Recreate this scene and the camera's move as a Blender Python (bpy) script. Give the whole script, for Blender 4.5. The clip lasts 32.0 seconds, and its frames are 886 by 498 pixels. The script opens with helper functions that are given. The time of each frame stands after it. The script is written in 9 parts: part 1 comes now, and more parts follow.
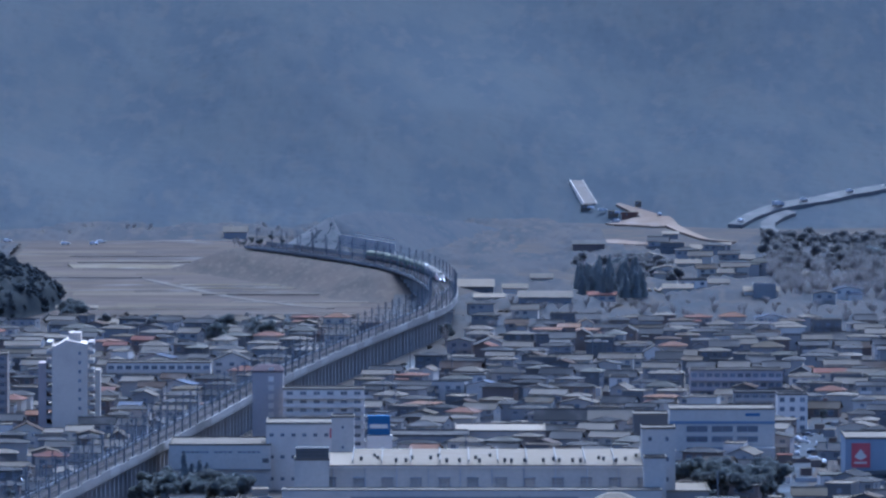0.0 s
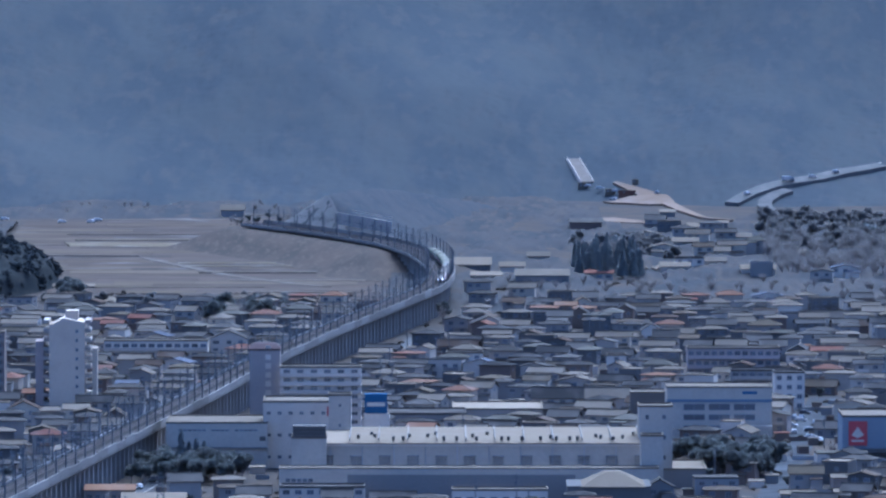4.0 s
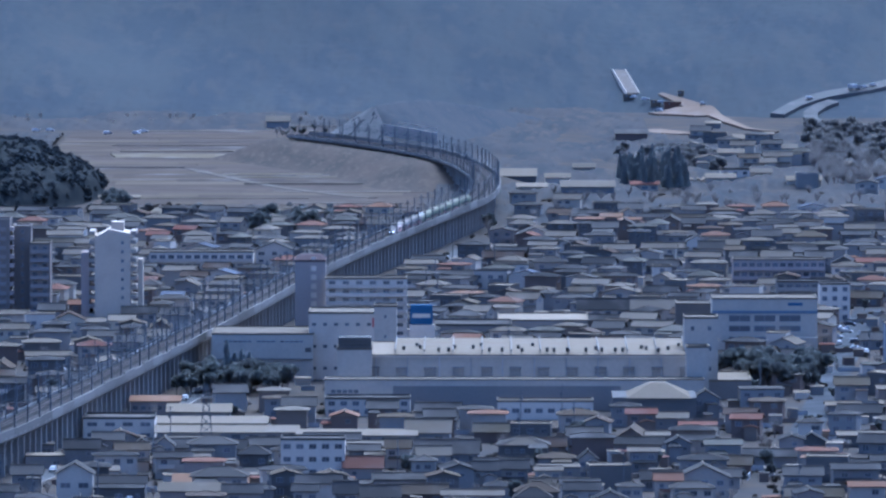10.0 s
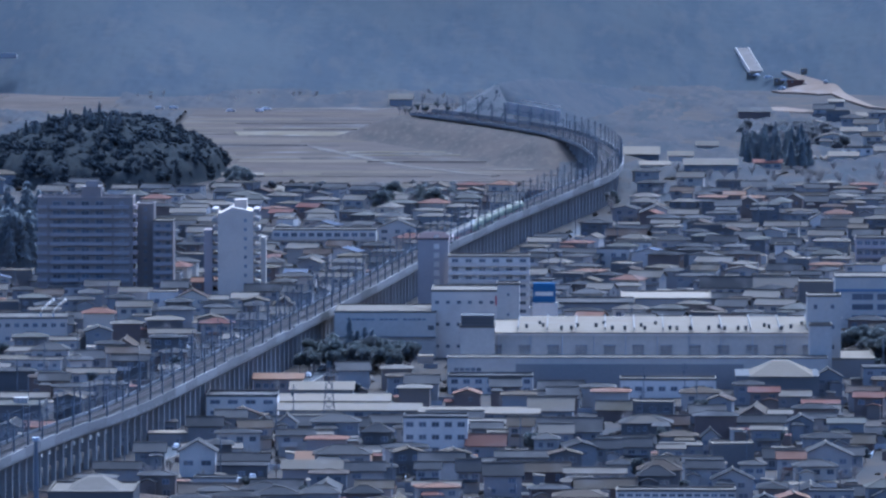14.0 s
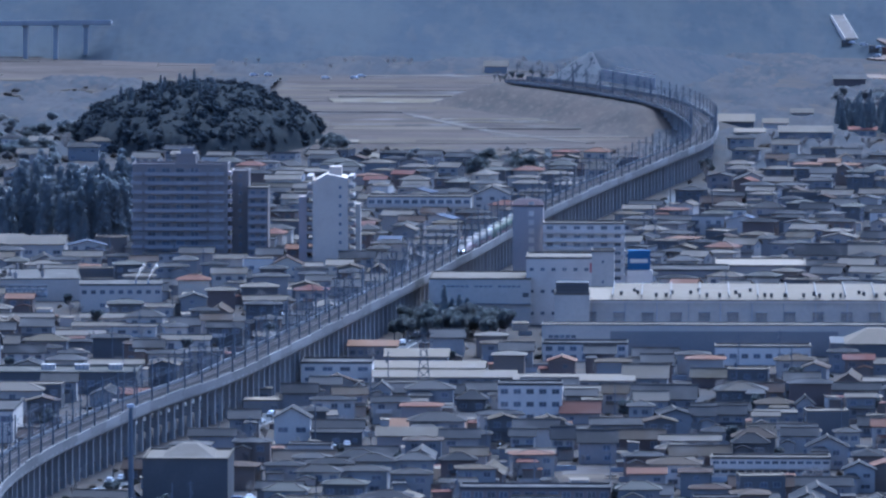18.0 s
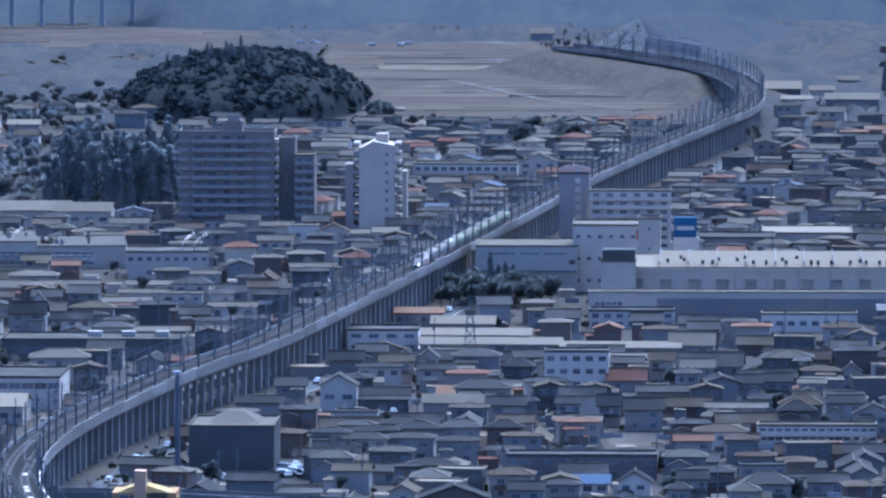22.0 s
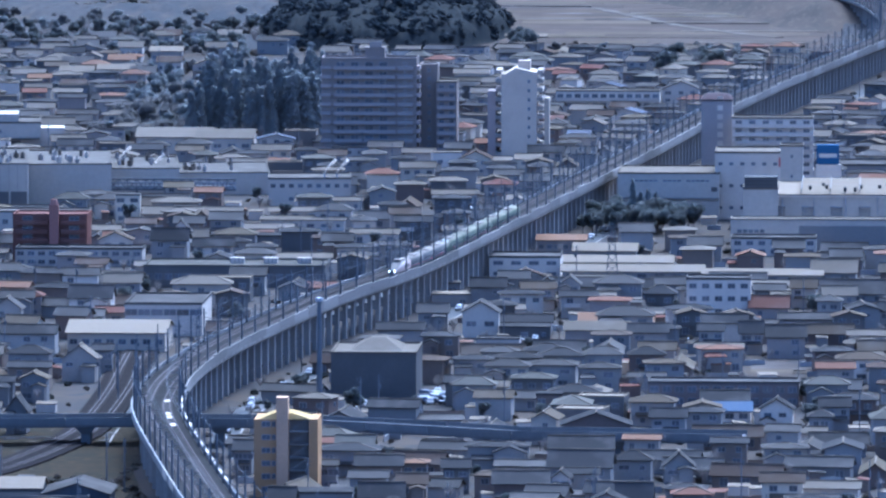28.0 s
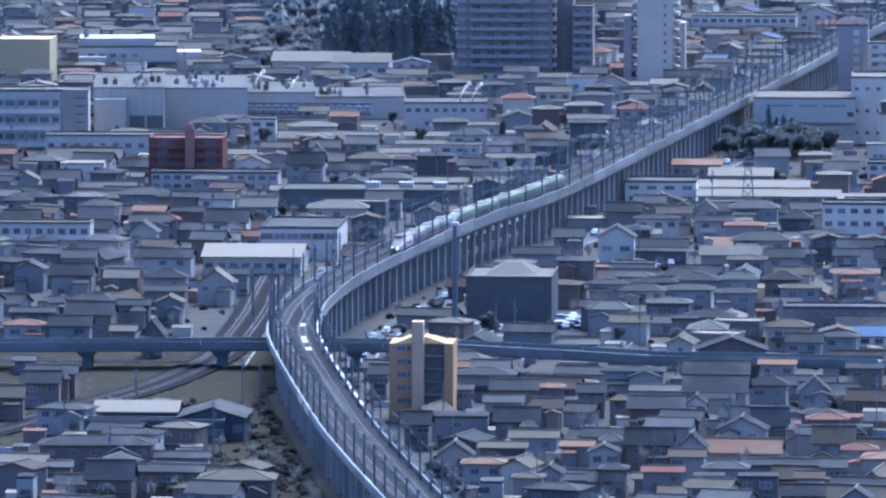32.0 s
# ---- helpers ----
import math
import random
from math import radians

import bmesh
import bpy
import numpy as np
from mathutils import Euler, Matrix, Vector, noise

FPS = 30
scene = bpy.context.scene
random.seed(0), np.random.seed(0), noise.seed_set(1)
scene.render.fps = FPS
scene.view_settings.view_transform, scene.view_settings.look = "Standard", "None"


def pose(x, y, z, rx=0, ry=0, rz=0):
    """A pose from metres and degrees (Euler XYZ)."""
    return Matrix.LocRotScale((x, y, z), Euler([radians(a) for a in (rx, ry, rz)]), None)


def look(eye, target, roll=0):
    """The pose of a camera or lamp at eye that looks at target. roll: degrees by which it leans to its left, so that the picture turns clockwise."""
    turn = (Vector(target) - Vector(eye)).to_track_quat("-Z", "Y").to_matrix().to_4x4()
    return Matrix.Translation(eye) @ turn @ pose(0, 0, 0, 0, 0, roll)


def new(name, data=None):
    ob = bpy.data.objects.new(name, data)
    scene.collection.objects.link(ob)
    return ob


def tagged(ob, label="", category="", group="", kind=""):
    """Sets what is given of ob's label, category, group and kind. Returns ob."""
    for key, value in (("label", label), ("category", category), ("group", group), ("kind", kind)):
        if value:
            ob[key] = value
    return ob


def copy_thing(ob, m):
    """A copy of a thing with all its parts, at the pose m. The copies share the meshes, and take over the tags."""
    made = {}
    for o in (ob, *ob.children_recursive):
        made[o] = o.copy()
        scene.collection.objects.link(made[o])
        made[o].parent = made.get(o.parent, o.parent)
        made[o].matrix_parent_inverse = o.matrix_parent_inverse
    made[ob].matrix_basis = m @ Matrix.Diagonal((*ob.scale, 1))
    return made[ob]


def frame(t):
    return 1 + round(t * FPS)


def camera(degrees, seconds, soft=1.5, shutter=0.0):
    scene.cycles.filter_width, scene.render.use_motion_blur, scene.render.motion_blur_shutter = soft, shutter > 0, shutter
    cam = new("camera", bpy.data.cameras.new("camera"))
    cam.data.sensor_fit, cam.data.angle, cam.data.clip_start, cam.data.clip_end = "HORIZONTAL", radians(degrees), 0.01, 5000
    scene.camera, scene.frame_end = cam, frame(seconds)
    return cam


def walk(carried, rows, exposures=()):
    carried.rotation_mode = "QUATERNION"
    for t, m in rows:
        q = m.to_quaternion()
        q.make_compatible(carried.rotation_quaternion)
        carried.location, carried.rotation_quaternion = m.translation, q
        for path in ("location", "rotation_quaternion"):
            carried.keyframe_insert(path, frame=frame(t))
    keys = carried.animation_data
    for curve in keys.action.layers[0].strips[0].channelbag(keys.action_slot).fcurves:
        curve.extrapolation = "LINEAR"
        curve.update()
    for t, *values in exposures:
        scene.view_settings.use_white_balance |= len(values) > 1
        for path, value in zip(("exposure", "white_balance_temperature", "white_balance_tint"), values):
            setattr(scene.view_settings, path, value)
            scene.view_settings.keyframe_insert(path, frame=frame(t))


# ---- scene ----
EYE = 196.0
cam = camera(6.0, 32.0, soft=2.45)
PATH = [
    (0, 0.001, -2.866, -0.0038), (0.5, -0.0087, -2.9051, -0.0044), (1, -0.0067, -2.9207, -0.0052), (1.5, -0.0146, -2.9091, -0.0065),
    (2, -0.0712, -2.9579, -0.0034), (2.5, -0.0819, -2.9631, -0.0023), (3, -0.0541, -2.9631, -0.0043), (3.5, -0.0166, -2.9696, -0.003),
    (5.5, -0.0308, -3.2379, -0.0033), (6, -0, -3.2594, -0), (6.5, -0.0392, -3.2153, 0.002), (7, -0.0646, -3.2754, 0.0028),
    (7.5, -0.0851, -3.3673, 0.0054), (8, -0.0837, -3.4666, 0.0047), (8.5, -0.0622, -3.5696, 0.0022), (9, 0.0542, -3.5755, -0),
    (9.5, 0.1767, -3.5921, -0.0029), (10, 0.2896, -3.6155, 0.0031), (10.5, 0.4284, -3.6133, -0.004), (11, 0.6398, -3.6492, 0.0022),
    (11.5, 0.668, -3.6758, -0.0033), (12, 0.8205, -3.6898, -0.0026), (12.5, 0.9057, -3.7067, -0.0116), (13, 1.0335, -3.7131, -0.0022),
    (13.5, 1.1293, -3.7366, 0.002), (15.5, 1.0975, -3.8118, 0.0093), (16, 1.2025, -3.796, 0.0038), (16.5, 1.3237, -3.8648, 0.0107),
    (17, 1.4367, -3.9312, 0.0087), (17.5, 1.5542, -3.988, 0.0023), (18, 1.7677, -3.9876, 0.0043), (18.5, 1.8186, -3.9871, 0.0039),
    (19, 1.8181, -3.9871, 0.0042), (19.5, 1.8133, -4.039, 0.0079), (20, 1.8317, -4.0942, 0.0078), (20.5, 1.8313, -4.1042, 0.0032),
    (21, 1.8706, -4.1051, 0.0056), (21.5, 1.923, -4.136, 0.0013), (22, 2.0839, -4.2105, 0.0007), (22.5, 2.1465, -4.2515, 0.0054),
    (23, 2.1849, -4.3156, 0.0047), (23.5, 2.2262, -4.2869, 0.0048), (24, 2.2765, -4.3081, -0.0003), (24.5, 2.3603, -4.3818, -0.0083),
    (25, 2.4757, -4.4086, -0.0019), (25.5, 2.5067, -4.5047, 0.001), (27.5, 2.9341, -4.6578, 0.0037), (28, 3.0499, -4.7052, 0.0023),
    (28.5, 3.1377, -4.8139, 0.0037), (29, 3.259, -4.9139, 0.0036), (29.5, 3.4315, -4.9412, -0.0055), (30, 3.631, -4.9641, -0.0072),
    (30.5, 3.7771, -5.0573, -0.0078), (31, 3.8712, -5.1037, -0.0018), (31.5, 3.8996, -5.1936, -0.0097), (32, 3.9742, -5.217, -0.0132),
]
walk(cam, [(t, pose(0, 0, EYE, 90 + pitch, roll, yaw)) for t, yaw, pitch, roll in PATH],
     exposures=[(0.0, 2.23, 3810, 8), (14.0, 2.29, 3800, 8), (24.0, 2.44, 3800, 8), (32.0, 2.75, 3830, 8)])

# ---- sky and sun: hazy winter day, the sun ahead and to the right ----
SUN_AZ, SUN_EL = 11.0, 50.0
world = bpy.data.worlds.new("sky")
scene.world = world
world.use_nodes = True
sky = world.node_tree.nodes.new("ShaderNodeTexSky")
sky.sky_type, sky.sun_disc = "NISHITA", False
sky.sun_elevation, sky.sun_rotation = radians(SUN_EL), radians(SUN_AZ)
sky.altitude, sky.air_density, sky.dust_density, sky.ozone_density = 200, 0.3, 6.0, 0.5
back = world.node_tree.nodes["Background"]
back.inputs[1].default_value = 0.15
world.node_tree.links.new(sky.outputs[0], back.inputs[0])
sun = new("sun", bpy.data.lights.new("sun", "SUN"))
sun.data.energy, sun.data.angle, sun.data.color = 0.95, radians(14.0), (1.0, 0.82, 0.555)
away = Vector((math.sin(radians(SUN_AZ)) * math.cos(radians(SUN_EL)), math.cos(radians(SUN_AZ)) * math.cos(radians(SUN_EL)), math.sin(radians(SUN_EL))))
sun.matrix_world = look((0, 0, 500), Vector((0, 0, 500)) - away)

# ---- materials ----
MATS, RECIPE = {}, {}


def mat(name, color, rough=0.75, metal=0.0, grain=0.6, big=7.0, vary=0.18, bump=0.15, hue=0.0, dirt=(0.16, 0.14, 0.12), stain=0.22, island=False, leafy=0.0):
    """A weathered surface: fine grain, broad stains, each copy a little lighter or darker."""
    if name in MATS:
        return MATS[name]
    m = bpy.data.materials.new(name)
    MATS[name] = m
    RECIPE[m.name] = (color, rough, metal, grain, big, vary, bump, hue, dirt, stain, leafy)
    m.use_nodes = True
    nodes, links = m.node_tree.nodes, m.node_tree.links
    bsdf = nodes["Principled BSDF"]
    bsdf.inputs["Roughness"].default_value, bsdf.inputs["Metallic"].default_value = rough, metal
    bsdf.inputs["Specular IOR Level"].default_value = 0.5 if rough < 0.3 else 0.15 if rough < 0.5 else 0.0
    geo = nodes.new("ShaderNodeTexCoord")
    fine, broad = nodes.new("ShaderNodeTexNoise"), nodes.new("ShaderNodeTexNoise")
    fine.inputs["Scale"].default_value, fine.inputs["Detail"].default_value = 1 / grain, 3
    broad.inputs["Scale"].default_value, broad.inputs["Detail"].default_value = 1 / big, 4
    for n in (fine, broad):
        links.new(geo.outputs["Object"], n.inputs["Vector"])
    who = nodes.new("ShaderNodeNewGeometry" if island else "ShaderNodeObjectInfo")
    chance = who.outputs["Random Per Island" if island else "Random"]
    val = nodes.new("ShaderNodeMapRange")
    val.inputs["To Min"].default_value, val.inputs["To Max"].default_value = 1 - vary, 1 + vary
    links.new(chance, val.inputs["Value"])
    speck = nodes.new("ShaderNodeMapRange")
    speck.inputs["To Min"].default_value, speck.inputs["To Max"].default_value = 0.86, 1.14
    links.new(fine.outputs["Fac"], speck.inputs["Value"])
    mul = nodes.new("ShaderNodeMath")
    mul.operation = "MULTIPLY"
    links.new(val.outputs[0], mul.inputs[0])
    links.new(speck.outputs[0], mul.inputs[1])
    hsv = nodes.new("ShaderNodeHueSaturation")
    hsv.inputs["Color"].default_value = (*color, 1)
    links.new(mul.outputs[0], hsv.inputs["Value"])
    if hue:
        tint = nodes.new("ShaderNodeMapRange")
        tint.inputs["To Min"].default_value, tint.inputs["To Max"].default_value = 0.5 - hue, 0.5 + hue
        links.new(chance, tint.inputs["Value"])
        links.new(tint.outputs[0], hsv.inputs["Hue"])
    mask = nodes.new("ShaderNodeMapRange")
    mask.inputs["From Min"].default_value, mask.inputs["From Max"].default_value = 0.48, 0.72
    mask.inputs["To Max"].default_value = stain
    links.new(broad.outputs["Fac"], mask.inputs["Value"])
    mix = nodes.new("ShaderNodeMix")
    mix.data_type = "RGBA"
    links.new(mask.outputs[0], mix.inputs["Factor"])
    links.new(hsv.outputs[0], mix.inputs["A"])
    mix.inputs["B"].default_value = (*dirt, 1)
    links.new(mix.outputs["Result"], bsdf.inputs["Base Color"])
    if leafy:
        thin, blend = nodes.new("ShaderNodeBsdfTranslucent"), nodes.new("ShaderNodeMixShader")
        blend.inputs[0].default_value = leafy
        links.new(mix.outputs["Result"], thin.inputs["Color"])
        links.new(bsdf.outputs[0], blend.inputs[1])
        links.new(thin.outputs[0], blend.inputs[2])
        links.new(blend.outputs[0], nodes["Material Output"].inputs["Surface"])
    if bump:
        b = nodes.new("ShaderNodeBump")
        b.inputs["Strength"].default_value, b.inputs["Distance"].default_value = bump, 0.05
        links.new(fine.outputs["Fac"], b.inputs["Height"])
        links.new(b.outputs[0], bsdf.inputs["Normal"])
    return m


def joined(m):
    """The same surface for many things in one mesh, where each piece varies by itself."""
    return mat(m.name + " in numbers", *RECIPE[m.name][:-1], island=True, leafy=RECIPE[m.name][-1]) if m.name in RECIPE else m


def two_tone(name, a, b, size, rough=0.95, fine=0.25, third=None, deep=1.0):
    """Ground or growth: two or three colours in patches, mottled at two scales."""
    m = bpy.data.materials.new(name)
    MATS[name] = m
    m.use_nodes = True
    nodes, links = m.node_tree.nodes, m.node_tree.links
    bsdf = nodes["Principled BSDF"]
    bsdf.inputs["Roughness"].default_value, bsdf.inputs["Specular IOR Level"].default_value = rough, 0.0
    geo, spread = nodes.new("ShaderNodeTexCoord"), nodes.new("ShaderNodeMapping")
    spread.inputs["Scale"].default_value = (1, 1 / deep, 1)
    links.new(geo.outputs["Object"], spread.inputs["Vector"])
    last = None
    for k, (scale, col, lo, hi) in enumerate(((size, b, 0.42, 0.58), (size * fine, third or a, 0.5, 0.68))):
        n = nodes.new("ShaderNodeTexNoise")
        n.inputs["Scale"].default_value, n.inputs["Detail"].default_value = 1 / scale, 5
        links.new(spread.outputs[0], n.inputs["Vector"])
        r = nodes.new("ShaderNodeMapRange")
        r.inputs["From Min"].default_value, r.inputs["From Max"].default_value = lo, hi
        links.new(n.outputs["Fac"], r.inputs["Value"])
        mix = nodes.new("ShaderNodeMix")
        mix.data_type = "RGBA"
        links.new(r.outputs[0], mix.inputs["Factor"])
        if last:
            links.new(last.outputs["Result"], mix.inputs["A"])
        else:
            mix.inputs["A"].default_value = (*a, 1)
        mix.inputs["B"].default_value = (*col, 1)
        last = mix
    links.new(last.outputs["Result"], bsdf.inputs["Base Color"])
    return m


GLASS = mat("window_glass", (0.072, 0.072, 0.076), 0.16, 0.0, vary=0.4, bump=0, stain=0.0)
FRAME = mat("aluminium_frame", (0.26, 0.255, 0.25), 0.5, 0.2, stain=0.05, bump=0)
WALLS = {
    "white": mat("white_render", (0.4, 0.34, 0.262), 0.8),
    "cream": mat("cream_render", (0.34, 0.28, 0.205), 0.8, hue=0.01),
    "beige": mat("beige_siding", (0.25, 0.21, 0.167), 0.8, hue=0.01),
    "grey": mat("grey_siding", (0.175, 0.16, 0.14), 0.75),
    "brown": mat("brown_siding", (0.125, 0.095, 0.072), 0.8, hue=0.01),
    "dark": mat("dark_siding", (0.088, 0.08, 0.07), 0.6),
    "old": mat("weathered_render", (0.23, 0.203, 0.168), 0.85, stain=0.4),
}
ROOFS = {
    "grey": mat("grey_roof_tile", (0.051, 0.045, 0.038), 0.6, grain=0.35, bump=0.4),
    "dark": mat("dark_roof_tile", (0.034, 0.031, 0.028), 0.6, grain=0.35, bump=0.4),
    "pale": mat("pale_metal_roof", (0.09, 0.074, 0.054), 0.6, grain=0.5),
    "brown": mat("brown_roof_tile", (0.06, 0.046, 0.032), 0.6, grain=0.35, bump=0.4, hue=0.015),
    "rust": mat("rusty_metal_roof", (0.1, 0.056, 0.036), 0.6, grain=0.5, hue=0.015),
    "blue": mat("blue_metal_roof", (0.064, 0.064, 0.07), 0.55),
    "green": mat("green_metal_roof", (0.068, 0.06, 0.046), 0.8),
    "white": mat("white_membrane_roof", (0.128, 0.102, 0.07), 0.55),
}
CONCRETE = mat("weathered_concrete", (0.195, 0.175, 0.148), 0.85, grain=0.8, big=6, stain=0.4, bump=0.3)
PALECONCRETE = mat("pale_new_concrete", (0.24, 0.222, 0.195), 0.85, grain=0.8, big=6, vary=0.1, stain=0.25)
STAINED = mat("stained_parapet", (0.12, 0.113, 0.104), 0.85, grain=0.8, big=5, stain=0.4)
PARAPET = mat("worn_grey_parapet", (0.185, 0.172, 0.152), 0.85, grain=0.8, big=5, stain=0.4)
PANEL = mat("noise_wall_panel", (0.145, 0.13, 0.11), 0.6, grain=0.8, big=5, vary=0.25, stain=0.25)
BALLAST = mat("slab_track_bed", (0.022, 0.02, 0.018), 0.95, grain=0.4, big=9, stain=0.4, dirt=(0.03, 0.027, 0.024))
STEEL = mat("galvanised_steel", (0.085, 0.085, 0.085), 0.6, 0.1, stain=0.2, bump=0)
RAIL = mat("rail_steel", (0.075, 0.06, 0.052), 0.55, 0.2, bump=0)
ASPHALT = mat("asphalt", (0.045, 0.044, 0.043), 0.9, grain=0.3, big=12, stain=0.35, dirt=(0.12, 0.12, 0.12))
FACTORY = mat("pale_blue_cladding", (0.315, 0.273, 0.213), 0.6, grain=1.2, vary=0.05, stain=0.2)
WHITE = WALLS["white"]
BLACK = mat("black_rubber", (0.02, 0.02, 0.02), 0.8, bump=0)
BLUE = mat("blue_sign_face", (0.042, 0.078, 0.135), 0.5, vary=0.02, stain=0.1)
RED = mat("red_sign_face", (0.27, 0.06, 0.06), 0.5, vary=0.02, stain=0.1)
TAN = mat("ochre_render", (0.28, 0.168, 0.076), 0.8, vary=0.04)
YELLOW = mat("pale_yellow_roof", (0.3, 0.21, 0.08), 0.6, vary=0.04)
BRICK = mat("red_brick_tile", (0.1, 0.052, 0.038), 0.75, vary=0.06)
TOWERBROWN = mat("dark_brown_tile", (0.165, 0.137, 0.112), 0.7, vary=0.04)
TOWERBAND = mat("taupe_balcony_tile", (0.215, 0.186, 0.16), 0.7, vary=0.04)
BARK = mat("grey_bark", (0.16, 0.135, 0.115), 0.95, bump=0.3)
# cedar colour is paler than real foliage, standing in for haze
CEDAR = mat("cedar_foliage", (0.19, 0.19, 0.174), 0.9, grain=0.5, vary=0.08, hue=0.02, stain=0.5, dirt=(0.15, 0.13, 0.10), leafy=0.65)
SHRUB = mat("evergreen_foliage", (0.088, 0.088, 0.078), 0.9, grain=0.5, vary=0.08, hue=0.03, stain=0.5, dirt=(0.08, 0.072, 0.058), leafy=0.65)
TWIG = mat("bare_twigs", (0.125, 0.11, 0.095), 0.95, grain=0.5, vary=0.12, stain=0.2, leafy=0.5)
STEAM = mat("white_steam", (0.7, 0.63, 0.52), 1.0, bump=0, stain=0, leafy=0.5)

# ---- building helpers ----


def box(bm, x0, x1, y0, y1, z0, z1, mi=0):
    vs = [bm.verts.new(p) for p in ((x0, y0, z0), (x1, y0, z0), (x1, y1, z0), (x0, y1, z0), (x0, y0, z1), (x1, y0, z1), (x1, y1, z1), (x0, y1, z1))]
    for q in ((0, 3, 2, 1), (4, 5, 6, 7), (0, 1, 5, 4), (1, 2, 6, 5), (2, 3, 7, 6), (3, 0, 4, 7)):
        bm.faces.new([vs[i] for i in q]).material_index = mi


def loft(bm, lower, upper, mi=0, caps=True):
    """A closed solid between two rings of points."""
    a, b = [bm.verts.new(p) for p in lower], [bm.verts.new(p) for p in upper]
    n = len(a)
    for i in range(n):
        bm.faces.new((a[i], a[(i + 1) % n], b[(i + 1) % n], b[i])).material_index = mi
    if caps:
        bm.faces.new(a[::-1]).material_index = mi
        bm.faces.new(b).material_index = mi


def tube(bm, x, y, z0, z1, r0, r1, n=6, mi=0):
    ring = [(math.cos(2 * math.pi * i / n), math.sin(2 * math.pi * i / n)) for i in range(n)]
    loft(bm, [(x + r0 * c, y + r0 * s, z0) for c, s in ring], [(x + r1 * c, y + r1 * s, z1) for c, s in ring], mi)


def bar(bm, p, q, r, mi=0):
    """A square bar from p to q."""
    p, q = Vector(p), Vector(q)
    d = (q - p).normalized()
    u = d.cross(Vector((0, 0, 1)) if abs(d.z) < 0.9 else Vector((1, 0, 0))).normalized() * r
    v = d.cross(u).normalized() * r
    ring = (u + v, v - u, -u - v, u - v)
    loft(bm, [p + o for o in ring], [q + o for o in ring], mi)


def mesh_of(name, bm, mats):
    bmesh.ops.recalc_face_normals(bm, faces=bm.faces)
    me = bpy.data.meshes.new(name)
    bm.to_mesh(me)
    bm.free()
    for m in mats if isinstance(mats, (list, tuple)) else [mats]:
        me.materials.append(m)
    return me


def put(name, me, parent=None, m=None, label="", kind=""):
    ob = new(name, me)
    if parent:
        ob.parent = parent
    if m is not None:
        ob.matrix_basis = m
    return tagged(ob, label=label, kind=kind)


def part(name, bm, mats, parent=None, label="", m=None, kind=""):
    return put(name, mesh_of(name, bm, mats), parent, m, label, kind)


WINDOWS = {}


def window_mesh(w, h):
    """A window: aluminium frame with a mullion, two panes set back in it. Its outside faces -y, its centre is the origin."""
    key = (round(w, 2), round(h, 2))
    if key not in WINDOWS:
        bm = bmesh.new()
        f = 0.07
        xs = (-w / 2 - f, -w / 2, -f / 2, f / 2, w / 2, w / 2 + f)
        zs = (-h / 2 - f, -h / 2, h / 2, h / 2 + f)
        g = [[bm.verts.new((x, -0.07, z)) for z in zs] for x in xs]
        for i in range(5):
            for j in range(3):
                ring = (g[i][j], g[i + 1][j], g[i + 1][j + 1], g[i][j + 1])
                if j == 1 and i in (1, 3):
                    deep = [bm.verts.new((v.co.x, -0.015, v.co.z)) for v in ring]
                    bm.faces.new(deep).material_index = 1
                    for k in range(4):
                        bm.faces.new((ring[k], ring[(k + 1) % 4], deep[(k + 1) % 4], deep[k]))
                else:
                    bm.faces.new(ring)
        rim = [g[i][0] for i in range(6)] + [g[5][1], g[5][2]] + [g[i][3] for i in range(5, -1, -1)] + [g[0][2], g[0][1]]
        rear = [bm.verts.new((v.co.x, 0.05, v.co.z)) for v in rim]
        for k in range(len(rim)):
            bm.faces.new((rim[k], rear[k], rear[(k + 1) % len(rim)], rim[(k + 1) % len(rim)]))
        WINDOWS[key] = mesh_of("window", bm, [FRAME, GLASS])
    return WINDOWS[key]


def window(parent, x, y, z, w, h, turn=0):
    return put("window", window_mesh(w, h), parent, pose(x, y, z, 0, 0, turn))


TAKEN = []


def claim(x0, x1, y0, y1):
    TAKEN.append((min(x0, x1), max(x0, x1), min(y0, y1), max(y0, y1)))


def free(x, y, r=5.0):
    return all(not (a - r < x < b + r and c - r < y < d + r) for a, b, c, d in TAKEN)

# ---- land: one ground sheet, fields, hill ----


def hill_height(x, y):
    """Height of the wooded hills behind the plain."""
    foot = 4130 + 26 * math.sin(x / 70.0 + 1.0) + 18 * math.sin(x / 31.0)
    d = y - foot
    if d <= 0:
        return 0.0
    ridge = 0.34 * math.sin(x / 47 + y / 160) + 0.22 * math.sin(x / 23.0 - y / 110 + 2) + 0.14 * math.sin(y / 61 + x / 90)
    rise = 0.24 * d + 0.00006 * d * d + min(d, 160) / 160 * 17 * (ridge + 0.1)
    return max(0.0, rise)


def canopy(x, y):
    """The uneven tops of the bare trees."""
    if hill_height(x, y) <= 0.5:
        return 0.0
    crown = 1 - abs(noise.noise(Vector((x / 3.4, y / 9.0, 0)))) * 2
    stand = noise.noise(Vector((x / 34, y / 60, 7)))
    return (0.35 + 0.4 * max(0.0, stand)) * crown + 0.7 * noise.noise(Vector((x / 12, y / 30, 5)))


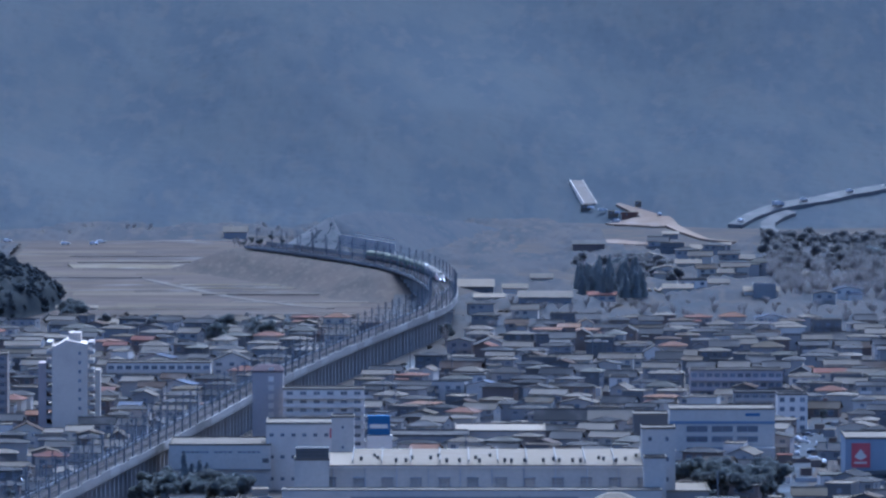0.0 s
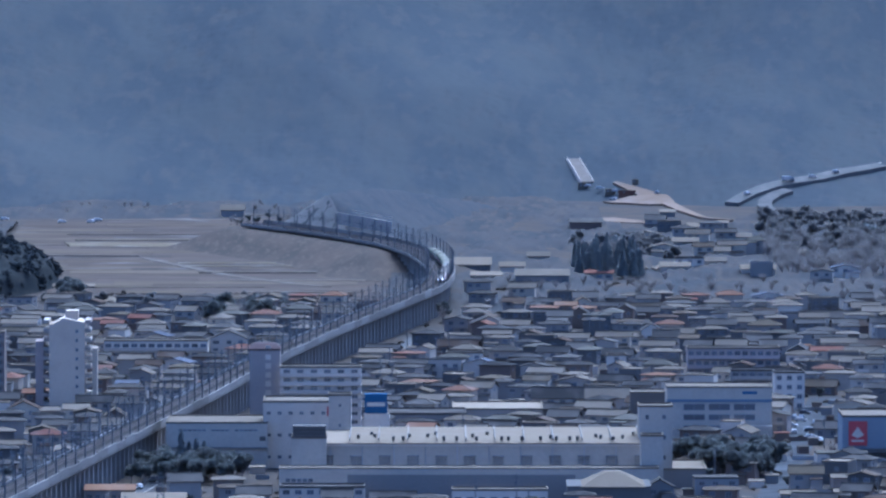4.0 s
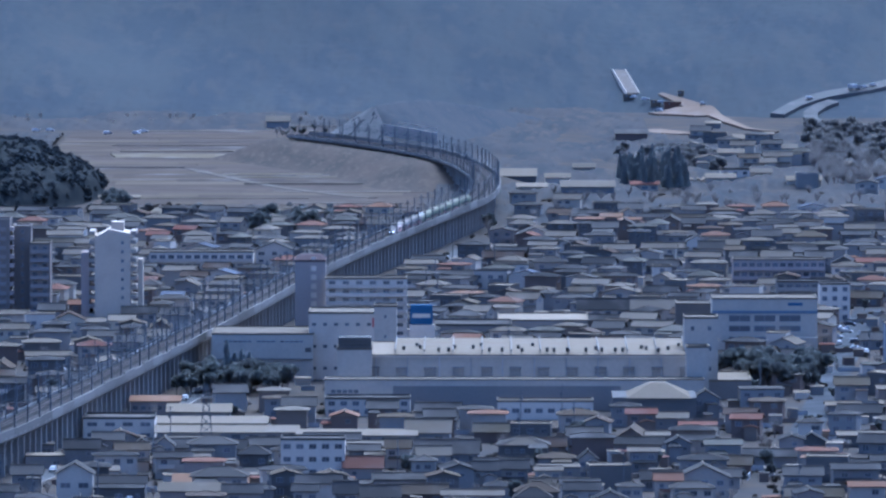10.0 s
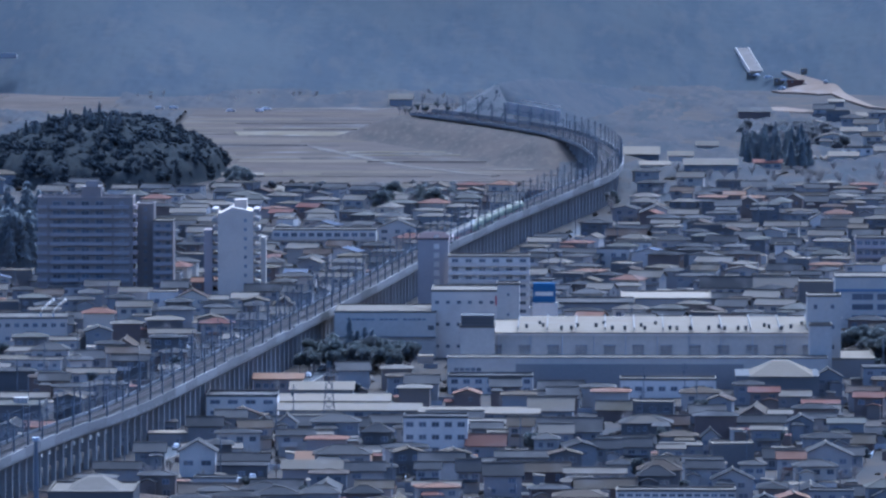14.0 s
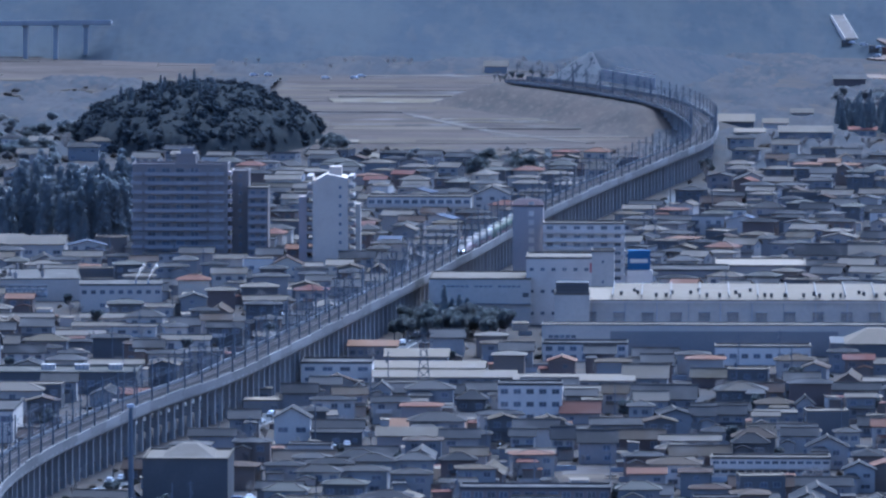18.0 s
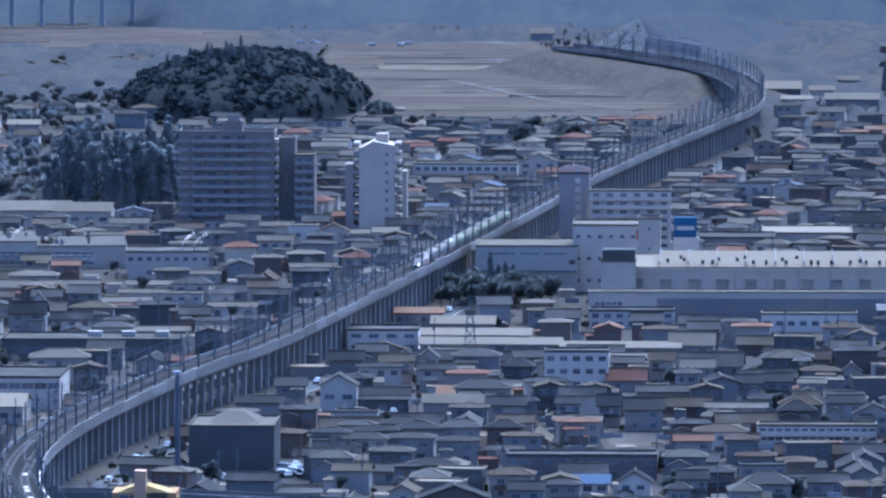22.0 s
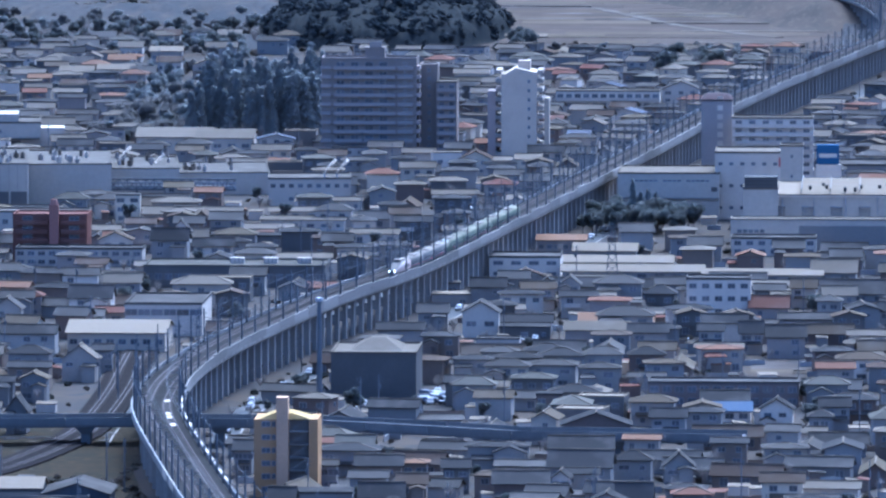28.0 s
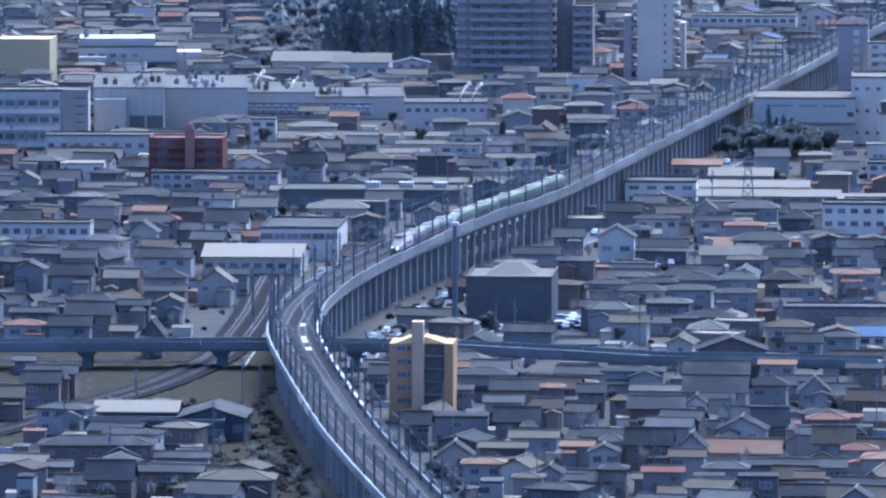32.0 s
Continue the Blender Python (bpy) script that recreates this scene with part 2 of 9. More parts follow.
def sheet(name, xs, ys, height, material, label, category, kind="structure"):
    verts = [(x, y, height(x, y)) for y in ys for x in xs]
    n = len(xs)
    faces = [(j * n + i, j * n + i + 1, (j + 1) * n + i + 1, (j + 1) * n + i) for j in range(len(ys) - 1) for i in range(n - 1)]
    me = bpy.data.meshes.new(name)
    me.from_pydata(verts, [], faces)
    me.materials.append(material)
    me.polygons.foreach_set("use_smooth", [True] * len(faces))
    return tagged(new(name, me), label, category, kind=kind)


GROUND = two_tone("town_ground", (0.042, 0.037, 0.032), (0.054, 0.043, 0.032), 24, third=(0.036, 0.034, 0.032))
WOODS = two_tone("winter_woods_floor", (0.045, 0.046, 0.044), (0.039, 0.041, 0.042), 30, third=(0.048, 0.047, 0.044), deep=3.4, fine=0.3)
sheet("ground", [-9000, -3000, -1000, -400, -200, 0, 200, 400, 1000, 3000, 9000], [-6000, -1000, 600, 1400, 2000, 2600, 3200, 3800, 4200, 9000, 16000], lambda x, y: 0.0, GROUND,
      "flat valley floor of asphalt, yards and dry winter grass", "ground")
sheet("hillside", list(range(-1200, -420, 60)) + [-420 + 1.7 * i for i in range(506)] + list(range(440, 1201, 60)), [4060 + 2.6 * i for i in range(192)] + list(range(4562, 4700, 12)) + list(range(4700, 5301, 40)), lambda x, y: hill_height(x, y) - 0.4 + canopy(x, y), WOODS,
      "wooded hillside of bare brown winter trees", "hill")

FIELD = [mat("stubble_field", (0.050, 0.040, 0.031), 0.95, grain=1.5, big=25, vary=0.1, stain=0.5, dirt=(0.085, 0.063, 0.045), island=True),
         mat("dry_grass_field", (0.062, 0.049, 0.034), 0.95, grain=1.5, big=25, vary=0.1, stain=0.4, dirt=(0.1, 0.078, 0.05), island=True),
         mat("ploughed_field", (0.044, 0.036, 0.029), 0.95, grain=1.5, big=25, vary=0.07, stain=0.4, island=True),
         mat("dry_grass_bank_strip", (0.095, 0.078, 0.058), 0.95, grain=1.0, big=9, vary=0.3, stain=0.4, island=True)]


def fields(name, x0, x1, y0, y1, label, rows, seed, edge=0.0):
    """Paddies in long strips with low banks between them."""
    rnd = random.Random(seed)
    bm = bmesh.new()
    y = y0
    while y < y1:
        deep = rnd.uniform(*rows)
        x = x0 + edge * math.sin(y / 40)
        while x < x1:
            wide = rnd.uniform(25, 90)
            z = rnd.uniform(0.14, 0.22)
            xe = min(x + wide, x1 + rnd.uniform(-6, 6))
            if xe > x + 3:
                box(bm, x, xe - 0.25, y, y + deep - 0.4, -0.2, z, rnd.choice((0, 0, 0, 1, 2)))
            x += wide
        y += deep
    y = y0 + 3.0
    while y < y1:
        y += rnd.uniform(18, 70)
        a = rnd.uniform(x0, x1)
        box(bm, a, min(x1, a + rnd.uniform(40, 160)), y, y + rnd.uniform(1.5, 5.0), 0.1, rnd.uniform(0.3, 0.7), 3)
    ob = part(name, bm, FIELD)
    return tagged(ob, label, "field", kind="structure")


fields("field", -194.33, -21.65, 3328.07, 4002.38, "fallow brown rice paddies in strips with low banks", (9, 24), 4)
fields("field", -490.95, -233.81, 3932.43, 4126.59, "fallow brown rice paddies with dry grass", (14, 34), 9)
claim(-194.33, -14.74, 3283.19, 4200)

# thickets of bare shrubs where the plain meets the hill
BRUSHLAND = two_tone("winter_brush", (0.044, 0.040, 0.036), (0.035, 0.034, 0.033), 20, third=(0.053, 0.045, 0.037), deep=6.0)


CLEARED = ((76, 140, 3935, 4200), (138, 225, 4005, 4200), (84, 134, 3870, 3960))


def brush(x, y, y0):
    if any(a < x < b and c < y < d for a, b, c, d in CLEARED):
        return -0.25
    cover = noise.noise(Vector((x / 30, y / 70, 11))) + 0.5 * noise.noise(Vector((x / 11, y / 25, 4)))
    crown = 1 - abs(noise.noise(Vector((x / 2.6, y / 4.2, 8)))) * 2
    return -0.25 + (1.6 + 1.7 * crown) * min(1.0, max(0.0, cover * 2.2 + 0.7)) * min(1.0, max(0.0, (y - y0) / 40))


sheet("brushland", [-20.31 + 1.5 * i for i in range(168)], [3261.20 + 5 * i for i in range(182)], lambda x, y: brush(x, y, 3261.20), BRUSHLAND, "low bare winter thickets on rough ground", "scrub")
sheet("brushland", [-236.0 + 1.5 * i for i in range(142)], [3985.0 + 5 * i for i in range(34)], lambda x, y: brush(x, y, 3985.0), BRUSHLAND, "bare thickets between the fields and the hill", "scrub")
sheet("brushland", [-440.93 + 1.5 * i for i in range(164)], [3309.22 + 5 * i for i in range(126)], lambda x, y: brush(x, y, 3309.22), BRUSHLAND, "low bare winter thickets at the edge of the town", "scrub")

# ---- the viaduct: a smooth curve in plan ----
RAIL_Z = 11.2


def curve_points(knots, step):
    """Even steps along a smooth curve through the knots."""
    ks = [Vector(k) for k in knots]
    ks = [ks[0] * 2 - ks[1]] + ks + [ks[-1] * 2 - ks[-2]]
    fine = []
    for i in range(1, len(ks) - 2):
        a, b, c, d = ks[i - 1], ks[i], ks[i + 1], ks[i + 2]
        for j in range(60):
            t = j / 60
            fine.append(0.5 * (2 * b + (c - a) * t + (2 * a - 5 * b + 4 * c - d) * t * t + (3 * b - a - 3 * c + d) * t ** 3))
    fine.append(ks[-2])
    for _ in range(40):
        fine[1:-1] = [(fine[i - 1] + fine[i] * 2 + fine[i + 1]) / 4 for i in range(1, len(fine) - 1)]
    out, left = [fine[0]], step
    for p, q in zip(fine, fine[1:]):
        seg = (q - p).length
        while left <= seg:
            p = p + (q - p) * (left / seg)
            seg, left = seg - left, step
            out.append(p)
        left -= seg
    return out


LINE = curve_points([
    (-93.22, 1427.03),
    (-108.75, 1509.31),
    (-123.96, 1590.28),
    (-135.60, 1657.98),
    (-156.85, 1799.89),
    (-161.20, 1854.64),
    (-161.62, 1899.62),
    (-159.22, 1944.08),
    (-154.52, 1993.63),
    (-141.92, 2090.47),
    (-125.84, 2182.45),
    (-111.21, 2309.47),
    (-98.73, 2423.33),
    (-87.78, 2524.98),
    (-74.39, 2653.34),
    (-58.90, 2809.70),
    (-41.87, 2953.10),
    (-25.00, 3077.00),
    (-15.20, 3148.00),
    (-5.60, 3218.00),
    (-1.60, 3265.00),
    (0.20, 3320.00),
    (0.00, 3366.00),
    (-1.90, 3408.00),
    (-7.40, 3475.00),
    (-12.50, 3512.00),
    (-22.00, 3566.00),
    (-30.20, 3594.00),
    (-39.00, 3622.00),
    (-51.00, 3655.00),
    (-66.00, 3695.00),
    (-84.00, 3735.00),
], 2.0)


def along(s):
    """Place and heading on the line, s metres from its near end."""
    i = min(max(s / 2.0, 0), len(LINE) - 2.001)
    k = int(i)
    d = (LINE[k + 1] - LINE[k])
    p = LINE[k] + d * (i - k)
    a, b = LINE[max(k - 3, 0)], LINE[min(k + 4, len(LINE) - 1)]
    return p, (b - a).normalized()


LENGTH = 2.0 * (len(LINE) - 1)


def near_line(x, y, r):
    return any(abs(p.x - x) < r and abs(p.y - y) < r and (p.x - x) ** 2 + (p.y - y) ** 2 < r * r for p in LINE[::3])


def ribbon(name, s0, s1, profile, material, parent, step=6.0, label="", last=None):
    """A solid of that cross-section (across, height), drawn along the line; it may end in another one."""
    n = max(1, int(round((s1 - s0) / step)))
    bm = bmesh.new()
    rings = []
    for i in range(n + 1):
        p, d = along(s0 + (s1 - s0) * i / n)
        side = Vector((d.y, -d.x))
        rings.append([bm.verts.new((p.x + side.x * a, p.y + side.y * a, z)) for a, z in (((1 - i / n) * a0 + i / n * a1, (1 - i / n) * z0 + i / n * z1) for (a0, z0), (a1, z1) in zip(profile, last or profile))])
    m = len(profile)
    for a, b in zip(rings, rings[1:]):
        for k in range(m):
            bm.faces.new((a[k], a[(k + 1) % m], b[(k + 1) % m], b[k]))
    bm.faces.new(rings[0][::-1])
    bm.faces.new(rings[-1])
    return part(name, bm, material, parent, label)


def rect(a0, a1, z0, z1):
    return [(a0, z0), (a1, z0), (a1, z1), (a0, z1)]


viaduct = tagged(new("viaduct"), "long concrete railway viaduct on many columns, curving across the town", "viaduct", kind="structure")
s = 0.0
while s < LENGTH - 1:
    e = min(s + 60, LENGTH)
    ribbon("deck", s, e, [(-5.6, 10.1), (-4.6, 9.2), (4.6, 9.2), (5.6, 10.1), (5.6, 10.6), (-5.6, 10.6)], CONCRETE, viaduct)
    ribbon("track_bed", s, e, rect(-4.9, 4.9, 10.6, 10.95), BALLAST, viaduct)
    for c in (-2.15, 2.15):
        ribbon("track_slab", s, e, rect(c - 1.2, c + 1.2, 10.95, 11.05), mat("track_slab_concrete", (0.032, 0.028, 0.025), 0.9, dirt=(0.05, 0.045, 0.04)), viaduct)
        for r in (c - 0.72, c + 0.72):
            ribbon("rail", s, e, rect(r - 0.06, r + 0.06, 11.05, RAIL_Z), RAIL, viaduct)
    s = e
s, k = 0.0, 0
rnd = random.Random(12)
while s < LENGTH - 2:
    e = min(s + 18, LENGTH)
    tall = 12.45 + rnd.choice((0, 0, 0, 0.25, -0.15))
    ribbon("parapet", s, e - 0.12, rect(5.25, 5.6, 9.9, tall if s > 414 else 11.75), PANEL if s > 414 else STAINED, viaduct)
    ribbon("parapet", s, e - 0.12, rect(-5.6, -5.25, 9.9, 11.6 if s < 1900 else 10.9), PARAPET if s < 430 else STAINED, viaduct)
    s = e
bm = bmesh.new()
for c in (-3.1, 3.1):
    box(bm, c - 0.55, c + 0.55, -0.55, 0.55, -0.3, 9.3)
    loft(bm, [(c + i * 0.55, j * 0.55, 8.3) for i, j in ((-1, -1), (1, -1), (1, 1), (-1, 1))], [(c + i * 1.0, j * 0.8, 9.25) for i, j in ((-1, -1), (1, -1), (1, 1), (-1, 1))])
box(bm, -3.0, 3.0, -0.45, 0.45, 7.9, 9.25)
box(bm, -3.6, 3.6, -0.4, 0.4, 4.4, 5.2)
PIER = mesh_of("pier", bm, CONCRETE)
# newer panels in the worn parapet, pale caps round the bend, cover plates between the rails
for s in (243.5, 262.5):
    ribbon("parapet_panel", s, s + 11, rect(-5.72, -5.61, 10.0, 11.95), WHITE, viaduct, label="new white parapet panel")
for i in range(13):
    s = 246 + 13.2 * i
    ribbon("parapet_cap", s, s + 8.5, rect(5.2, 5.65, 11.76, 11.9), WHITE, viaduct, label="pale parapet cap")
for s in (361.0, 377.0, 384.0, 412.0):
    ribbon("cover_plate", s, s + 4.5, rect(1.62, 2.68, 11.056, 11.13), WHITE, viaduct, step=2.3, label="white cover plate between the rails")
ROUGH = two_tone("rough_brown_grass", (0.026, 0.021, 0.014), (0.021, 0.019, 0.014), 9, third=(0.036, 0.026, 0.015))
verge = tagged(new("verge"), "dark weedy verge below the viaduct", "verge", kind="structure")
ribbon("grass_strip", 40, 428, rect(-27.0, -6.0, -0.2, 0.05), ROUGH, verge)
lane = tagged(new("lane"), "asphalt lanes running beside the viaduct", "road", kind="structure")
for a0, a1 in ((10.5, 16.5), (-18.0, -11.5)):
    ribbon("carriageway", 430, 1700, rect(a0, a1, -0.2, 0.06), mat("worn_asphalt", (0.052, 0.05, 0.047), 0.9, grain=0.4, big=14, stain=0.3), lane)
    ribbon("kerb", 430, 1700, rect(a1, a1 + 0.3, -0.2, 0.2), CONCRETE, lane)
s = 4.0
while s < LENGTH - 4:
    p, d = along(s)
    put("pier", PIER, viaduct, pose(p.x, p.y, 0, 0, 0, math.degrees(math.atan2(d.y, d.x)) - 90))
    s += 12.9 if s < 415 else 8.6

# rough ground banked up to the deck where the line leaves the plain


def banked(x, y):
    k = min(range(940, len(LINE), 2), key=lambda i: (LINE[i].x - x) ** 2 + (LINE[i].y - y) ** 2)
    off = math.hypot(LINE[k].x - x, LINE[k].y - y)
    grown = min(1.0, max(0.0, (y - 3470) / 60))
    fall = min(1.0, max(0.0, 1 - (off - 6.5) / 36))
    rough = 1 - abs(noise.noise(Vector((x / 3.0, y / 6.0, 15)))) * 2
    return -0.3 + grown * (9.0 * fall * fall * (3 - 2 * fall)) + ((0.5 * rough + 0.5 * noise.noise(Vector((x / 1.6, y / 5.0, 3)))) * fall if off > 8 else 0)


sheet("railway_bank", [-140 + 2.0 * i for i in range(80)], [3450 + 4 * j for j in range(88)], banked, two_tone("banked_scrub", (0.054, 0.043, 0.033), (0.042, 0.036, 0.029), 9, third=(0.066, 0.052, 0.038), deep=4.0), "scrubby bank of dry grass rising to the railway", "bank")

# overhead line masts, each a thing with its arm and its wire supports
for sgn, name in ((1, "overhead_line_mast"), (-1, "overhead_line_mast")):
    mast = tagged(new(name), "dark steel overhead-line mast standing on the viaduct edge", "mast", "overhead line masts")
    bm = bmesh.new()
    tube(bm, 0, 0, 0, 8.4, 0.24, 0.18, 8)
    part("pole", bm, STEEL, mast)
    bm = bmesh.new()
    bar(bm, (0, 0, 5.2), (-sgn * 2.6, 0, 5.6), 0.05)
    bar(bm, (0, 0, 6.5), (-sgn * 2.6, 0, 5.6), 0.04)
    part("cantilever", bm, STEEL, mast)
    bm = bmesh.new()
    bar(bm, (-0.7, 0, 7.2), (0.7, 0, 7.2), 0.06)
    tube(bm, -0.6, 0, 7.2, 7.5, 0.06, 0.06)
    tube(bm, 0.6, 0, 7.2, 7.5, 0.06, 0.06)
    part("crossarm", bm, STEEL, mast)
    s, first = 6.0 + (5 if sgn < 0 else 0), True
    while s < LENGTH - 8:
        p, d = along(s)
        m = pose(p.x + d.y * 4.95 * sgn, p.y - d.x * 4.95 * sgn, 10.6, 0, 0, math.degrees(math.atan2(d.y, d.x)) - 90)
        if first:
            mast.matrix_basis, first = m, False
        else:
            copy_thing(mast, m)
        s += 17.5
# contact and feeder wires
wires = tagged(new("overhead_wires"), "thin overhead contact and feeder wires strung mast to mast", "wires", kind="structure")
for a, z in ((-2.15, 16.1), (2.15, 16.1), (-2.15, 17.1), (2.15, 17.1), (-5.2, 17.9), (5.2, 17.9)):
    ribbon("wire", 0, LENGTH - 10, rect(a - 0.025, a + 0.025, z - 0.025, z + 0.025), STEEL, wires, step=12)

# ---- the train: two coupled sets, each car a thing of its own ----
TRAINGREEN = mat("green_train_paint", (0.07, 0.076, 0.056), 0.6, vary=0.02, stain=0.05, bump=0)
TRAINRED = mat("crimson_train_paint", (0.45, 0.03, 0.05), 0.22, vary=0.02, stain=0.05, bump=0)
# side grey holds the shade; pale top and roofs hold the sun glint
TRAINSIDE = mat("shade_grey_train_paint", (0.10, 0.094, 0.086), 0.6, vary=0.02, stain=0.05, bump=0)
TRAINTOP = mat("glint_pale_crimson_paint", (0.30, 0.22, 0.175), 0.4, vary=0.02, stain=0.05, bump=0)
TRAINROOF = mat("glint_pale_train_roof", (0.155, 0.134, 0.107), 0.5, vary=0.02, stain=0.2)
TRAINPALEGREEN = mat("glint_pale_green_train_roof", (0.125, 0.116, 0.082), 0.65, vary=0.02, stain=0.15)
TRAINPINK = mat("pink_train_stripe", (0.26, 0.07, 0.12), 0.5, vary=0.02, bump=0)
LAMP = bpy.data.materials.new("lit_headlamp")
LAMP.use_nodes = True
LAMP.node_tree.nodes["Principled BSDF"].inputs["Emission Color"].default_value = (1, 0.93, 0.78, 1)
LAMP.node_tree.nodes["Principled BSDF"].inputs["Emission Strength"].default_value = 3.0


def section(half, top, floor=0.35):
    return [(-half * 0.92, floor), (half * 0.92, floor), (half, floor + 0.5), (half, top * 0.68), (half * 0.9, top * 0.86), (half * 0.55, top), (-half * 0.55, top), (-half * 0.9, top * 0.86), (-half, top * 0.68), (-half, floor + 0.5)]


def train_pane():
    """A dark flush pane with rounded corners in the car's side; its outside faces -y."""
    if "pane" not in WINDOWS:
        bm = bmesh.new()
        ring = [(-0.62, -0.2), (-0.52, -0.3), (0.52, -0.3), (0.62, -0.2), (0.62, 0.2), (0.52, 0.3), (-0.52, 0.3), (-0.62, 0.2)]
        loft(bm, [(x, 0.02, z) for x, z in ring], [(x * 0.96, -0.012, z * 0.94) for x, z in ring])
        WINDOWS["pane"] = mesh_of("pane", bm, GLASS)
    return WINDOWS["pane"]


def train_car(length, half, top, nose, upper, lower, stripe, label):
    """A car from y = 0 (front) to y = length; nose: metres over which the front tapers down, or 0."""
    car = tagged(new("train_car"), label, "train car", "coupled trains")
    bm = bmesh.new()
    cuts = [(0.01, 0.97, 0.98), (0.12, 1, 1)] if not nose else [(0.05, 0.32, 0.30), (nose * 0.12, 0.5, 0.42), (nose * 0.4, 0.78, 0.60), (nose * 0.75, 0.95, 0.88), (nose, 1, 1)]
    cuts = cuts + [(length - 0.12, 1, 1), (length - 0.01, 0.97, 0.98)]
    rings = []
    for y, kw, kh in cuts:
        rings.append([bm.verts.new((x * kw, y, 0.35 + (z - 0.35) * kh)) for x, z in section(half, top)])
    for a, b in zip(rings, rings[1:]):
        for k in range(10):
            f = bm.faces.new((a[k], a[(k + 1) % 10], b[(k + 1) % 10], b[k]))
            f.material_index = 0 if k in (2, 3, 7, 8) else 2 if k in (4, 5, 6) else 1
            f.smooth = True
    bm.faces.new(rings[0][::-1]).material_index = 1
    bm.faces.new(rings[-1]).material_index = 1
    part("body", bm, [upper, lower, TRAINROOF if stripe is TRAINRED else TRAINPALEGREEN], car)
    bm = bmesh.new()
    for sgn in (-1, 1):
        box(bm, sgn * half - 0.012, sgn * half + 0.012, nose + 0.3, length - 0.3, 1.2, 1.28)
    part("stripe", bm, stripe, car)
    y = nose + 1.6
    wm = train_pane()
    while y < length - 2:
        for sgn in (-1, 1):
            put("window", wm, car, pose(sgn * (half - 0.0), y, 1.95, 0, 0, 90 * sgn))
        y += 2.0
    for yy in (max(nose, 1) + 1.5, length - 3.2):
        bm = bmesh.new()
        for k in (0, 2.2):
            for sgn in (-1, 1):
                tube(bm, sgn * 0.72, yy + k, 0.02, 0.44, 0.42, 0.42, 8)
        box(bm, -0.95, 0.95, yy - 0.5, yy + 2.7, 0.3, 0.5)
        part("bogie", bm, BLACK, car)
    bm = bmesh.new()
    box(bm, -1.0, 1.0, length * 0.35, length * 0.6, top - 0.06, top + 0.22)
    part("roof_unit", bm, TRAINROOF, car)
    if nose:
        bm = bmesh.new()
        loft(bm, [(-0.75, nose * 0.62, top * 0.62), (0.75, nose * 0.62, top * 0.62), (0.8, nose * 0.9, top * 0.93), (-0.8, nose * 0.9, top * 0.93)],
             [(-0.7, nose * 0.6, top * 0.68), (0.7, nose * 0.6, top * 0.68), (0.75, nose * 0.86, top * 0.985), (-0.75, nose * 0.86, top * 0.985)])
        part("windscreen", bm, GLASS, car)
        for sgn in (-1, 1):
            bm = bmesh.new()
            box(bm, sgn * 0.62 - 0.22, sgn * 0.62 + 0.22, nose * 0.1 - 0.15, nose * 0.1 + 0.1, 1.3, 1.5)
            part("headlamp", bm, LAMP, car)
    return car


TRAIN = []
FRONT_SET, REAR_SET = "crimson and white high-speed train car", "green and white high-speed train car"
offset = 0.0
for i in range(4):
    c = train_car(16.6, 1.45, 3.7, 8.0 if i == 0 else 0, TRAINTOP if i == 0 else TRAINSIDE, TRAINSIDE, TRAINRED,
                  FRONT_SET + (", leading, with lit lamps" if i == 0 else " running on the viaduct"))
    TRAIN.append((c, offset, 16.6))
    offset += 16.65
for i in range(5):
    c = train_car(25.0, 1.68, 3.75, 8.5 if i == 0 else 0, TRAINGREEN, TRAINSIDE, TRAINPINK,
                  REAR_SET + (", long-nosed, coupled behind" if i == 0 else " running on the viaduct"))
    TRAIN.append((c, offset, 25.0))
    offset += 25.05

# ---- large buildings ----


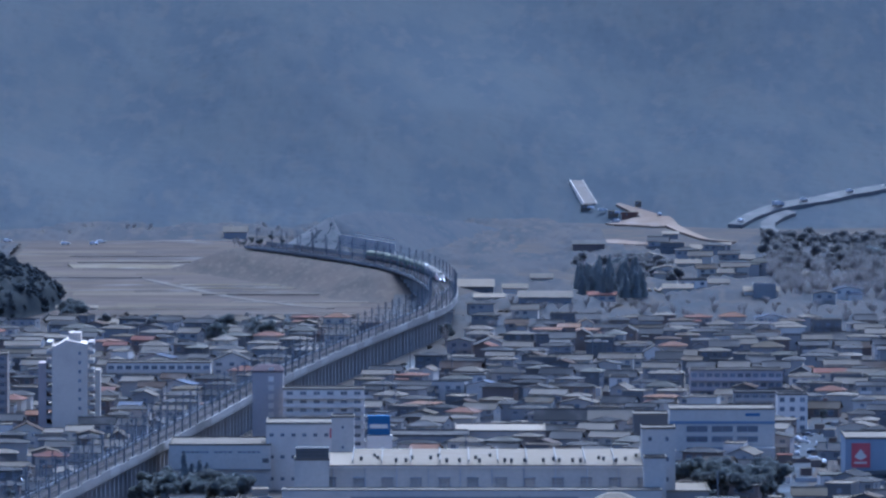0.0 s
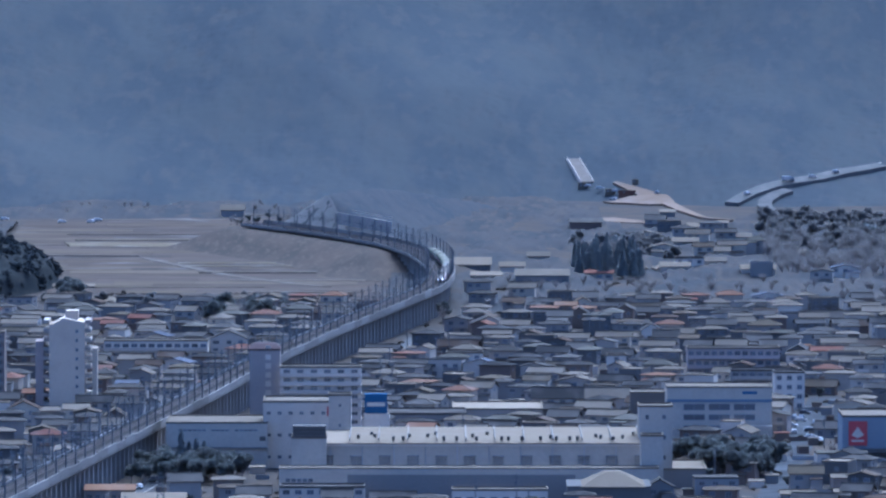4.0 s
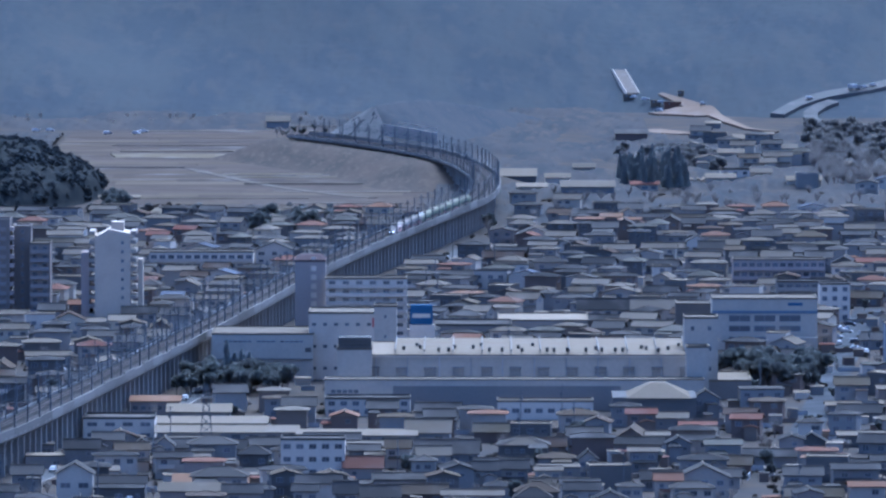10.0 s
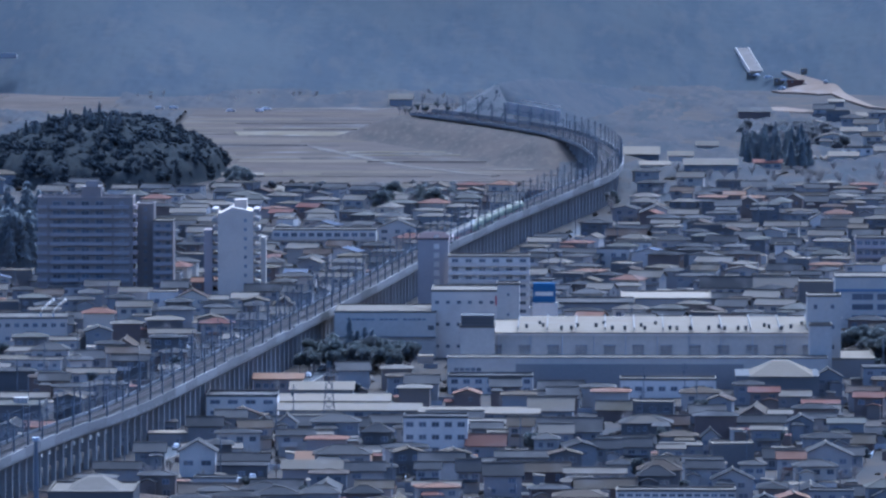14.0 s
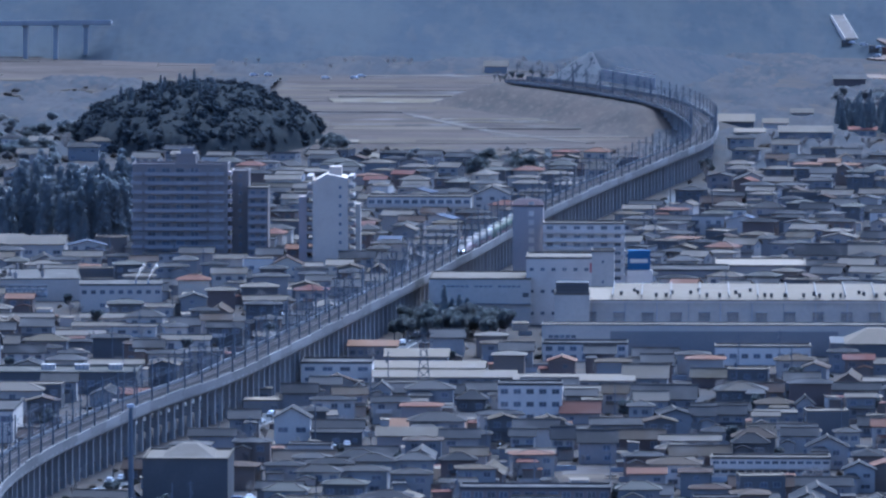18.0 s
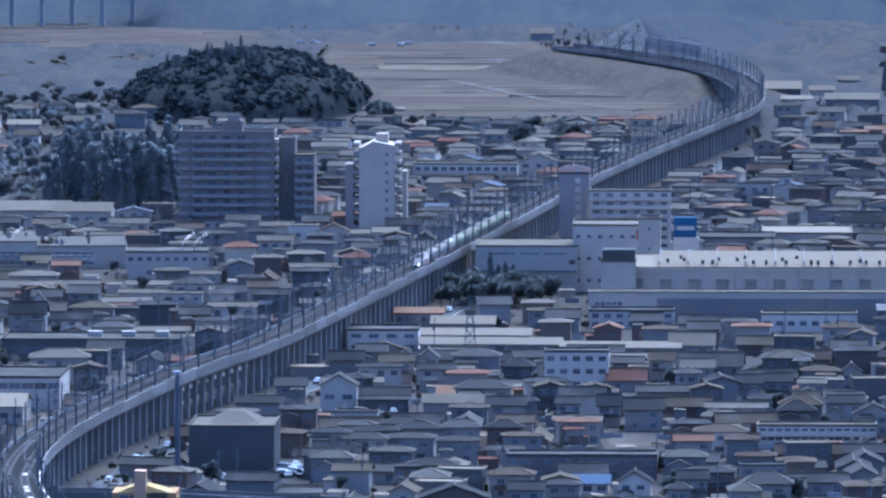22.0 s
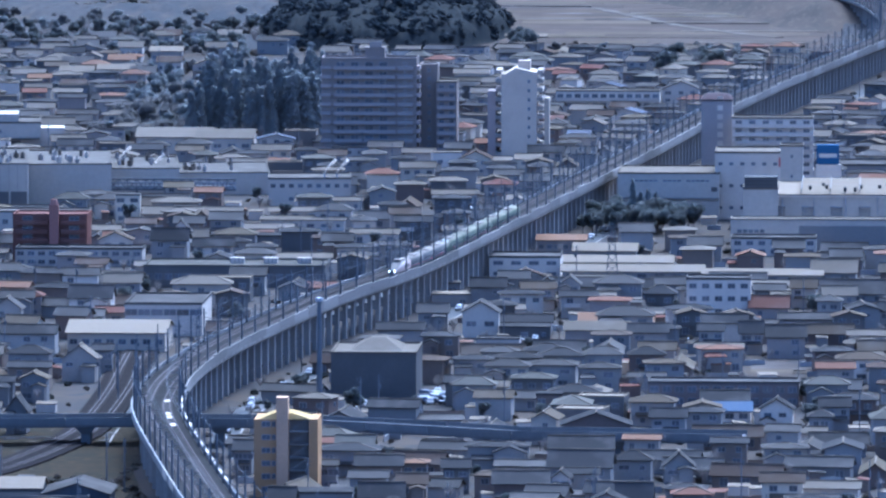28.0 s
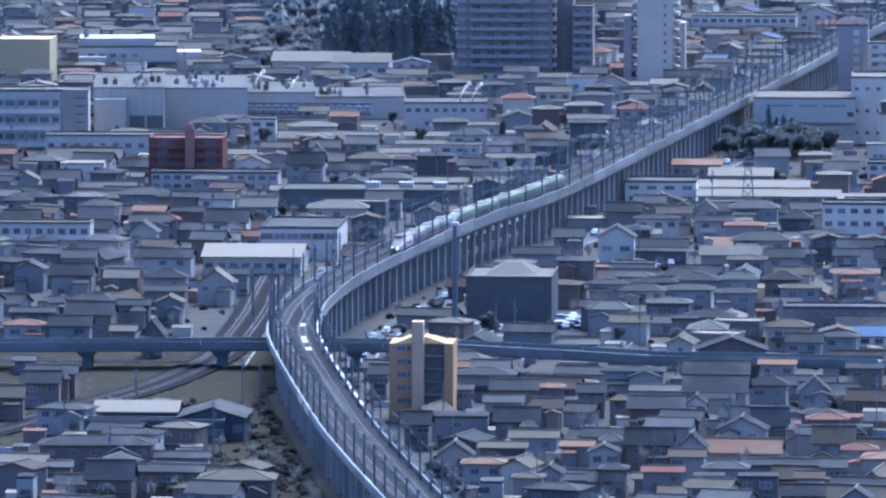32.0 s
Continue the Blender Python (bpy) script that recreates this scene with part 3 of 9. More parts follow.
def block(name, label, category, x, y, w, d, h, wall, roof, storeys=0, bays=0, win=(1.6, 1.3), turn=0.0, parapet=0.6, group="", balconies=0, bmat=None, side_bays=0, base=0.0, skip=()):
    """A flat-roofed building: body, parapet roof, each window, each balcony. x, y: middle of the front's foot."""
    if roof in (WHITE, FACTORY):
        roof = ROOFS["pale"]
    b = tagged(new(name), label, category, group)
    b.matrix_basis = pose(x, y, base, 0, 0, turn)
    bm = bmesh.new()
    box(bm, -w / 2, w / 2, 0, d, -0.3, h)
    part("wall", bm, wall, b)
    bm = bmesh.new()
    box(bm, -w / 2 + 0.3, w / 2 - 0.3, 0.3, d - 0.3, h, h + 0.12)
    part("roof", bm, roof, b)
    bm = bmesh.new()
    rings = [[bm.verts.new(q) for q in ((-w / 2 - e, -e, z), (w / 2 + e, -e, z), (w / 2 + e, d + e, z), (-w / 2 - e, d + e, z))] for e, z in ((0.1, h), (0.1, h + parapet), (-0.3, h + parapet), (-0.3, h))]
    for r0, r1 in zip(rings, rings[1:] + rings[:1]):
        for k in range(4):
            bm.faces.new((r0[k], r0[(k + 1) % 4], r1[(k + 1) % 4], r1[k]))
    part("parapet", bm, roof, b)
    if storeys:
        sh = h / storeys
        for i in range(storeys):
            z = sh * (i + 0.52)
            for j in range(bays):
                if (i, j) not in skip:
                    window(b, -w / 2 + w * (j + 0.5) / bays, 0, z, *win)
            for j in range(side_bays):
                window(b, w / 2, d * (j + 0.5) / side_bays, z, *win, 90)
                window(b, -w / 2, d * (j + 0.5) / side_bays, z, *win, -90)
        for i in range(balconies):
            bm = bmesh.new()
            z = sh * (i + storeys - balconies)
            box(bm, -w / 2 + 0.2, w / 2 - 0.2, -1.5, 0.0, z - 0.1, z + 0.1)
            box(bm, -w / 2 + 0.2, w / 2 - 0.2, -1.5, -1.35, z + 0.1, z + 1.15)
            part("balcony", bm, bmat or wall, b)
    claim(x - w / 2, x + w / 2, y - 12, y + d + 2)
    return b


def add_box(parent, name, x0, x1, y0, y1, z0, z1, m, label=""):
    bm = bmesh.new()
    box(bm, x0, x1, y0, y1, z0, z1)
    return part(name, bm, m, parent, label)


# the long factory with its bright low roof
fac = block("factory", "long pale blue factory with a bright white ribbed roof", "factory", 9.41, 2405.92, 103.73, 52, 13.51, FACTORY, ROOFS["white"], parapet=0.3)
w = 103.73
h = 13.51
bm = bmesh.new()
loft(bm, [(-w * 0.34, -0.4, h + 0.32), (w * 0.46, -0.4, h + 0.32), (w * 0.46, 52, h + 0.32), (-w * 0.34, 52, h + 0.32)], [(-w * 0.34, 6, h + 1.0), (w * 0.46, 6, h + 1.0), (w * 0.46, 46, h + 1.6), (-w * 0.34, 46, h + 1.6)])
part("roof_sheet", bm, ROOFS["white"], fac, "bright white sheet-metal roof")
for i in range(11):
    add_box(fac, "roof_rib", -w * 0.34 + w * 0.8 * i / 10 - 0.12, -w * 0.34 + w * 0.8 * i / 10 + 0.12, 0, 50, h + 1.0, h + 1.9, WALLS["grey"])
rnd = random.Random(5)
for i in range(26):
    xx = -w * 0.32 + w * 0.77 * (i + rnd.uniform(-0.45, 0.45)) / 25
    bm = bmesh.new()
    yy = rnd.choice((1.5, 2.5, 8, 12, 20))
    tube(bm, xx, yy, h + 0.9, h + 1.9, 0.42, 0.42, 8)
    tube(bm, xx, yy, h + 1.9, h + 2.15, 0.6, 0.4, 8)
    part("roof_vent", bm, mat("sooty_vent", (0.05, 0.047, 0.044), 0.7), fac)
for i in range(12):
    # a hooded air inlet: frame, slats and a sloping hood
    bm = bmesh.new()
    xx = -w * 0.40 + w * 0.86 * i / 11
    lw_, z0, z1 = 3.22 / 2, h * 0.52, h * 0.74
    for a, b in ((-lw_, -lw_ + 0.15), (lw_ - 0.15, lw_)):
        box(bm, xx + a, xx + b, -0.25, 0, z0, z1)
    slats = []
    for k in range(6):
        zz = z0 + (z1 - z0) * k / 6
        slats.append(bmesh.new())
        loft(slats[-1], [(xx - lw_ + 0.15, -0.22, zz), (xx + lw_ - 0.15, -0.22, zz), (xx + lw_ - 0.15, -0.02, zz + 0.16), (xx - lw_ + 0.15, -0.02, zz + 0.16)],
             [(xx - lw_ + 0.15, -0.22, zz + 0.05), (xx + lw_ - 0.15, -0.22, zz + 0.05), (xx + lw_ - 0.15, -0.02, zz + 0.21), (xx - lw_ + 0.15, -0.02, zz + 0.21)])
    loft(bm, [(xx - lw_ - 0.1, -0.6, z1), (xx + lw_ + 0.1, -0.6, z1), (xx + lw_ + 0.1, 0, z1 + 0.25), (xx - lw_ - 0.1, 0, z1 + 0.25)],
         [(xx - lw_ - 0.1, -0.6, z1 + 0.08), (xx + lw_ + 0.1, -0.6, z1 + 0.08), (xx + lw_ + 0.1, 0, z1 + 0.33), (xx - lw_ - 0.1, 0, z1 + 0.33)])
    inlet = part("air_inlet", bm, WALLS["grey"], fac, "grey louvred air inlet")
    for b in slats:
        part("slat", b, WALLS["grey"], inlet)
add_box(fac, "cornice", -w / 2 - 0.2, w / 2 + 0.2, -0.5, 0, h - 0.5, h - 0.1, WHITE)
for i in range(12):
    bm = bmesh.new()
    tube(bm, -w * 0.48 + w * 0.96 * i / 11, -0.2, 0, h - 0.5, 0.12, 0.12)
    part("downpipe", bm, FRAME, fac)
annex = block("factory_annex", "low pale blue factory annex with a dark recessed middle", "factory", 8.11, 2378.42, 107.16, 9, 8.59, FACTORY, FACTORY, parapet=0.35)
wa = 107.16
add_box(annex, "recess_panel", -wa * 0.32, wa * 0.28, -0.15, 0, 0, 7.00, WALLS["grey"], "dark grey recessed cladding")
for i in range(5):
    window(annex, -wa / 2 + 2.5 + i * 1.6, 0, 5.41, 1.2, 0.9)
for i in range(7):
    window(annex, wa * 0.34 + i * 1.7, 0, 5.41, 1.2, 0.9)
louvre = block("factory_stair_block", "pale factory block with a dark louvred plant screen on top", "factory", -37.41, 2401.68, 9.95, 14, 15.41, FACTORY, FACTORY)
lw = 9.95
for i in range(7):
    add_box(louvre, "louvre", -lw / 2 + 0.4, lw / 2 - 0.2, 0.1, 0.35, 15.41 + 0.2 + 0.5 * i, 15.41 + 0.55 + 0.5 * i, WALLS["dark"])
add_box(louvre, "plant_room", -lw / 2 + 0.4, lw / 2 - 0.2, 0.4, 8, 15.41, 18.95, WALLS["dark"])
block("factory_tower", "tall plain white factory stair tower", "factory", -29.30, 2462.72, 6.59, 10, 23.38, FACTORY, FACTORY, 4, 1, (0.6, 0.8))
hall = block("factory_hall", "white factory hall with small square windows", "factory", -40.95, 2489.92, 22.64, 22, 19.48, WHITE, WHITE, 3, 7, (1.1, 0.9))
add_box(hall, "wall_sign", 7.49, 9.32, -0.2, 0, 15.48, 18.31, RED, "small red wall sign")
tower_e = block("factory_tower", "white square factory tower beside the long roof", "factory", 61.74, 2417.13, 9.70, 13, 23.27, FACTORY, FACTORY, 4, 2, (0.9, 1.2))
block("factory_shed", "small white annex at the foot of the factory tower", "shed", 60.02, 2387.43, 6.39, 8, 17.08, FACTORY, FACTORY)

block("workshop", "long low brown shed in front of the factory", "workshop", -16.57, 2405.88, 25.73, 5, 5.63, mat("faded_brown_cladding", (0.13, 0.09, 0.07)), ROOFS["brown"])
# advertising tower: blue face over a white one
sign = tagged(new("advertising_tower"), "blue and white advertising tower on a steel frame", "sign")
sign.matrix_basis = pose(-19.31, 2533.48, 0)
sw = 6.77
for sx in (-0.35, 0.35):
    for sy in (0, 2.0):
        bm = bmesh.new()
        tube(bm, sx * sw, sy + 0.6, 0, 17.78, 0.22, 0.22)
        part("post", bm, STEEL, sign)
add_box(sign, "face", -sw / 2, sw / 2, 0, 3, 13.21, 18.97, BLUE, "blue face")
add_box(sign, "lettering_bar", -sw * 0.4, sw * 0.4, -0.08, 0, 15.24, 16.43, WHITE, "white bar of lettering")
add_box(sign, "lower_face", -sw * 0.53, sw * 0.6, 0.2, 2.8, 7.62, 13.04, WHITE, "plain white lower face")
claim(-24.39, -14.23, 2533.55 - 4, 2533.55 + 4)

# white apartment block with its brown lift tower
apt = block("apartment_block", "white slab apartment block with long balconies", "apartment block", -36.64, 2584.97, 24.89, 12, 23.33, WHITE, WHITE, 9, 6, (1.9, 1.5), balconies=8, side_bays=2)
lift = block("apartment_block", "dark brown apartment lift tower with a lit stair strip", "apartment block", -54.03, 2598.50, 9.38, 13, 27.80, mat("taupe_lift_tile", (0.24, 0.205, 0.175), 0.75, vary=0.04), mat("maroon_roof", (0.07, 0.053, 0.048), 0.6))
lw = 9.38
for i in range(10):
    add_box(lift, "stair_opening", lw * 0.02, lw * 0.2, -0.06, 0.02, 0.00 + 3 + 2.75 * i, 4.6 + 2.75 * i, WHITE, "pale stair landing")
bm = bmesh.new()
loft(bm, [(-lw / 2, -0.3, 27.80 + 0.6), (lw / 2, -0.3, 27.80 + 0.6), (lw / 2, 13, 27.80 + 0.6), (-lw / 2, 13, 27.80 + 0.6)],
     [(-lw / 2 + 1.4, 4, 29.19 + 0.6), (lw / 2 - 1.4, 4, 29.19 + 0.6), (lw / 2 - 1.4, 9, 29.19 + 0.6), (-lw / 2 + 1.4, 9, 29.19 + 0.6)])
part("hip_roof", bm, mat("maroon_hip_tile", (0.062, 0.046, 0.042), 0.6), lift)

# pale warehouse by the viaduct
ware = block("warehouse", "pale blue-white warehouse with a ribbon of small windows", "warehouse", -65.86, 2487.26, 29.94, 30, 13.47, FACTORY, WHITE, parapet=0.5)
ww = 29.94
for i in range(17):
    if i not in (6, 11):
        window(ware, -ww * 0.36 + ww * 0.74 * i / 16, 0, 11.48, 1.0, 0.45)
add_box(ware, "loading_door", ww * 0.42, ww * 0.48, -0.1, 0, 8.32, 9.65, WALLS["dark"])
add_box(ware, "ledge", -ww / 2, ww / 2, -0.8, 0, 6.15, 6.49, WALLS["grey"])
block("warehouse", "small white annex of the warehouse", "warehouse", -47.98, 2500.48, 6.35, 20, 9.70, WHITE, WHITE)

# white office with blue fascia
off = block("office_building", "white office building with a blue-striped fascia and wide windows", "office building", 85.98, 2597.64, 32.32, 20, 16.33, FACTORY, WHITE, parapet=0.5)
ow = 32.32
add_box(off, "blue_band", -ow / 2 - 0.1, ow / 2 + 0.1, -0.25, 0, 11.99, 12.86, mat("faded_blue_band", (0.12, 0.14, 0.17), 0.6, vary=0.02), "faded blue stripe")
add_box(off, "lettering_bar", ow * 0.22, ow * 0.36, -0.12, 0, 14.42, 15.29, BLUE, "blue bar of lettering")
for i in range(3):
    for (z0, z1) in ((660, 649), (678, 668), (697, 688)):
        za, zb = [(716 - q) * 0.17 for q in (z0, z1)]
        window(off, -ow * 0.24 + ow * 0.24 * i, 0, (za + zb) / 2, ow * 0.2, zb - za)
add_box(off, "side_wing", ow * 0.3, ow * 0.5, -4, 0, 0, 4.86, FACTORY, "lower white wing")
dk = block("workshop", "dark workshop with a pale strip along the roof", "workshop", 65.03, 2635.87, 10.93, 15, 11.99, WALLS["dark"], ROOFS["pale"])

# red and grey shop sign
shop = block("shop", "large shop with a blue-grey wall and a red square sign", "shop", 133.15, 2536.69, 24.28, 30, 11.72, mat("slate_blue_cladding", (0.19, 0.195, 0.20), 0.6), ROOFS["pale"])
pw = 24.28
add_box(shop, "sign_face", -pw / 2 + 1.87, -pw / 2 + 7.47, -0.4, 0, 3.23, 10.53, RED, "red square sign")
bm = bmesh.new()
sx, sz, u = -pw / 2 + 2.72, 5.09, 0.17
loft(bm, [(sx, -0.5, sz + 8 * u), (sx + 11 * u, -0.5, sz + 2 * u), (sx + 22 * u, -0.5, sz + 8 * u), (sx + 11 * u, -0.5, sz + 22 * u)], [(sx, -0.35, sz + 8 * u), (sx + 11 * u, -0.35, sz + 2 * u), (sx + 22 * u, -0.35, sz + 8 * u), (sx + 11 * u, -0.35, sz + 22 * u)])
box(bm, sx, sx + 22 * u, -0.5, -0.35, sz - 4 * u, sz - 1 * u)
part("sign_mark", bm, WHITE, shop, "plain white shape and bar")
add_box(shop, "canopy", -pw / 2, pw / 2, -2.5, 0, 1.19, 2.38, WALLS["dark"])

# housing blocks right of the works
block("apartment_block", "three-storey pink-beige apartment block with galleries", "apartment block", 100.34, 2885.43, 31.65, 11, 9.84, mat("pink_beige_render", (0.3, 0.24, 0.2), 0.8), ROOFS["pale"], 3, 12, (1.7, 1.5), balconies=2)
block("apartment_block", "grey four-storey apartment block", "apartment block", 106.30, 2759.44, 22.15, 11, 10.71, WALLS["grey"], ROOFS["grey"], 4, 8, (1.7, 1.5), balconies=3)
block("apartment_block", "white four-storey apartment block", "apartment block", 112.95, 2728.13, 9.86, 12, 12.05, WALLS["white"], ROOFS["grey"], 4, 3, (1.5, 1.4))
block("house_row", "white flat-roofed house with a tall plain wall", "house", 8.51, 2927.70, 12.72, 10, 5.48, WHITE, WHITE, 2, 3)
block("house_row", "white cubic house among older roofs", "house", 60.64, 2898.01, 6.59, 10, 6.59, WHITE, WHITE, 3, 1)
block("workshop", "low wide workshop with a bright pale roof", "workshop", 18.17, 2665.53, 28.51, 34, 4.63, WALLS["cream"], ROOFS["white"])
block("workshop", "long low shed with a pale roof edge", "workshop", -4.24, 2641.44, 24.72, 24, 4.94, WALLS["grey"], ROOFS["grey"], 1, 8)

# black hall with a white hipped roof
hall2 = block("hall", "black-walled hall under a bright white hipped roof", "hall", 47.00, 2343.50, 23.19, 24, 6.42, WALLS["dark"], WALLS["dark"], parapet=0.1)
hw, hz = 23.19, 6.42
bm = bmesh.new()
loft(bm, [(-hw * 0.34, -1, hz), (hw * 0.44, -1, hz), (hw * 0.44, 22, hz), (-hw * 0.34, 22, hz)], [(-hw * 0.05, 8, hz + 3.6), (hw * 0.14, 8, hz + 3.6), (hw * 0.14, 13, hz + 3.6), (-hw * 0.05, 13, hz + 3.6)])
part("hip_roof", bm, ROOFS["white"], hall2, "bright white hipped roof")
block("shed", "open shed with a bright flat roof", "shed", 70.14, 2416.91, 12.28, 34, 5.17, WALLS["grey"], ROOFS["white"])

# white apartment tower beside the line
TOWERCREAM = mat("cream_tower_render", (0.4, 0.325, 0.235), 0.8, vary=0.04)
tw = block("apartment_tower", "slender white apartment tower with a blank end wall", "apartment tower", -120.03, 2712.57, 11.43, 16, 28.31, TOWERCREAM, TOWERCREAM)
tww, twh = 11.43, 28.31
bm = bmesh.new()
loft(bm, [(-tww / 2, 0, twh), (tww / 2, 0, twh), (tww / 2, 16, twh), (-tww / 2, 16, twh)], [(-tww * 0.1, 0, twh + 2.6), (tww * 0.5, 0, twh + 1.2), (tww * 0.5, 16, twh + 1.2), (-tww * 0.1, 16, twh + 2.6)])
part("gable", bm, TOWERCREAM, tw)
add_box(tw, "penthouse", -tww * 0.05, tww * 0.3, 5, 11, twh, 33.03, TOWERCREAM)
for i in range(9):
    window(tw, tww * 0.28, 0, 3 + 2.95 * i, 0.8, 1.0)
for sgn, n in ((-1, 10), (1, 10)):
    for i in range(n):
        z = 2.6 + 2.95 * i
        add_box(tw, "balcony", sgn * tww / 2, sgn * (tww / 2 + 1.9), 1.0, 15, z, z + 1.1, WALLS["beige"] if i % 2 else WALLS["old"])
add_box(tw, "stair_shaft", tww / 2 + 2.3, tww / 2 + 3.9, 3, 9, 0, 21.05, WALLS["cream"])
add_box(tw, "side_block", -tww / 2 - 4.6, -tww / 2 - 1.9, 4, 14, 0, 23.23, mat("pink_beige_render", (0.3, 0.24, 0.2)))

# tall dark apartment tower with banded balconies
dx = 31.39
dark = block("apartment_tower", "tall dark brown apartment tower with taupe balcony bands", "apartment tower", -169.18, 2725.22, 30.85, 15, 32.49, TOWERBROWN, TOWERBROWN, parapet=0.9, side_bays=0)
dw, dh = 30.85, 32.49
for i in range(11):
    z = dh - 2.95 * (i + 1)
    bm = bmesh.new()
    box(bm, -dw * 0.37, dw * 0.28, -1.4, -1.25, z, z + 1.15)
    box(bm, -dw * 0.37, dw * 0.28, -1.25, 0, z - 0.1, z + 0.1)
    part("balcony", bm, TOWERBAND, dark)
    bm = bmesh.new()
    box(bm, dw * 0.3, dw * 0.46, -0.9, 0, z - 0.1, z + 1.1)
    part("balcony", bm, TOWERBAND, dark)
    bm = bmesh.new()
    box(bm, -dw * 0.5 - 0.4, -dw * 0.4, -0.5, 0.0, z, z + 1.1)
    part("balcony", bm, TOWERBAND, dark)
    for xx in (-dw * 0.3, -dw * 0.15, 0, dw * 0.15):
        window(dark, xx, 0, z + 1.6, 2.4, 1.5)
    window(dark, dw * 0.38, 0, z + 1.9, 1.2, 0.9)
    add_box(dark, "side_bay", dw / 2, dw / 2 + 1.2, 0.3, 5, z, z + 1.2, mat("pink_beige_render", (0.3, 0.24, 0.2)))
add_box(dark, "lift_head", -dw * 0.05, dw * 0.16, 4, 9, dh, 36.50, TOWERBROWN)
add_box(dark, "rooftop_board", dw * 0.0, dw * 0.13, 3.6, 4, 36.50, 38.33, TOWERBAND)
add_box(dark, "end_bay", dw * 0.28, dw * 0.5, -0.02, 0, 0, dh, TOWERBROWN)
d2 = block("apartment_tower", "dark narrow apartment block with a stair tower", "apartment tower", -150.06, 2731.47, 5.49, 12, 30.36, TOWERBROWN, TOWERBROWN, 11, 1, (0.9, 1.0))
d3 = block("apartment_tower", "dark mid-rise apartment block with pale roof edge", "apartment tower", -144.13, 2726.66, 6.57, 13, 25.19, TOWERBROWN, ROOFS["pale"], 9, 2, (1.4, 1.4), balconies=8, bmat=TOWERBAND)

# the long flat terrace behind the line
block("apartment_block", "long low pale apartment block beyond the railway", "apartment block", -98.82, 2931.94, 36.08, 12, 9.41, WALLS["white"], ROOFS["pale"], 3, 12, (2.0, 1.4), balconies=2)

ROOFNAMES = {"white": "pale metal", "grey": "grey tiled", "rust": "rust-red", "brown": "brown tiled", "pale": "pale grey"}
# left-hand works: pale sheds, pipe bridge, office
WORKSROOF = mat("dull_sheet_roof", (0.072, 0.062, 0.049), 0.7, grain=0.9, big=6, vary=0.08, stain=0.35)
lf = block("factory", "broad pale blue process factory with stepped roofs", "factory", -266.44, 2491.03, 20.77, 64, 15.24, FACTORY, WORKSROOF, parapet=0.4, turn=5.7)
for x0, x1 in ((0.2, 4.6), (5.2, 10.0)):
    add_box(lf, "door_bay", x0, x1, -0.12, 0, 0, 7.2, WALLS["dark"], "dark open loading bay")
add_box(lf, "side_block", -10.2, -1.0, -4.0, 0, -0.3, 12.4, FACTORY, "lower pale block")
add_box(lf, "door", -4.2, -3.0, -4.1, -4.0, 0, 4.5, WALLS["dark"])
for i in range(9):
    add_box(lf, "cladding_seam", -10.3 + 2.5 * i, -10.2 + 2.5 * i, -0.06, 0, 7.4, 15.2, WALLS["grey"])
block("factory", "pale stepped process hall with roof tanks", "factory", -247.35, 2528.11, 25.47, 58, 12.57, FACTORY, WORKSROOF, parapet=0.4, turn=5.7)
block("factory", "low pale process hall behind the pipe bridge", "factory", -226.90, 2556.98, 20.59, 48, 9.27, FACTORY, WORKSROOF, parapet=0.4, turn=5.7)
block("factory", "wide low pale works building", "factory", -204.40, 2577.14, 27.65, 44, 6.57, FACTORY, WORKSROOF, parapet=0.4, turn=5.7)
rnd = random.Random(3)
for i in range(44):
    tank = tagged(new("roof_tank"), "small pale tank or duct on a factory roof", "tank", "factory roof tanks")
    bm = bmesh.new()
    r = rnd.uniform(0.4, 0.9)
    tube(bm, 0, 0, 0, rnd.uniform(1.0, 1.9), r, r, 12)
    tube(bm, 0, 0, 0.9, 2.2, r * 0.3, r * 0.3, 8)
    part("vessel", bm, rnd.choice((FACTORY, ROOFS["pale"], CONCRETE)), tank)
    tx, ty, tz0 = ((-258.5, 2531.0, 12.67), (-275.0, 2494.0, 15.34), (-236.0, 2560.0, 9.37), (-217.0, 2580.0, 6.67))[i % 4]
    deep = rnd.uniform(3, 40)
    tank.matrix_basis = pose(tx + rnd.uniform(0, 17) - 0.1 * deep, ty + deep, tz0)
bridge = tagged(new("pipe_bridge"), "dark lattice pipe bridge carrying ducts between works", "bridge")
bx0, bx1, by, bz = -259.07, -198.66, 2555.77 - 8, 3.59
bridge.matrix_basis = pose(bx0, by, 0)
bl = bx1 - bx0
for z in (bz, bz + 3.2):
    for yy in (0, 2.4):
        bm = bmesh.new()
        bar(bm, (0, yy, z), (bl, yy, z), 0.18)
        part("chord", bm, STEEL, bridge)
n = 22
for i in range(n):
    bm = bmesh.new()
    a, b = bl * i / n, bl * (i + 1) / n
    bar(bm, (a, 0, bz), (b, 0, bz + 3.2), 0.09)
    bar(bm, (a, 0, bz + 3.2), (b, 0, bz), 0.09)
    bar(bm, (a, 0, bz), (a, 0, bz + 3.2), 0.1)
    part("lattice", bm, STEEL, bridge)
for i in range(7):
    bm = bmesh.new()
    bar(bm, (bl * (i + 0.5) / 7, 1.2, 0), (bl * (i + 0.5) / 7, 1.2, bz), 0.3)
    part("leg", bm, STEEL, bridge)
for r, z in ((0.5, 0.8), (0.35, 2.0)):
    bm = bmesh.new()
    bar(bm, (0, 1.2, bz + z), (bl, 1.2, bz + z), r)
    part("duct", bm, FRAME, bridge)
claim(bx0, bx1, by - 2, by + 4)
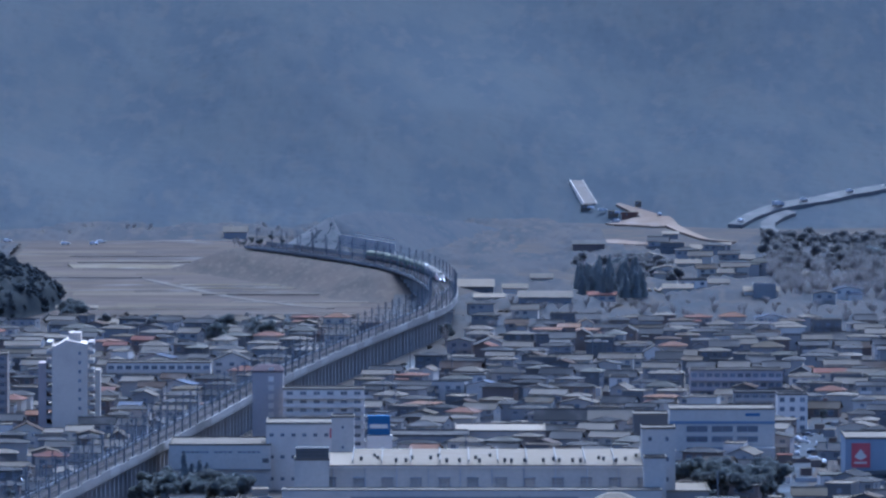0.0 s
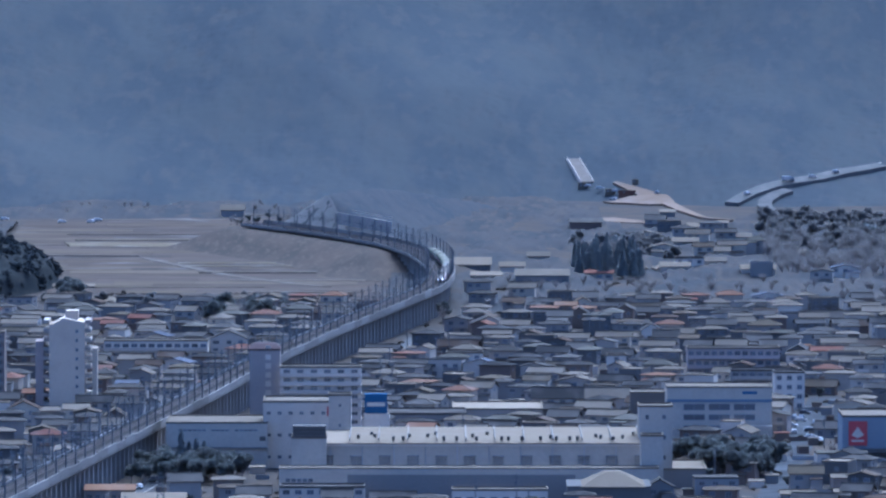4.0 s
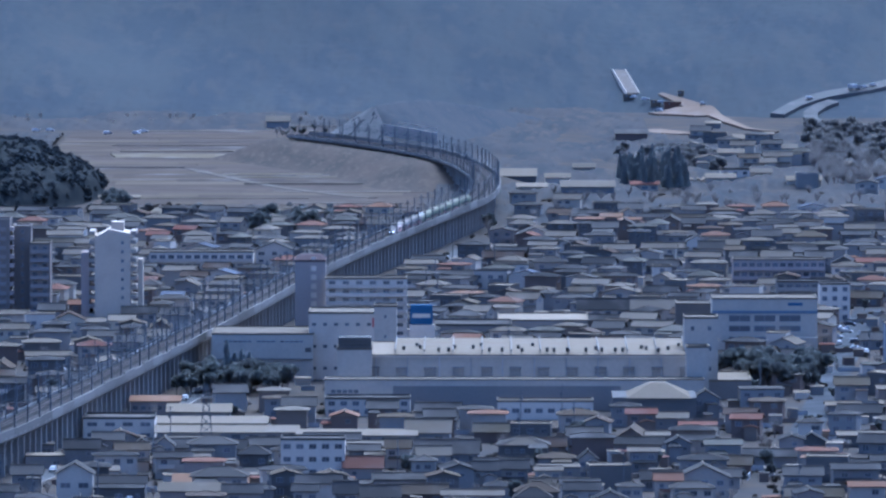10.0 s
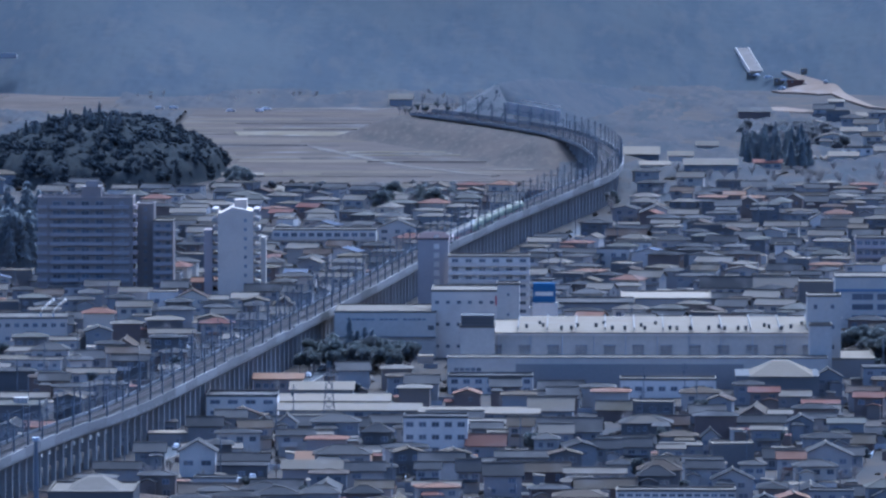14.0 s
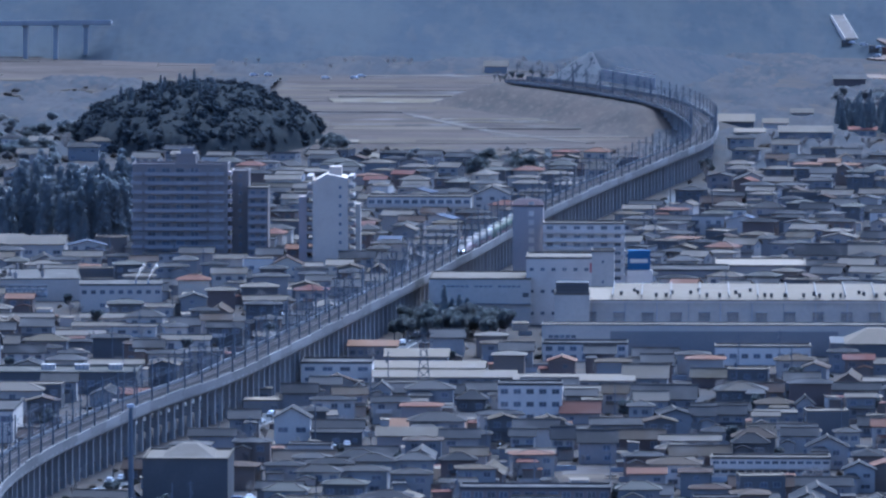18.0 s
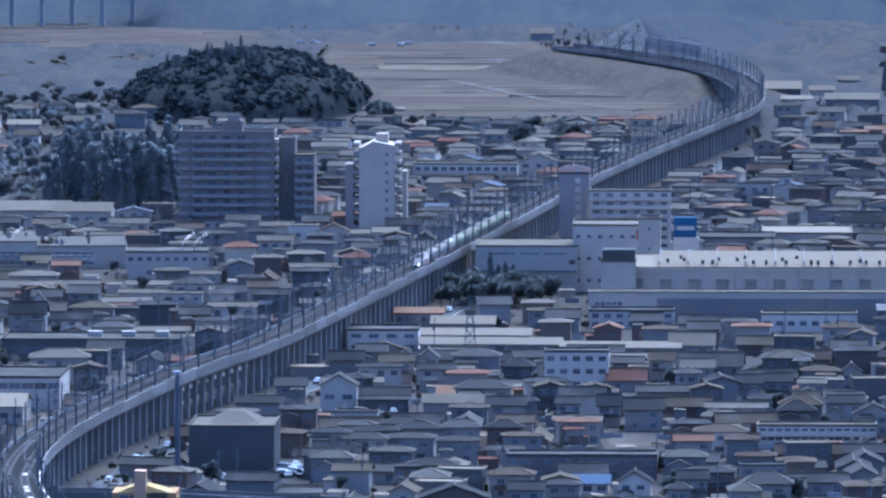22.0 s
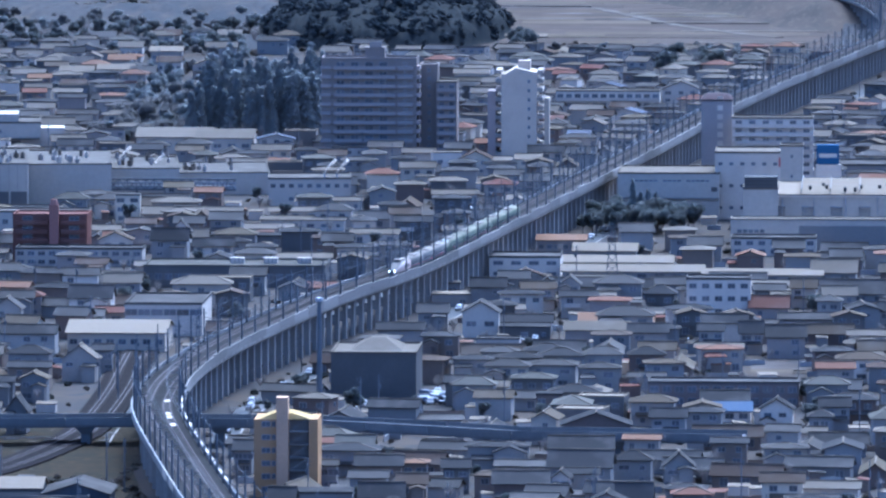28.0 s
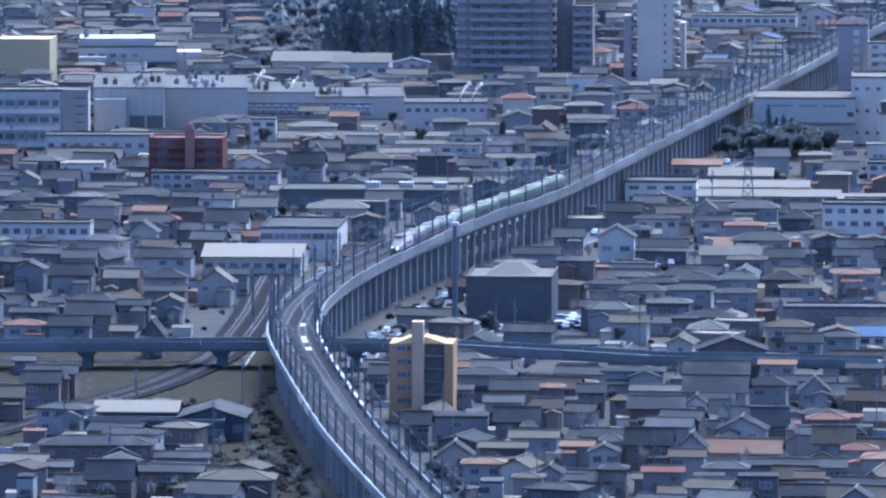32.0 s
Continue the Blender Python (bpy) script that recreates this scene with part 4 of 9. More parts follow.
oc = block("office_building", "white office with long strip windows and a blank stair wall", "office building", -290.98, 2458.29, 31.94, 16, 16.55, FACTORY, WORKSROOF, turn=4.5)
ocw = 31.94
for i in range(3):
    z = 2.0 + 4.9 * i
    for j in range(7):
        window(oc, -ocw * 0.5 + 2.2 + 3.35 * j, 0, z + 1.4, 2.7 if j % 3 else 1.7, 1.6)
    add_box(oc, "balcony_band", -ocw * 0.5, ocw * 0.24, -0.9, 0, z - 1.7, z - 0.4, WHITE, "white balcony band")
    for j in range(9):
        add_box(oc, "mullion", -ocw * 0.5 + 2.7 * j, -ocw * 0.5 + 2.7 * j + 0.18, -0.5, 0, z - 0.4, z + 2.9, WALLS["grey"])
# white roof boxes stand in for the glints along the roof line
for j in range(14):
    add_box(oc, "roof_rib", -ocw * 0.5 + 1.75 * j, -ocw * 0.5 + 1.75 * j + 1.3, 0.4, 3.0, 16.7, 17.3, ROOFS["white"])
add_box(oc, "stair_wall", ocw * 0.26, ocw * 0.5, -0.8, 0, 0, 17.21, WALLS["beige"])
for i in range(6):
    add_box(oc, "slit", ocw * 0.38, ocw * 0.47, -0.9, -0.8, 2.6 + 2.4 * i, 3.0 + 2.4 * i, WALLS["dark"])
block("factory", "low pale works building with square windows", "factory", -175.27, 2534.12, 24.79, 22, 7.98, WHITE, WORKSROOF, 2, 9, (1.4, 1.1), turn=3.9, skip=((0, 0), (0, 1)))
block("workshop", "long pale workshop with a bright metal roof", "workshop", -258.55, 2432.65, 52.33, 12, 5.56, FACTORY, WORKSROOF, 1, 14, turn=2.0)
# gabled hall and works at the upper edge of the town
block("workshop", "yellow-green workshop with a blank front", "workshop", -325.00, 2716.22, 17.37, 20, 14.26, mat("olive_yellow_render", (0.33, 0.25, 0.125), 0.8), mat("olive_yellow_render", (0.33, 0.25, 0.125), 0.8))
up = block("workshop", "pale stepped workshop with flat roof and a dark bay", "workshop", -294.15, 2745.78, 32.30, 26, 10.2, FACTORY, WORKSROOF, turn=6.0)
add_box(up, "upper_storey", -15.6, 9.0, 4, 22, 10.32, 13.0, FACTORY, "set-back pale upper storey")
add_box(up, "canopy", -5.0, 15.8, -2.4, -0.01, 5.0, 5.5, WORKSROOF)
add_box(up, "door_bay", 5.5, 9.5, -0.1, 0, 0, 4.6, WALLS["dark"], "dark open loading bay")
add_box(up, "front_block", -15.8, -7.0, -5.0, 0, -0.3, 7.4, FACTORY, "lower pale block")
for j in range(5):
    window(up, -12 + 3.6 * j, 0, 7.6, 1.8, 1.1)
add_box(up, "side_wing", 16.2, 24.0, 2, 14, -0.3, 8.6, WALLS["white"], "white wing")
bm = bmesh.new()
tube(bm, -13.5, 10, 13.0, 15.6, 0.9, 0.9, 10)
part("water_tank", bm, CONCRETE, up)

# red brick apartment house
br = block("apartment_block", "red brick apartment house with a round-topped lift shaft", "apartment block", -233.70, 2332.29, 20.68, 14, 12.53, BRICK, BRICK, 5, 0)
bw, bh = 20.68, 12.53
bm = bmesh.new()
box(bm, 0.0, 2.6, -1.6, 0, 0, 15.67)
tube(bm, 1.3, -0.8, 15.67, 17.24, 1.3, 0.9, 12)
part("lift_shaft", bm, mat("pale_brick_tile", (0.17, 0.09, 0.068)), br)
for i in range(5):
    z = bh * i / 5
    add_box(br, "balcony", -bw * 0.46, -0.4, -1.3, 0, z + 0.1, z + 1.2, BRICK)
    add_box(br, "balcony", 3.2, bw * 0.48, -1.3, 0, z + 0.1, z + 1.2, BRICK)
    window(br, -bw * 0.3, 0, z + 1.75, 2.6, 1.0)
    window(br, bw * 0.33, 0, z + 1.75, 2.6, 1.0)
block("apartment_block", "long low beige building in front of the brick house", "apartment block", -223.95, 2314.44, 35.13, 11, 4.66, WALLS["beige"], ROOFS["grey"], 2, 12, (1.8, 1.1))
mall = block("shop", "long dark low shop with a green-grey roof edge", "shop", -175.95, 2249.88, 48.73, 22, 5.43, WALLS["dark"], ROOFS["green"], 1, 18, (1.8, 1.4))
for i in range(3):
    cx = 9.05 * (i - 0.2) + 2
    rl = tagged(new("skylight"), "white rooftop skylight box on the long shop", "skylight", "shop skylights")
    rl.matrix_basis = pose(-176.17 + cx, 2256.75 + 4, 5.43 + 0.12)
    bm = bmesh.new()
    box(bm, -1.9, 1.9, 0, 2.4, 0, 1.5)
    part("casing", bm, WHITE, rl)
    for j in range(4):
        add_box(rl, "rib", -1.8 + j * 1.1, -1.6 + j * 1.1, -0.08, 0, 0.2, 1.4, WALLS["grey"])
block("apartment_block", "long two-storey white apartment row", "apartment block", -251.08, 2119.40, 28.53, 9, 7.70, WALLS["white"], ROOFS["pale"], 2, 10, (1.6, 1.4), balconies=2)

# white works by the line and the bright-roofed warehouse
wk = block("workshop", "white two-storey works with wide windows", "workshop", -182.63, 2107.69, 19.52, 30, 7.92, WHITE, ROOFS["grey"], 2, 6, (3.0, 1.5), skip=tuple((0, j) for j in range(6)))


def gable_hall(name, label, category, x, y, w, d, h, rise, wall, roof, turn=0.0, along_x=True, bays=0, over=0.6):
    """A hall under a pitched roof; the ridge runs along the front or away from it."""
    b = tagged(new(name), label, category)
    b.matrix_basis = pose(x, y, 0, 0, 0, turn)
    bm = bmesh.new()
    box(bm, -w / 2, w / 2, 0, d, -0.3, h)
    if along_x:
        loft(bm, [(-w / 2, 0, h), (-w / 2, d / 2, h + rise), (-w / 2, d, h)], [(w / 2, 0, h), (w / 2, d / 2, h + rise), (w / 2, d, h)])
    else:
        loft(bm, [(-w / 2, 0, h), (0, 0, h + rise), (w / 2, 0, h)], [(-w / 2, d, h), (0, d, h + rise), (w / 2, d, h)])
    part("wall", bm, wall, b)
    t, o = 0.25, over
    if along_x:
        k = rise / (d / 2)
        for sgn in (-1, 1):
            bm = bmesh.new()
            ye, yr = (-o, d / 2) if sgn < 0 else (d + o, d / 2)
            loft(bm, [(-w / 2 - o, ye, h - o * k), (w / 2 + o, ye, h - o * k), (w / 2 + o, yr, h + rise), (-w / 2 - o, yr, h + rise)],
                 [(-w / 2 - o, ye, h - o * k + t), (w / 2 + o, ye, h - o * k + t), (w / 2 + o, yr, h + rise + t), (-w / 2 - o, yr, h + rise + t)])
            part("roof", bm, roof, b)
    else:
        k = rise / (w / 2)
        for sgn in (-1, 1):
            bm = bmesh.new()
            xe = sgn * (w / 2 + o)
            loft(bm, [(xe, -o, h - o * k), (0, -o, h + rise), (0, d + o, h + rise), (xe, d + o, h - o * k)], [(xe, -o, h - o * k + t), (0, -o, h + rise + t), (0, d + o, h + rise + t), (xe, d + o, h - o * k + t)])
            part("roof", bm, roof, b)
    for j in range(bays):
        window(b, -w / 2 + w * (j + 0.5) / bays, 0, h * 0.55, min(2.4, w / bays * 0.6), 1.2)
    claim(x - w / 2, x + w / 2, y - 10, y + d + 2)
    return b


gable_hall("warehouse", "cream warehouse with a bright white metal roof by the line", "warehouse", -190.58, 2064.55, 24.12, 22, 4.71, 2.2, WALLS["cream"], ROOFS["white"], bays=8)
gable_hall("house", "white gabled house with a steep front", "house", -102.90, 2106.93, 9.02, 8, 6.49, 2.6, WHITE, ROOFS["grey"], along_x=False, bays=2)
for i, (hx, hy, hw, rise, roof) in enumerate(((-301, 3105, 12, 1.8, "white"), (-288, 3120, 13, 1.6, "white"), (-276, 3100, 9, 2.0, "grey"), (-306, 3160, 11, 2.0, "grey"), (-291, 3180, 10, 1.6, "rust"), (-272, 3168, 9, 1.8, "brown"),
                                              (-309, 3240, 10, 1.8, "grey"), (-295, 3262, 9, 1.8, "pale"), (-279, 3236, 12, 1.5, "white"), (-312, 3330, 9, 1.8, "grey"), (-288, 3345, 10, 1.8, "brown"))):
    gable_hall("house", "two-storey house with a " + ROOFNAMES[roof] + " roof among the trees", "house", hx, hy, hw, 8, 5.2, rise, WALLS["white" if i % 2 else "beige"], ROOFS[roof], bays=4)
gable_hall("workshop", "low workshop with a rounded pale roof", "workshop", -73.03, 2089.96, 15.80, 12, 3.63, 1.6, WALLS["beige"], ROOFS["pale"], bays=0)
gable_hall("house", "house with a bright blue metal roof", "house", -36.54, 1904.34, 9.42, 8, 2.55, 1.6, WHITE, mat("bright_blue_metal_roof", (0.062, 0.072, 0.092), 0.55), bays=3)
gable_hall("hall", "hall with a white gable and cream walls", "hall", -234.89, 2751.48, 24.37, 20, 5.54, 2.4, WALLS["cream"], ROOFS["pale"], bays=6)
gable_hall("hall", "white gabled hall with a pale roof", "hall", -217.92, 2747.64, 18.42, 20, 5.53, 2.2, WHITE, ROOFS["pale"], bays=4)
gable_hall("workshop", "long workshop with a bright pale roof", "workshop", -75.01, 2305.61, 30.07, 11, 2.47, 1.4, WALLS["cream"], ROOFS["white"], bays=8)
gable_hall("workshop", "long low workshop with a bright roof edge", "workshop", -69.77, 2273.31, 38.01, 9, 2.74, 1.4, WALLS["grey"], ROOFS["white"], bays=8)
gable_hall("workshop", "storage shed with a bright roof", "workshop", -79.48, 2335.10, 17.18, 14, 3.12, 1.6, WALLS["grey"], ROOFS["white"], bays=3)
gable_hall("workshop", "low building with a faded red roof", "workshop", -92.62, 2361.18, 13.43, 14, 3.95, 1.0, WALLS["beige"], ROOFS["rust"], bays=6)
gable_hall("workshop", "long low building with a bright roof", "workshop", -34.71, 2267.03, 31.83, 10, 2.42, 1.2, WALLS["grey"], ROOFS["white"], bays=6)
gable_hall("workshop", "long brown-roofed wooden house", "workshop", -69.50, 2125.28, 18.48, 14, 2.13, 2.0, WALLS["brown"], ROOFS["rust"], bays=6)
block("apartment_block", "three-storey white apartment house with square windows", "apartment block", -44.45, 2165.56, 16.51, 11, 9.85, WHITE, ROOFS["grey"], 3, 5, (1.8, 1.2))
block("apartment_block", "two-storey white flat-roofed building", "apartment block", -99.25, 2279.36, 19.22, 16, 5.80, WALLS["white"], ROOFS["grey"], 2, 4, (2.6, 1.0))
block("apartment_block", "long white two-storey apartment row with dark galleries", "apartment block", 16.37, 2024.15, 28.42, 9, 4.33, WHITE, ROOFS["pale"], 2, 14, (1.4, 1.1), balconies=2)
block("apartment_block", "long brown flat-roofed two-storey row", "apartment block", -38.60, 1937.38, 34.71, 11, 5.44, mat("pinkish_brown_render", (0.14, 0.108, 0.088)), ROOFS["grey"], 2, 12, (1.8, 1.3))
block("apartment_block", "long low white building with small windows", "apartment block", 16.64, 2347.69, 26.68, 10, 4.87, WHITE, WHITE, 1, 8, (1.8, 1.2))
block("apartment_block", "white two-storey building with a roof rail", "apartment block", -32.96, 2358.94, 23.66, 12, 4.73, WHITE, ROOFS["grey"], 2, 7, (1.8, 1.2))

# dark box store and the tall pole beside it
blk = block("shop", "large dark blue-grey box store with a pale roof edge", "shop", -119.90, 1947.10, 19.82, 26, 10.95, mat("dark_slate_cladding", (0.08, 0.073, 0.064), 0.7), ROOFS["pale"])
bm = bmesh.new()
kw, kz = 19.82, 10.95
loft(bm, [(-kw * 0.3, 8, kz), (kw * 0.32, 8, kz), (kw * 0.32, 26, kz), (-kw * 0.3, 26, kz)], [(-kw * 0.08, 15, kz + 2.6), (kw * 0.1, 15, kz + 2.6), (kw * 0.1, 19, kz + 2.6), (-kw * 0.08, 19, kz + 2.6)])
part("hip_roof", bm, ROOFS["pale"], blk)
pole = tagged(new("mast_pole"), "tall dark tapering steel pole beside the box store", "pole")
pole.matrix_basis = pose(-131.50, 1933.29, 0)
bm = bmesh.new()
tube(bm, 0, 0, -0.3, 25.00, 0.75, 0.45, 12)
part("shaft", bm, STEEL, pole)
bm = bmesh.new()
tube(bm, 0, 0, 24.48, 25.26, 0.9, 0.9, 12)
part("collar", bm, FRAME, pole)
claim(-132.54, -130.60, 1937.76 - 2, 1937.76 + 2)

# ochre apartment house with stair tower
tz = 16.38
tb = tagged(new("apartment_block"), "ochre apartment house with open dark stairs and yellow roof corners", "apartment block")
tb.matrix_basis = pose(-125.80, 1746.03, 0)
th = 6.67
add_box(tb, "wing", -th, -th * 0.05, 0, 12, -0.3, tz, TAN)
add_box(tb, "lift_shaft", -th * 0.28, th * 0.08, -1.4, 2, -0.3, 21.06, mat("pale_ochre_render", (0.36, 0.235, 0.135)))
# the stair recess's shade is put into this wall's colour
add_box(tb, "stair_back", th * 0.08, th * 0.72, 2.4, 12, -0.3, tz - 0.4, mat("shaded_stair_wall", (0.15, 0.135, 0.115)))
add_box(tb, "wing", th * 0.72, th, 0, 12, -0.3, tz, TAN)
for i in range(6):
    z = tz * i / 6
    add_box(tb, "landing", th * 0.08, th * 0.72, 0.2, 2.4, z, z + 0.2, CONCRETE)
    bm = bmesh.new()
    bar(bm, (th * 0.12, 0.6, z + 0.2), (th * 0.68, 0.6, z + tz / 6), 0.1)
    part("stair_flight", bm, CONCRETE, tb)
    for xx in (-th * 0.62, -th * 0.38):
        window(tb, xx, 0, z + 1.7, 1.7 if xx < -th * 0.5 else 0.7, 1.0)
for x0, x1 in ((-th * 0.85, -th * 0.3), (th * 0.1, th * 0.8)):
    bm = bmesh.new()
    pk = x1 if x1 < 0 else x0
    loft(bm, [(x0, 0.2, tz), (x1, 0.2, tz), (x1, 9, tz), (x0, 9, tz)], [(pk - 0.3, 1.2, tz + 1.3), (pk + 0.3, 1.2, tz + 1.3), (pk + 0.3, 8, tz + 1.3), (pk - 0.3, 8, tz + 1.3)])
    part("roof_corner", bm, YELLOW, tb, "pale yellow hipped roof corner")
claim(-132.57, -117.98, 1750.55 - 3, 1750.55 + 14)

# dark blue works near the foot of the curve
gable_hall("workshop", "dark works with a bright corrugated roof and white window band", "workshop", -183.19, 1723.03, 16.80, 12, 4.17, 1.6, mat("dark_blue_cladding", (0.052, 0.055, 0.06)), ROOFS["white"], bays=0)
gable_hall("workshop", "dark works with a low pale gable", "workshop", -165.94, 1707.24, 13.19, 16, 4.82, 2.0, mat("dark_blue_cladding", (0.052, 0.055, 0.06)), ROOFS["grey"], along_x=False, bays=5)
block("workshop", "low dark works front with a band of white windows", "workshop", -177.43, 1704.05, 28.63, 5, 4.24, mat("dark_blue_cladding", (0.052, 0.055, 0.06)), WALLS["dark"], 1, 9, (2.4, 1.0))

# the elevated road that crosses under the railway
road = tagged(new("elevated_road"), "low elevated road on piers crossing under the railway viaduct", "bridge", kind="structure")
ROADLINE = [Vector(q) for q in ((-242.96, 1839.97), (-166.52, 1848.46), (-129.09, 1846.70), (-101.14, 1834.34), (-82.27, 1824.86), (-32.11, 1819.55))]
OLDCONCRETE = mat("grimy_concrete", (0.115, 0.11, 0.102), 0.9, grain=0.8, big=5, stain=0.5, bump=0.3, dirt=(0.08, 0.075, 0.07))
rz = 5.2


def road_span(name, p, q, across0, across1, z0, z1, material=OLDCONCRETE):
    d = (q - p).normalized()
    u = Vector((-d.y, d.x))
    e, f = p + d * 0.04, q - d * 0.04
    ring = [e + u * across0, f + u * across0, f + u * across1, e + u * across1]
    bm = bmesh.new()
    loft(bm, [(v.x, v.y, z0) for v in ring], [(v.x, v.y, z1) for v in ring])
    part(name, bm, material, road)


for p, q in zip(ROADLINE, ROADLINE[1:]):
    k = max(1, round((q - p).length / 14.75))
    for i in range(k):
        e, f = p.lerp(q, i / k), p.lerp(q, (i + 1) / k)
        road_span("deck", e, f, 0, 9, rz - 1.3, rz)
        road_span("parapet", e, f, -0.25, 0, rz - 0.8, rz + 0.9)
        road_span("parapet", e, f, 9, 9.25, rz - 0.8, rz + 0.9)
        road_span("rail", e, f, -0.16, -0.08, rz + 1.2, rz + 1.3, STEEL)
        claim(min(e.x, f.x), max(e.x, f.x), min(e.y, f.y) - 2, max(e.y, f.y) + 11)
x = -207.00 - 29.5
while x < -44.42:
    for p, q in zip(ROADLINE, ROADLINE[1:]):
        if p.x <= x < q.x:
            yy = p.y + (q.y - p.y) * (x - p.x) / (q.x - p.x)
    bm = bmesh.new()
    box(bm, x - 1.0, x + 1.0, yy + 1.5, yy + 7, -0.3, rz - 2.2)
    loft(bm, [(x - 1.2, yy + 1.0, rz - 2.6), (x + 1.2, yy + 1.0, rz - 2.6), (x + 1.2, yy + 8, rz - 2.6), (x - 1.2, yy + 8, rz - 2.6)], [(x - 2.2, yy + 0.4, rz - 1.3), (x + 2.2, yy + 0.4, rz - 1.3), (x + 2.2, yy + 8.6, rz - 1.3), (x - 2.2, yy + 8.6, rz - 1.3)])
    part("pier", bm, OLDCONCRETE, road)
    x += 29.5

# the old railway on the ground, curving through rough grass under the road
old_line = tagged(new("railway"), "double-track railway on dark ballast curving through rough grass", "railway", kind="structure")
TRACKWAY = curve_points([(-217.73, 1701.41), (-211.02, 1724.04), (-202.90, 1754.88), (-189.93, 1800.74), (-182.44, 1848.15), (-179.95, 1887.42), (-180.99, 1965.01), (-183.35, 2020.16), (-185.94, 2087.49)], 3.0)


def trackway(name, a0, a1, z0, z1, material):
    bm = bmesh.new()
    rings = []
    for i, p in enumerate(TRACKWAY):
        d = (TRACKWAY[min(i + 1, len(TRACKWAY) - 1)] - TRACKWAY[max(i - 1, 0)]).normalized()
        u = Vector((d.y, -d.x))
        rings.append([bm.verts.new((p.x + u.x * a, p.y + u.y * a, z)) for a, z in ((a0, z0), (a1, z0), (a1, z1), (a0, z1))])
    for a, b in zip(rings, rings[1:]):
        for k in range(4):
            bm.faces.new((a[k], a[(k + 1) % 4], b[(k + 1) % 4], b[k]))
    part(name, bm, material, old_line)


trackway("ballast", -5.2, 5.2, -0.2, 0.5, mat("dark_ballast", (0.015, 0.013, 0.012), 0.95, grain=0.4, big=9, stain=0.3, dirt=(0.025, 0.02, 0.017)))
for c in (-2.2, 2.2):
    trackway("sleepers", c - 1.25, c + 1.25, 0.5, 0.6, mat("sleeper_bed", (0.021, 0.018, 0.016), 0.95, grain=0.5, big=6, stain=0.4, dirt=(0.03, 0.025, 0.02)))
    for r in (c - 0.53, c + 0.53):
        trackway("rail", r - 0.06, r + 0.06, 0.6, 0.75, mat("rusty_rail", (0.05, 0.038, 0.032), 0.6, 0.4, bump=0))
for p in TRACKWAY[::2]:
    claim(p.x - 7, p.x + 7, p.y - 8, p.y + 8)
fence = tagged(new("fence"), "long pale plank fence beside the railway", "fence")
for i in range(44):
    bm = bmesh.new()
    box(bm, i * 1.0, i * 1.0 + 0.94, -0.03, 0.03, 0.0, 0.75)
    part("panel", bm, WALLS["white"], fence)
fence.matrix_basis = pose(-229.02, 1858.67, 0, 0, 0, -1)

claim(-90.60, -56.06, 2401.97, 2483.89)
# streets
def street(x0, y0, x1, y1, wide, label):
    bm = bmesh.new()
    a, b = Vector((x0, y0, 0)), Vector((x1, y1, 0))
    d = (b - a).normalized()
    n = Vector((-d.y, d.x, 0)) * wide / 2
    up = Vector((0, 0, 0.05))
    loft(bm, [a - n - up, b - n - up, b + n - up, a + n - up], [a - n + up, b - n + up, b + n + up, a + n + up])
    ob = part("road", bm, ASPHALT)
    k = int((b - a).length / 8)
    for i in range(k + 1):
        p = a + (b - a) * i / max(k, 1)
        claim(p.x - wide / 2, p.x + wide / 2, p.y - 1, p.y + 1)
    return tagged(ob, label, "road", kind="structure")


street(81.46, 2231.02, 126.31, 2785.01, 9, "straight asphalt street between houses")

fields("field", -33.79, -20.62, 1999.14, 2047.04, "bare brown vegetable plot between houses", (9, 14), 3)
claim(-33.79, -20.62, 1999.14 - 6, 2047.04)
sheet("field", [-250.0 + 2 * i for i in range(45)], [1690.0 + 3 * i for i in range(72)], lambda x, y: 0.1 + 0.3 * noise.noise(Vector((x / 2.2, y / 4, 0))), ROUGH, "rough brown grass beside the old railway", "field")
claim(-229.30, -163.79, 1778.50, 1899.70)

# ---- houses: some dozens of models, each repeated along the streets ----


def roof_gable(bm, w, d, h, rise, o, t=0.22, x0=0.0, y0=0.0):
    k = rise / (d / 2)
    for sgn in (-1, 1):
        ye = y0 + sgn * (d / 2 + o)
        lo, hi = h - o * k, h + rise
        loft(bm, [(x0 - w / 2 - o, ye, lo), (x0 + w / 2 + o, ye, lo), (x0 + w / 2 + o, y0, hi), (x0 - w / 2 - o, y0, hi)],
             [(x0 - w / 2 - o, ye, lo + t), (x0 + w / 2 + o, ye, lo + t), (x0 + w / 2 + o, y0, hi + t), (x0 - w / 2 - o, y0, hi + t)])
    # ridge bar in the pale material paints a glint along the ridge
    box(bm, x0 - w / 2 - o, x0 + w / 2 + o, y0 - 0.2, y0 + 0.2, h + rise + t - 0.05, h + rise + t + 0.2, 1)


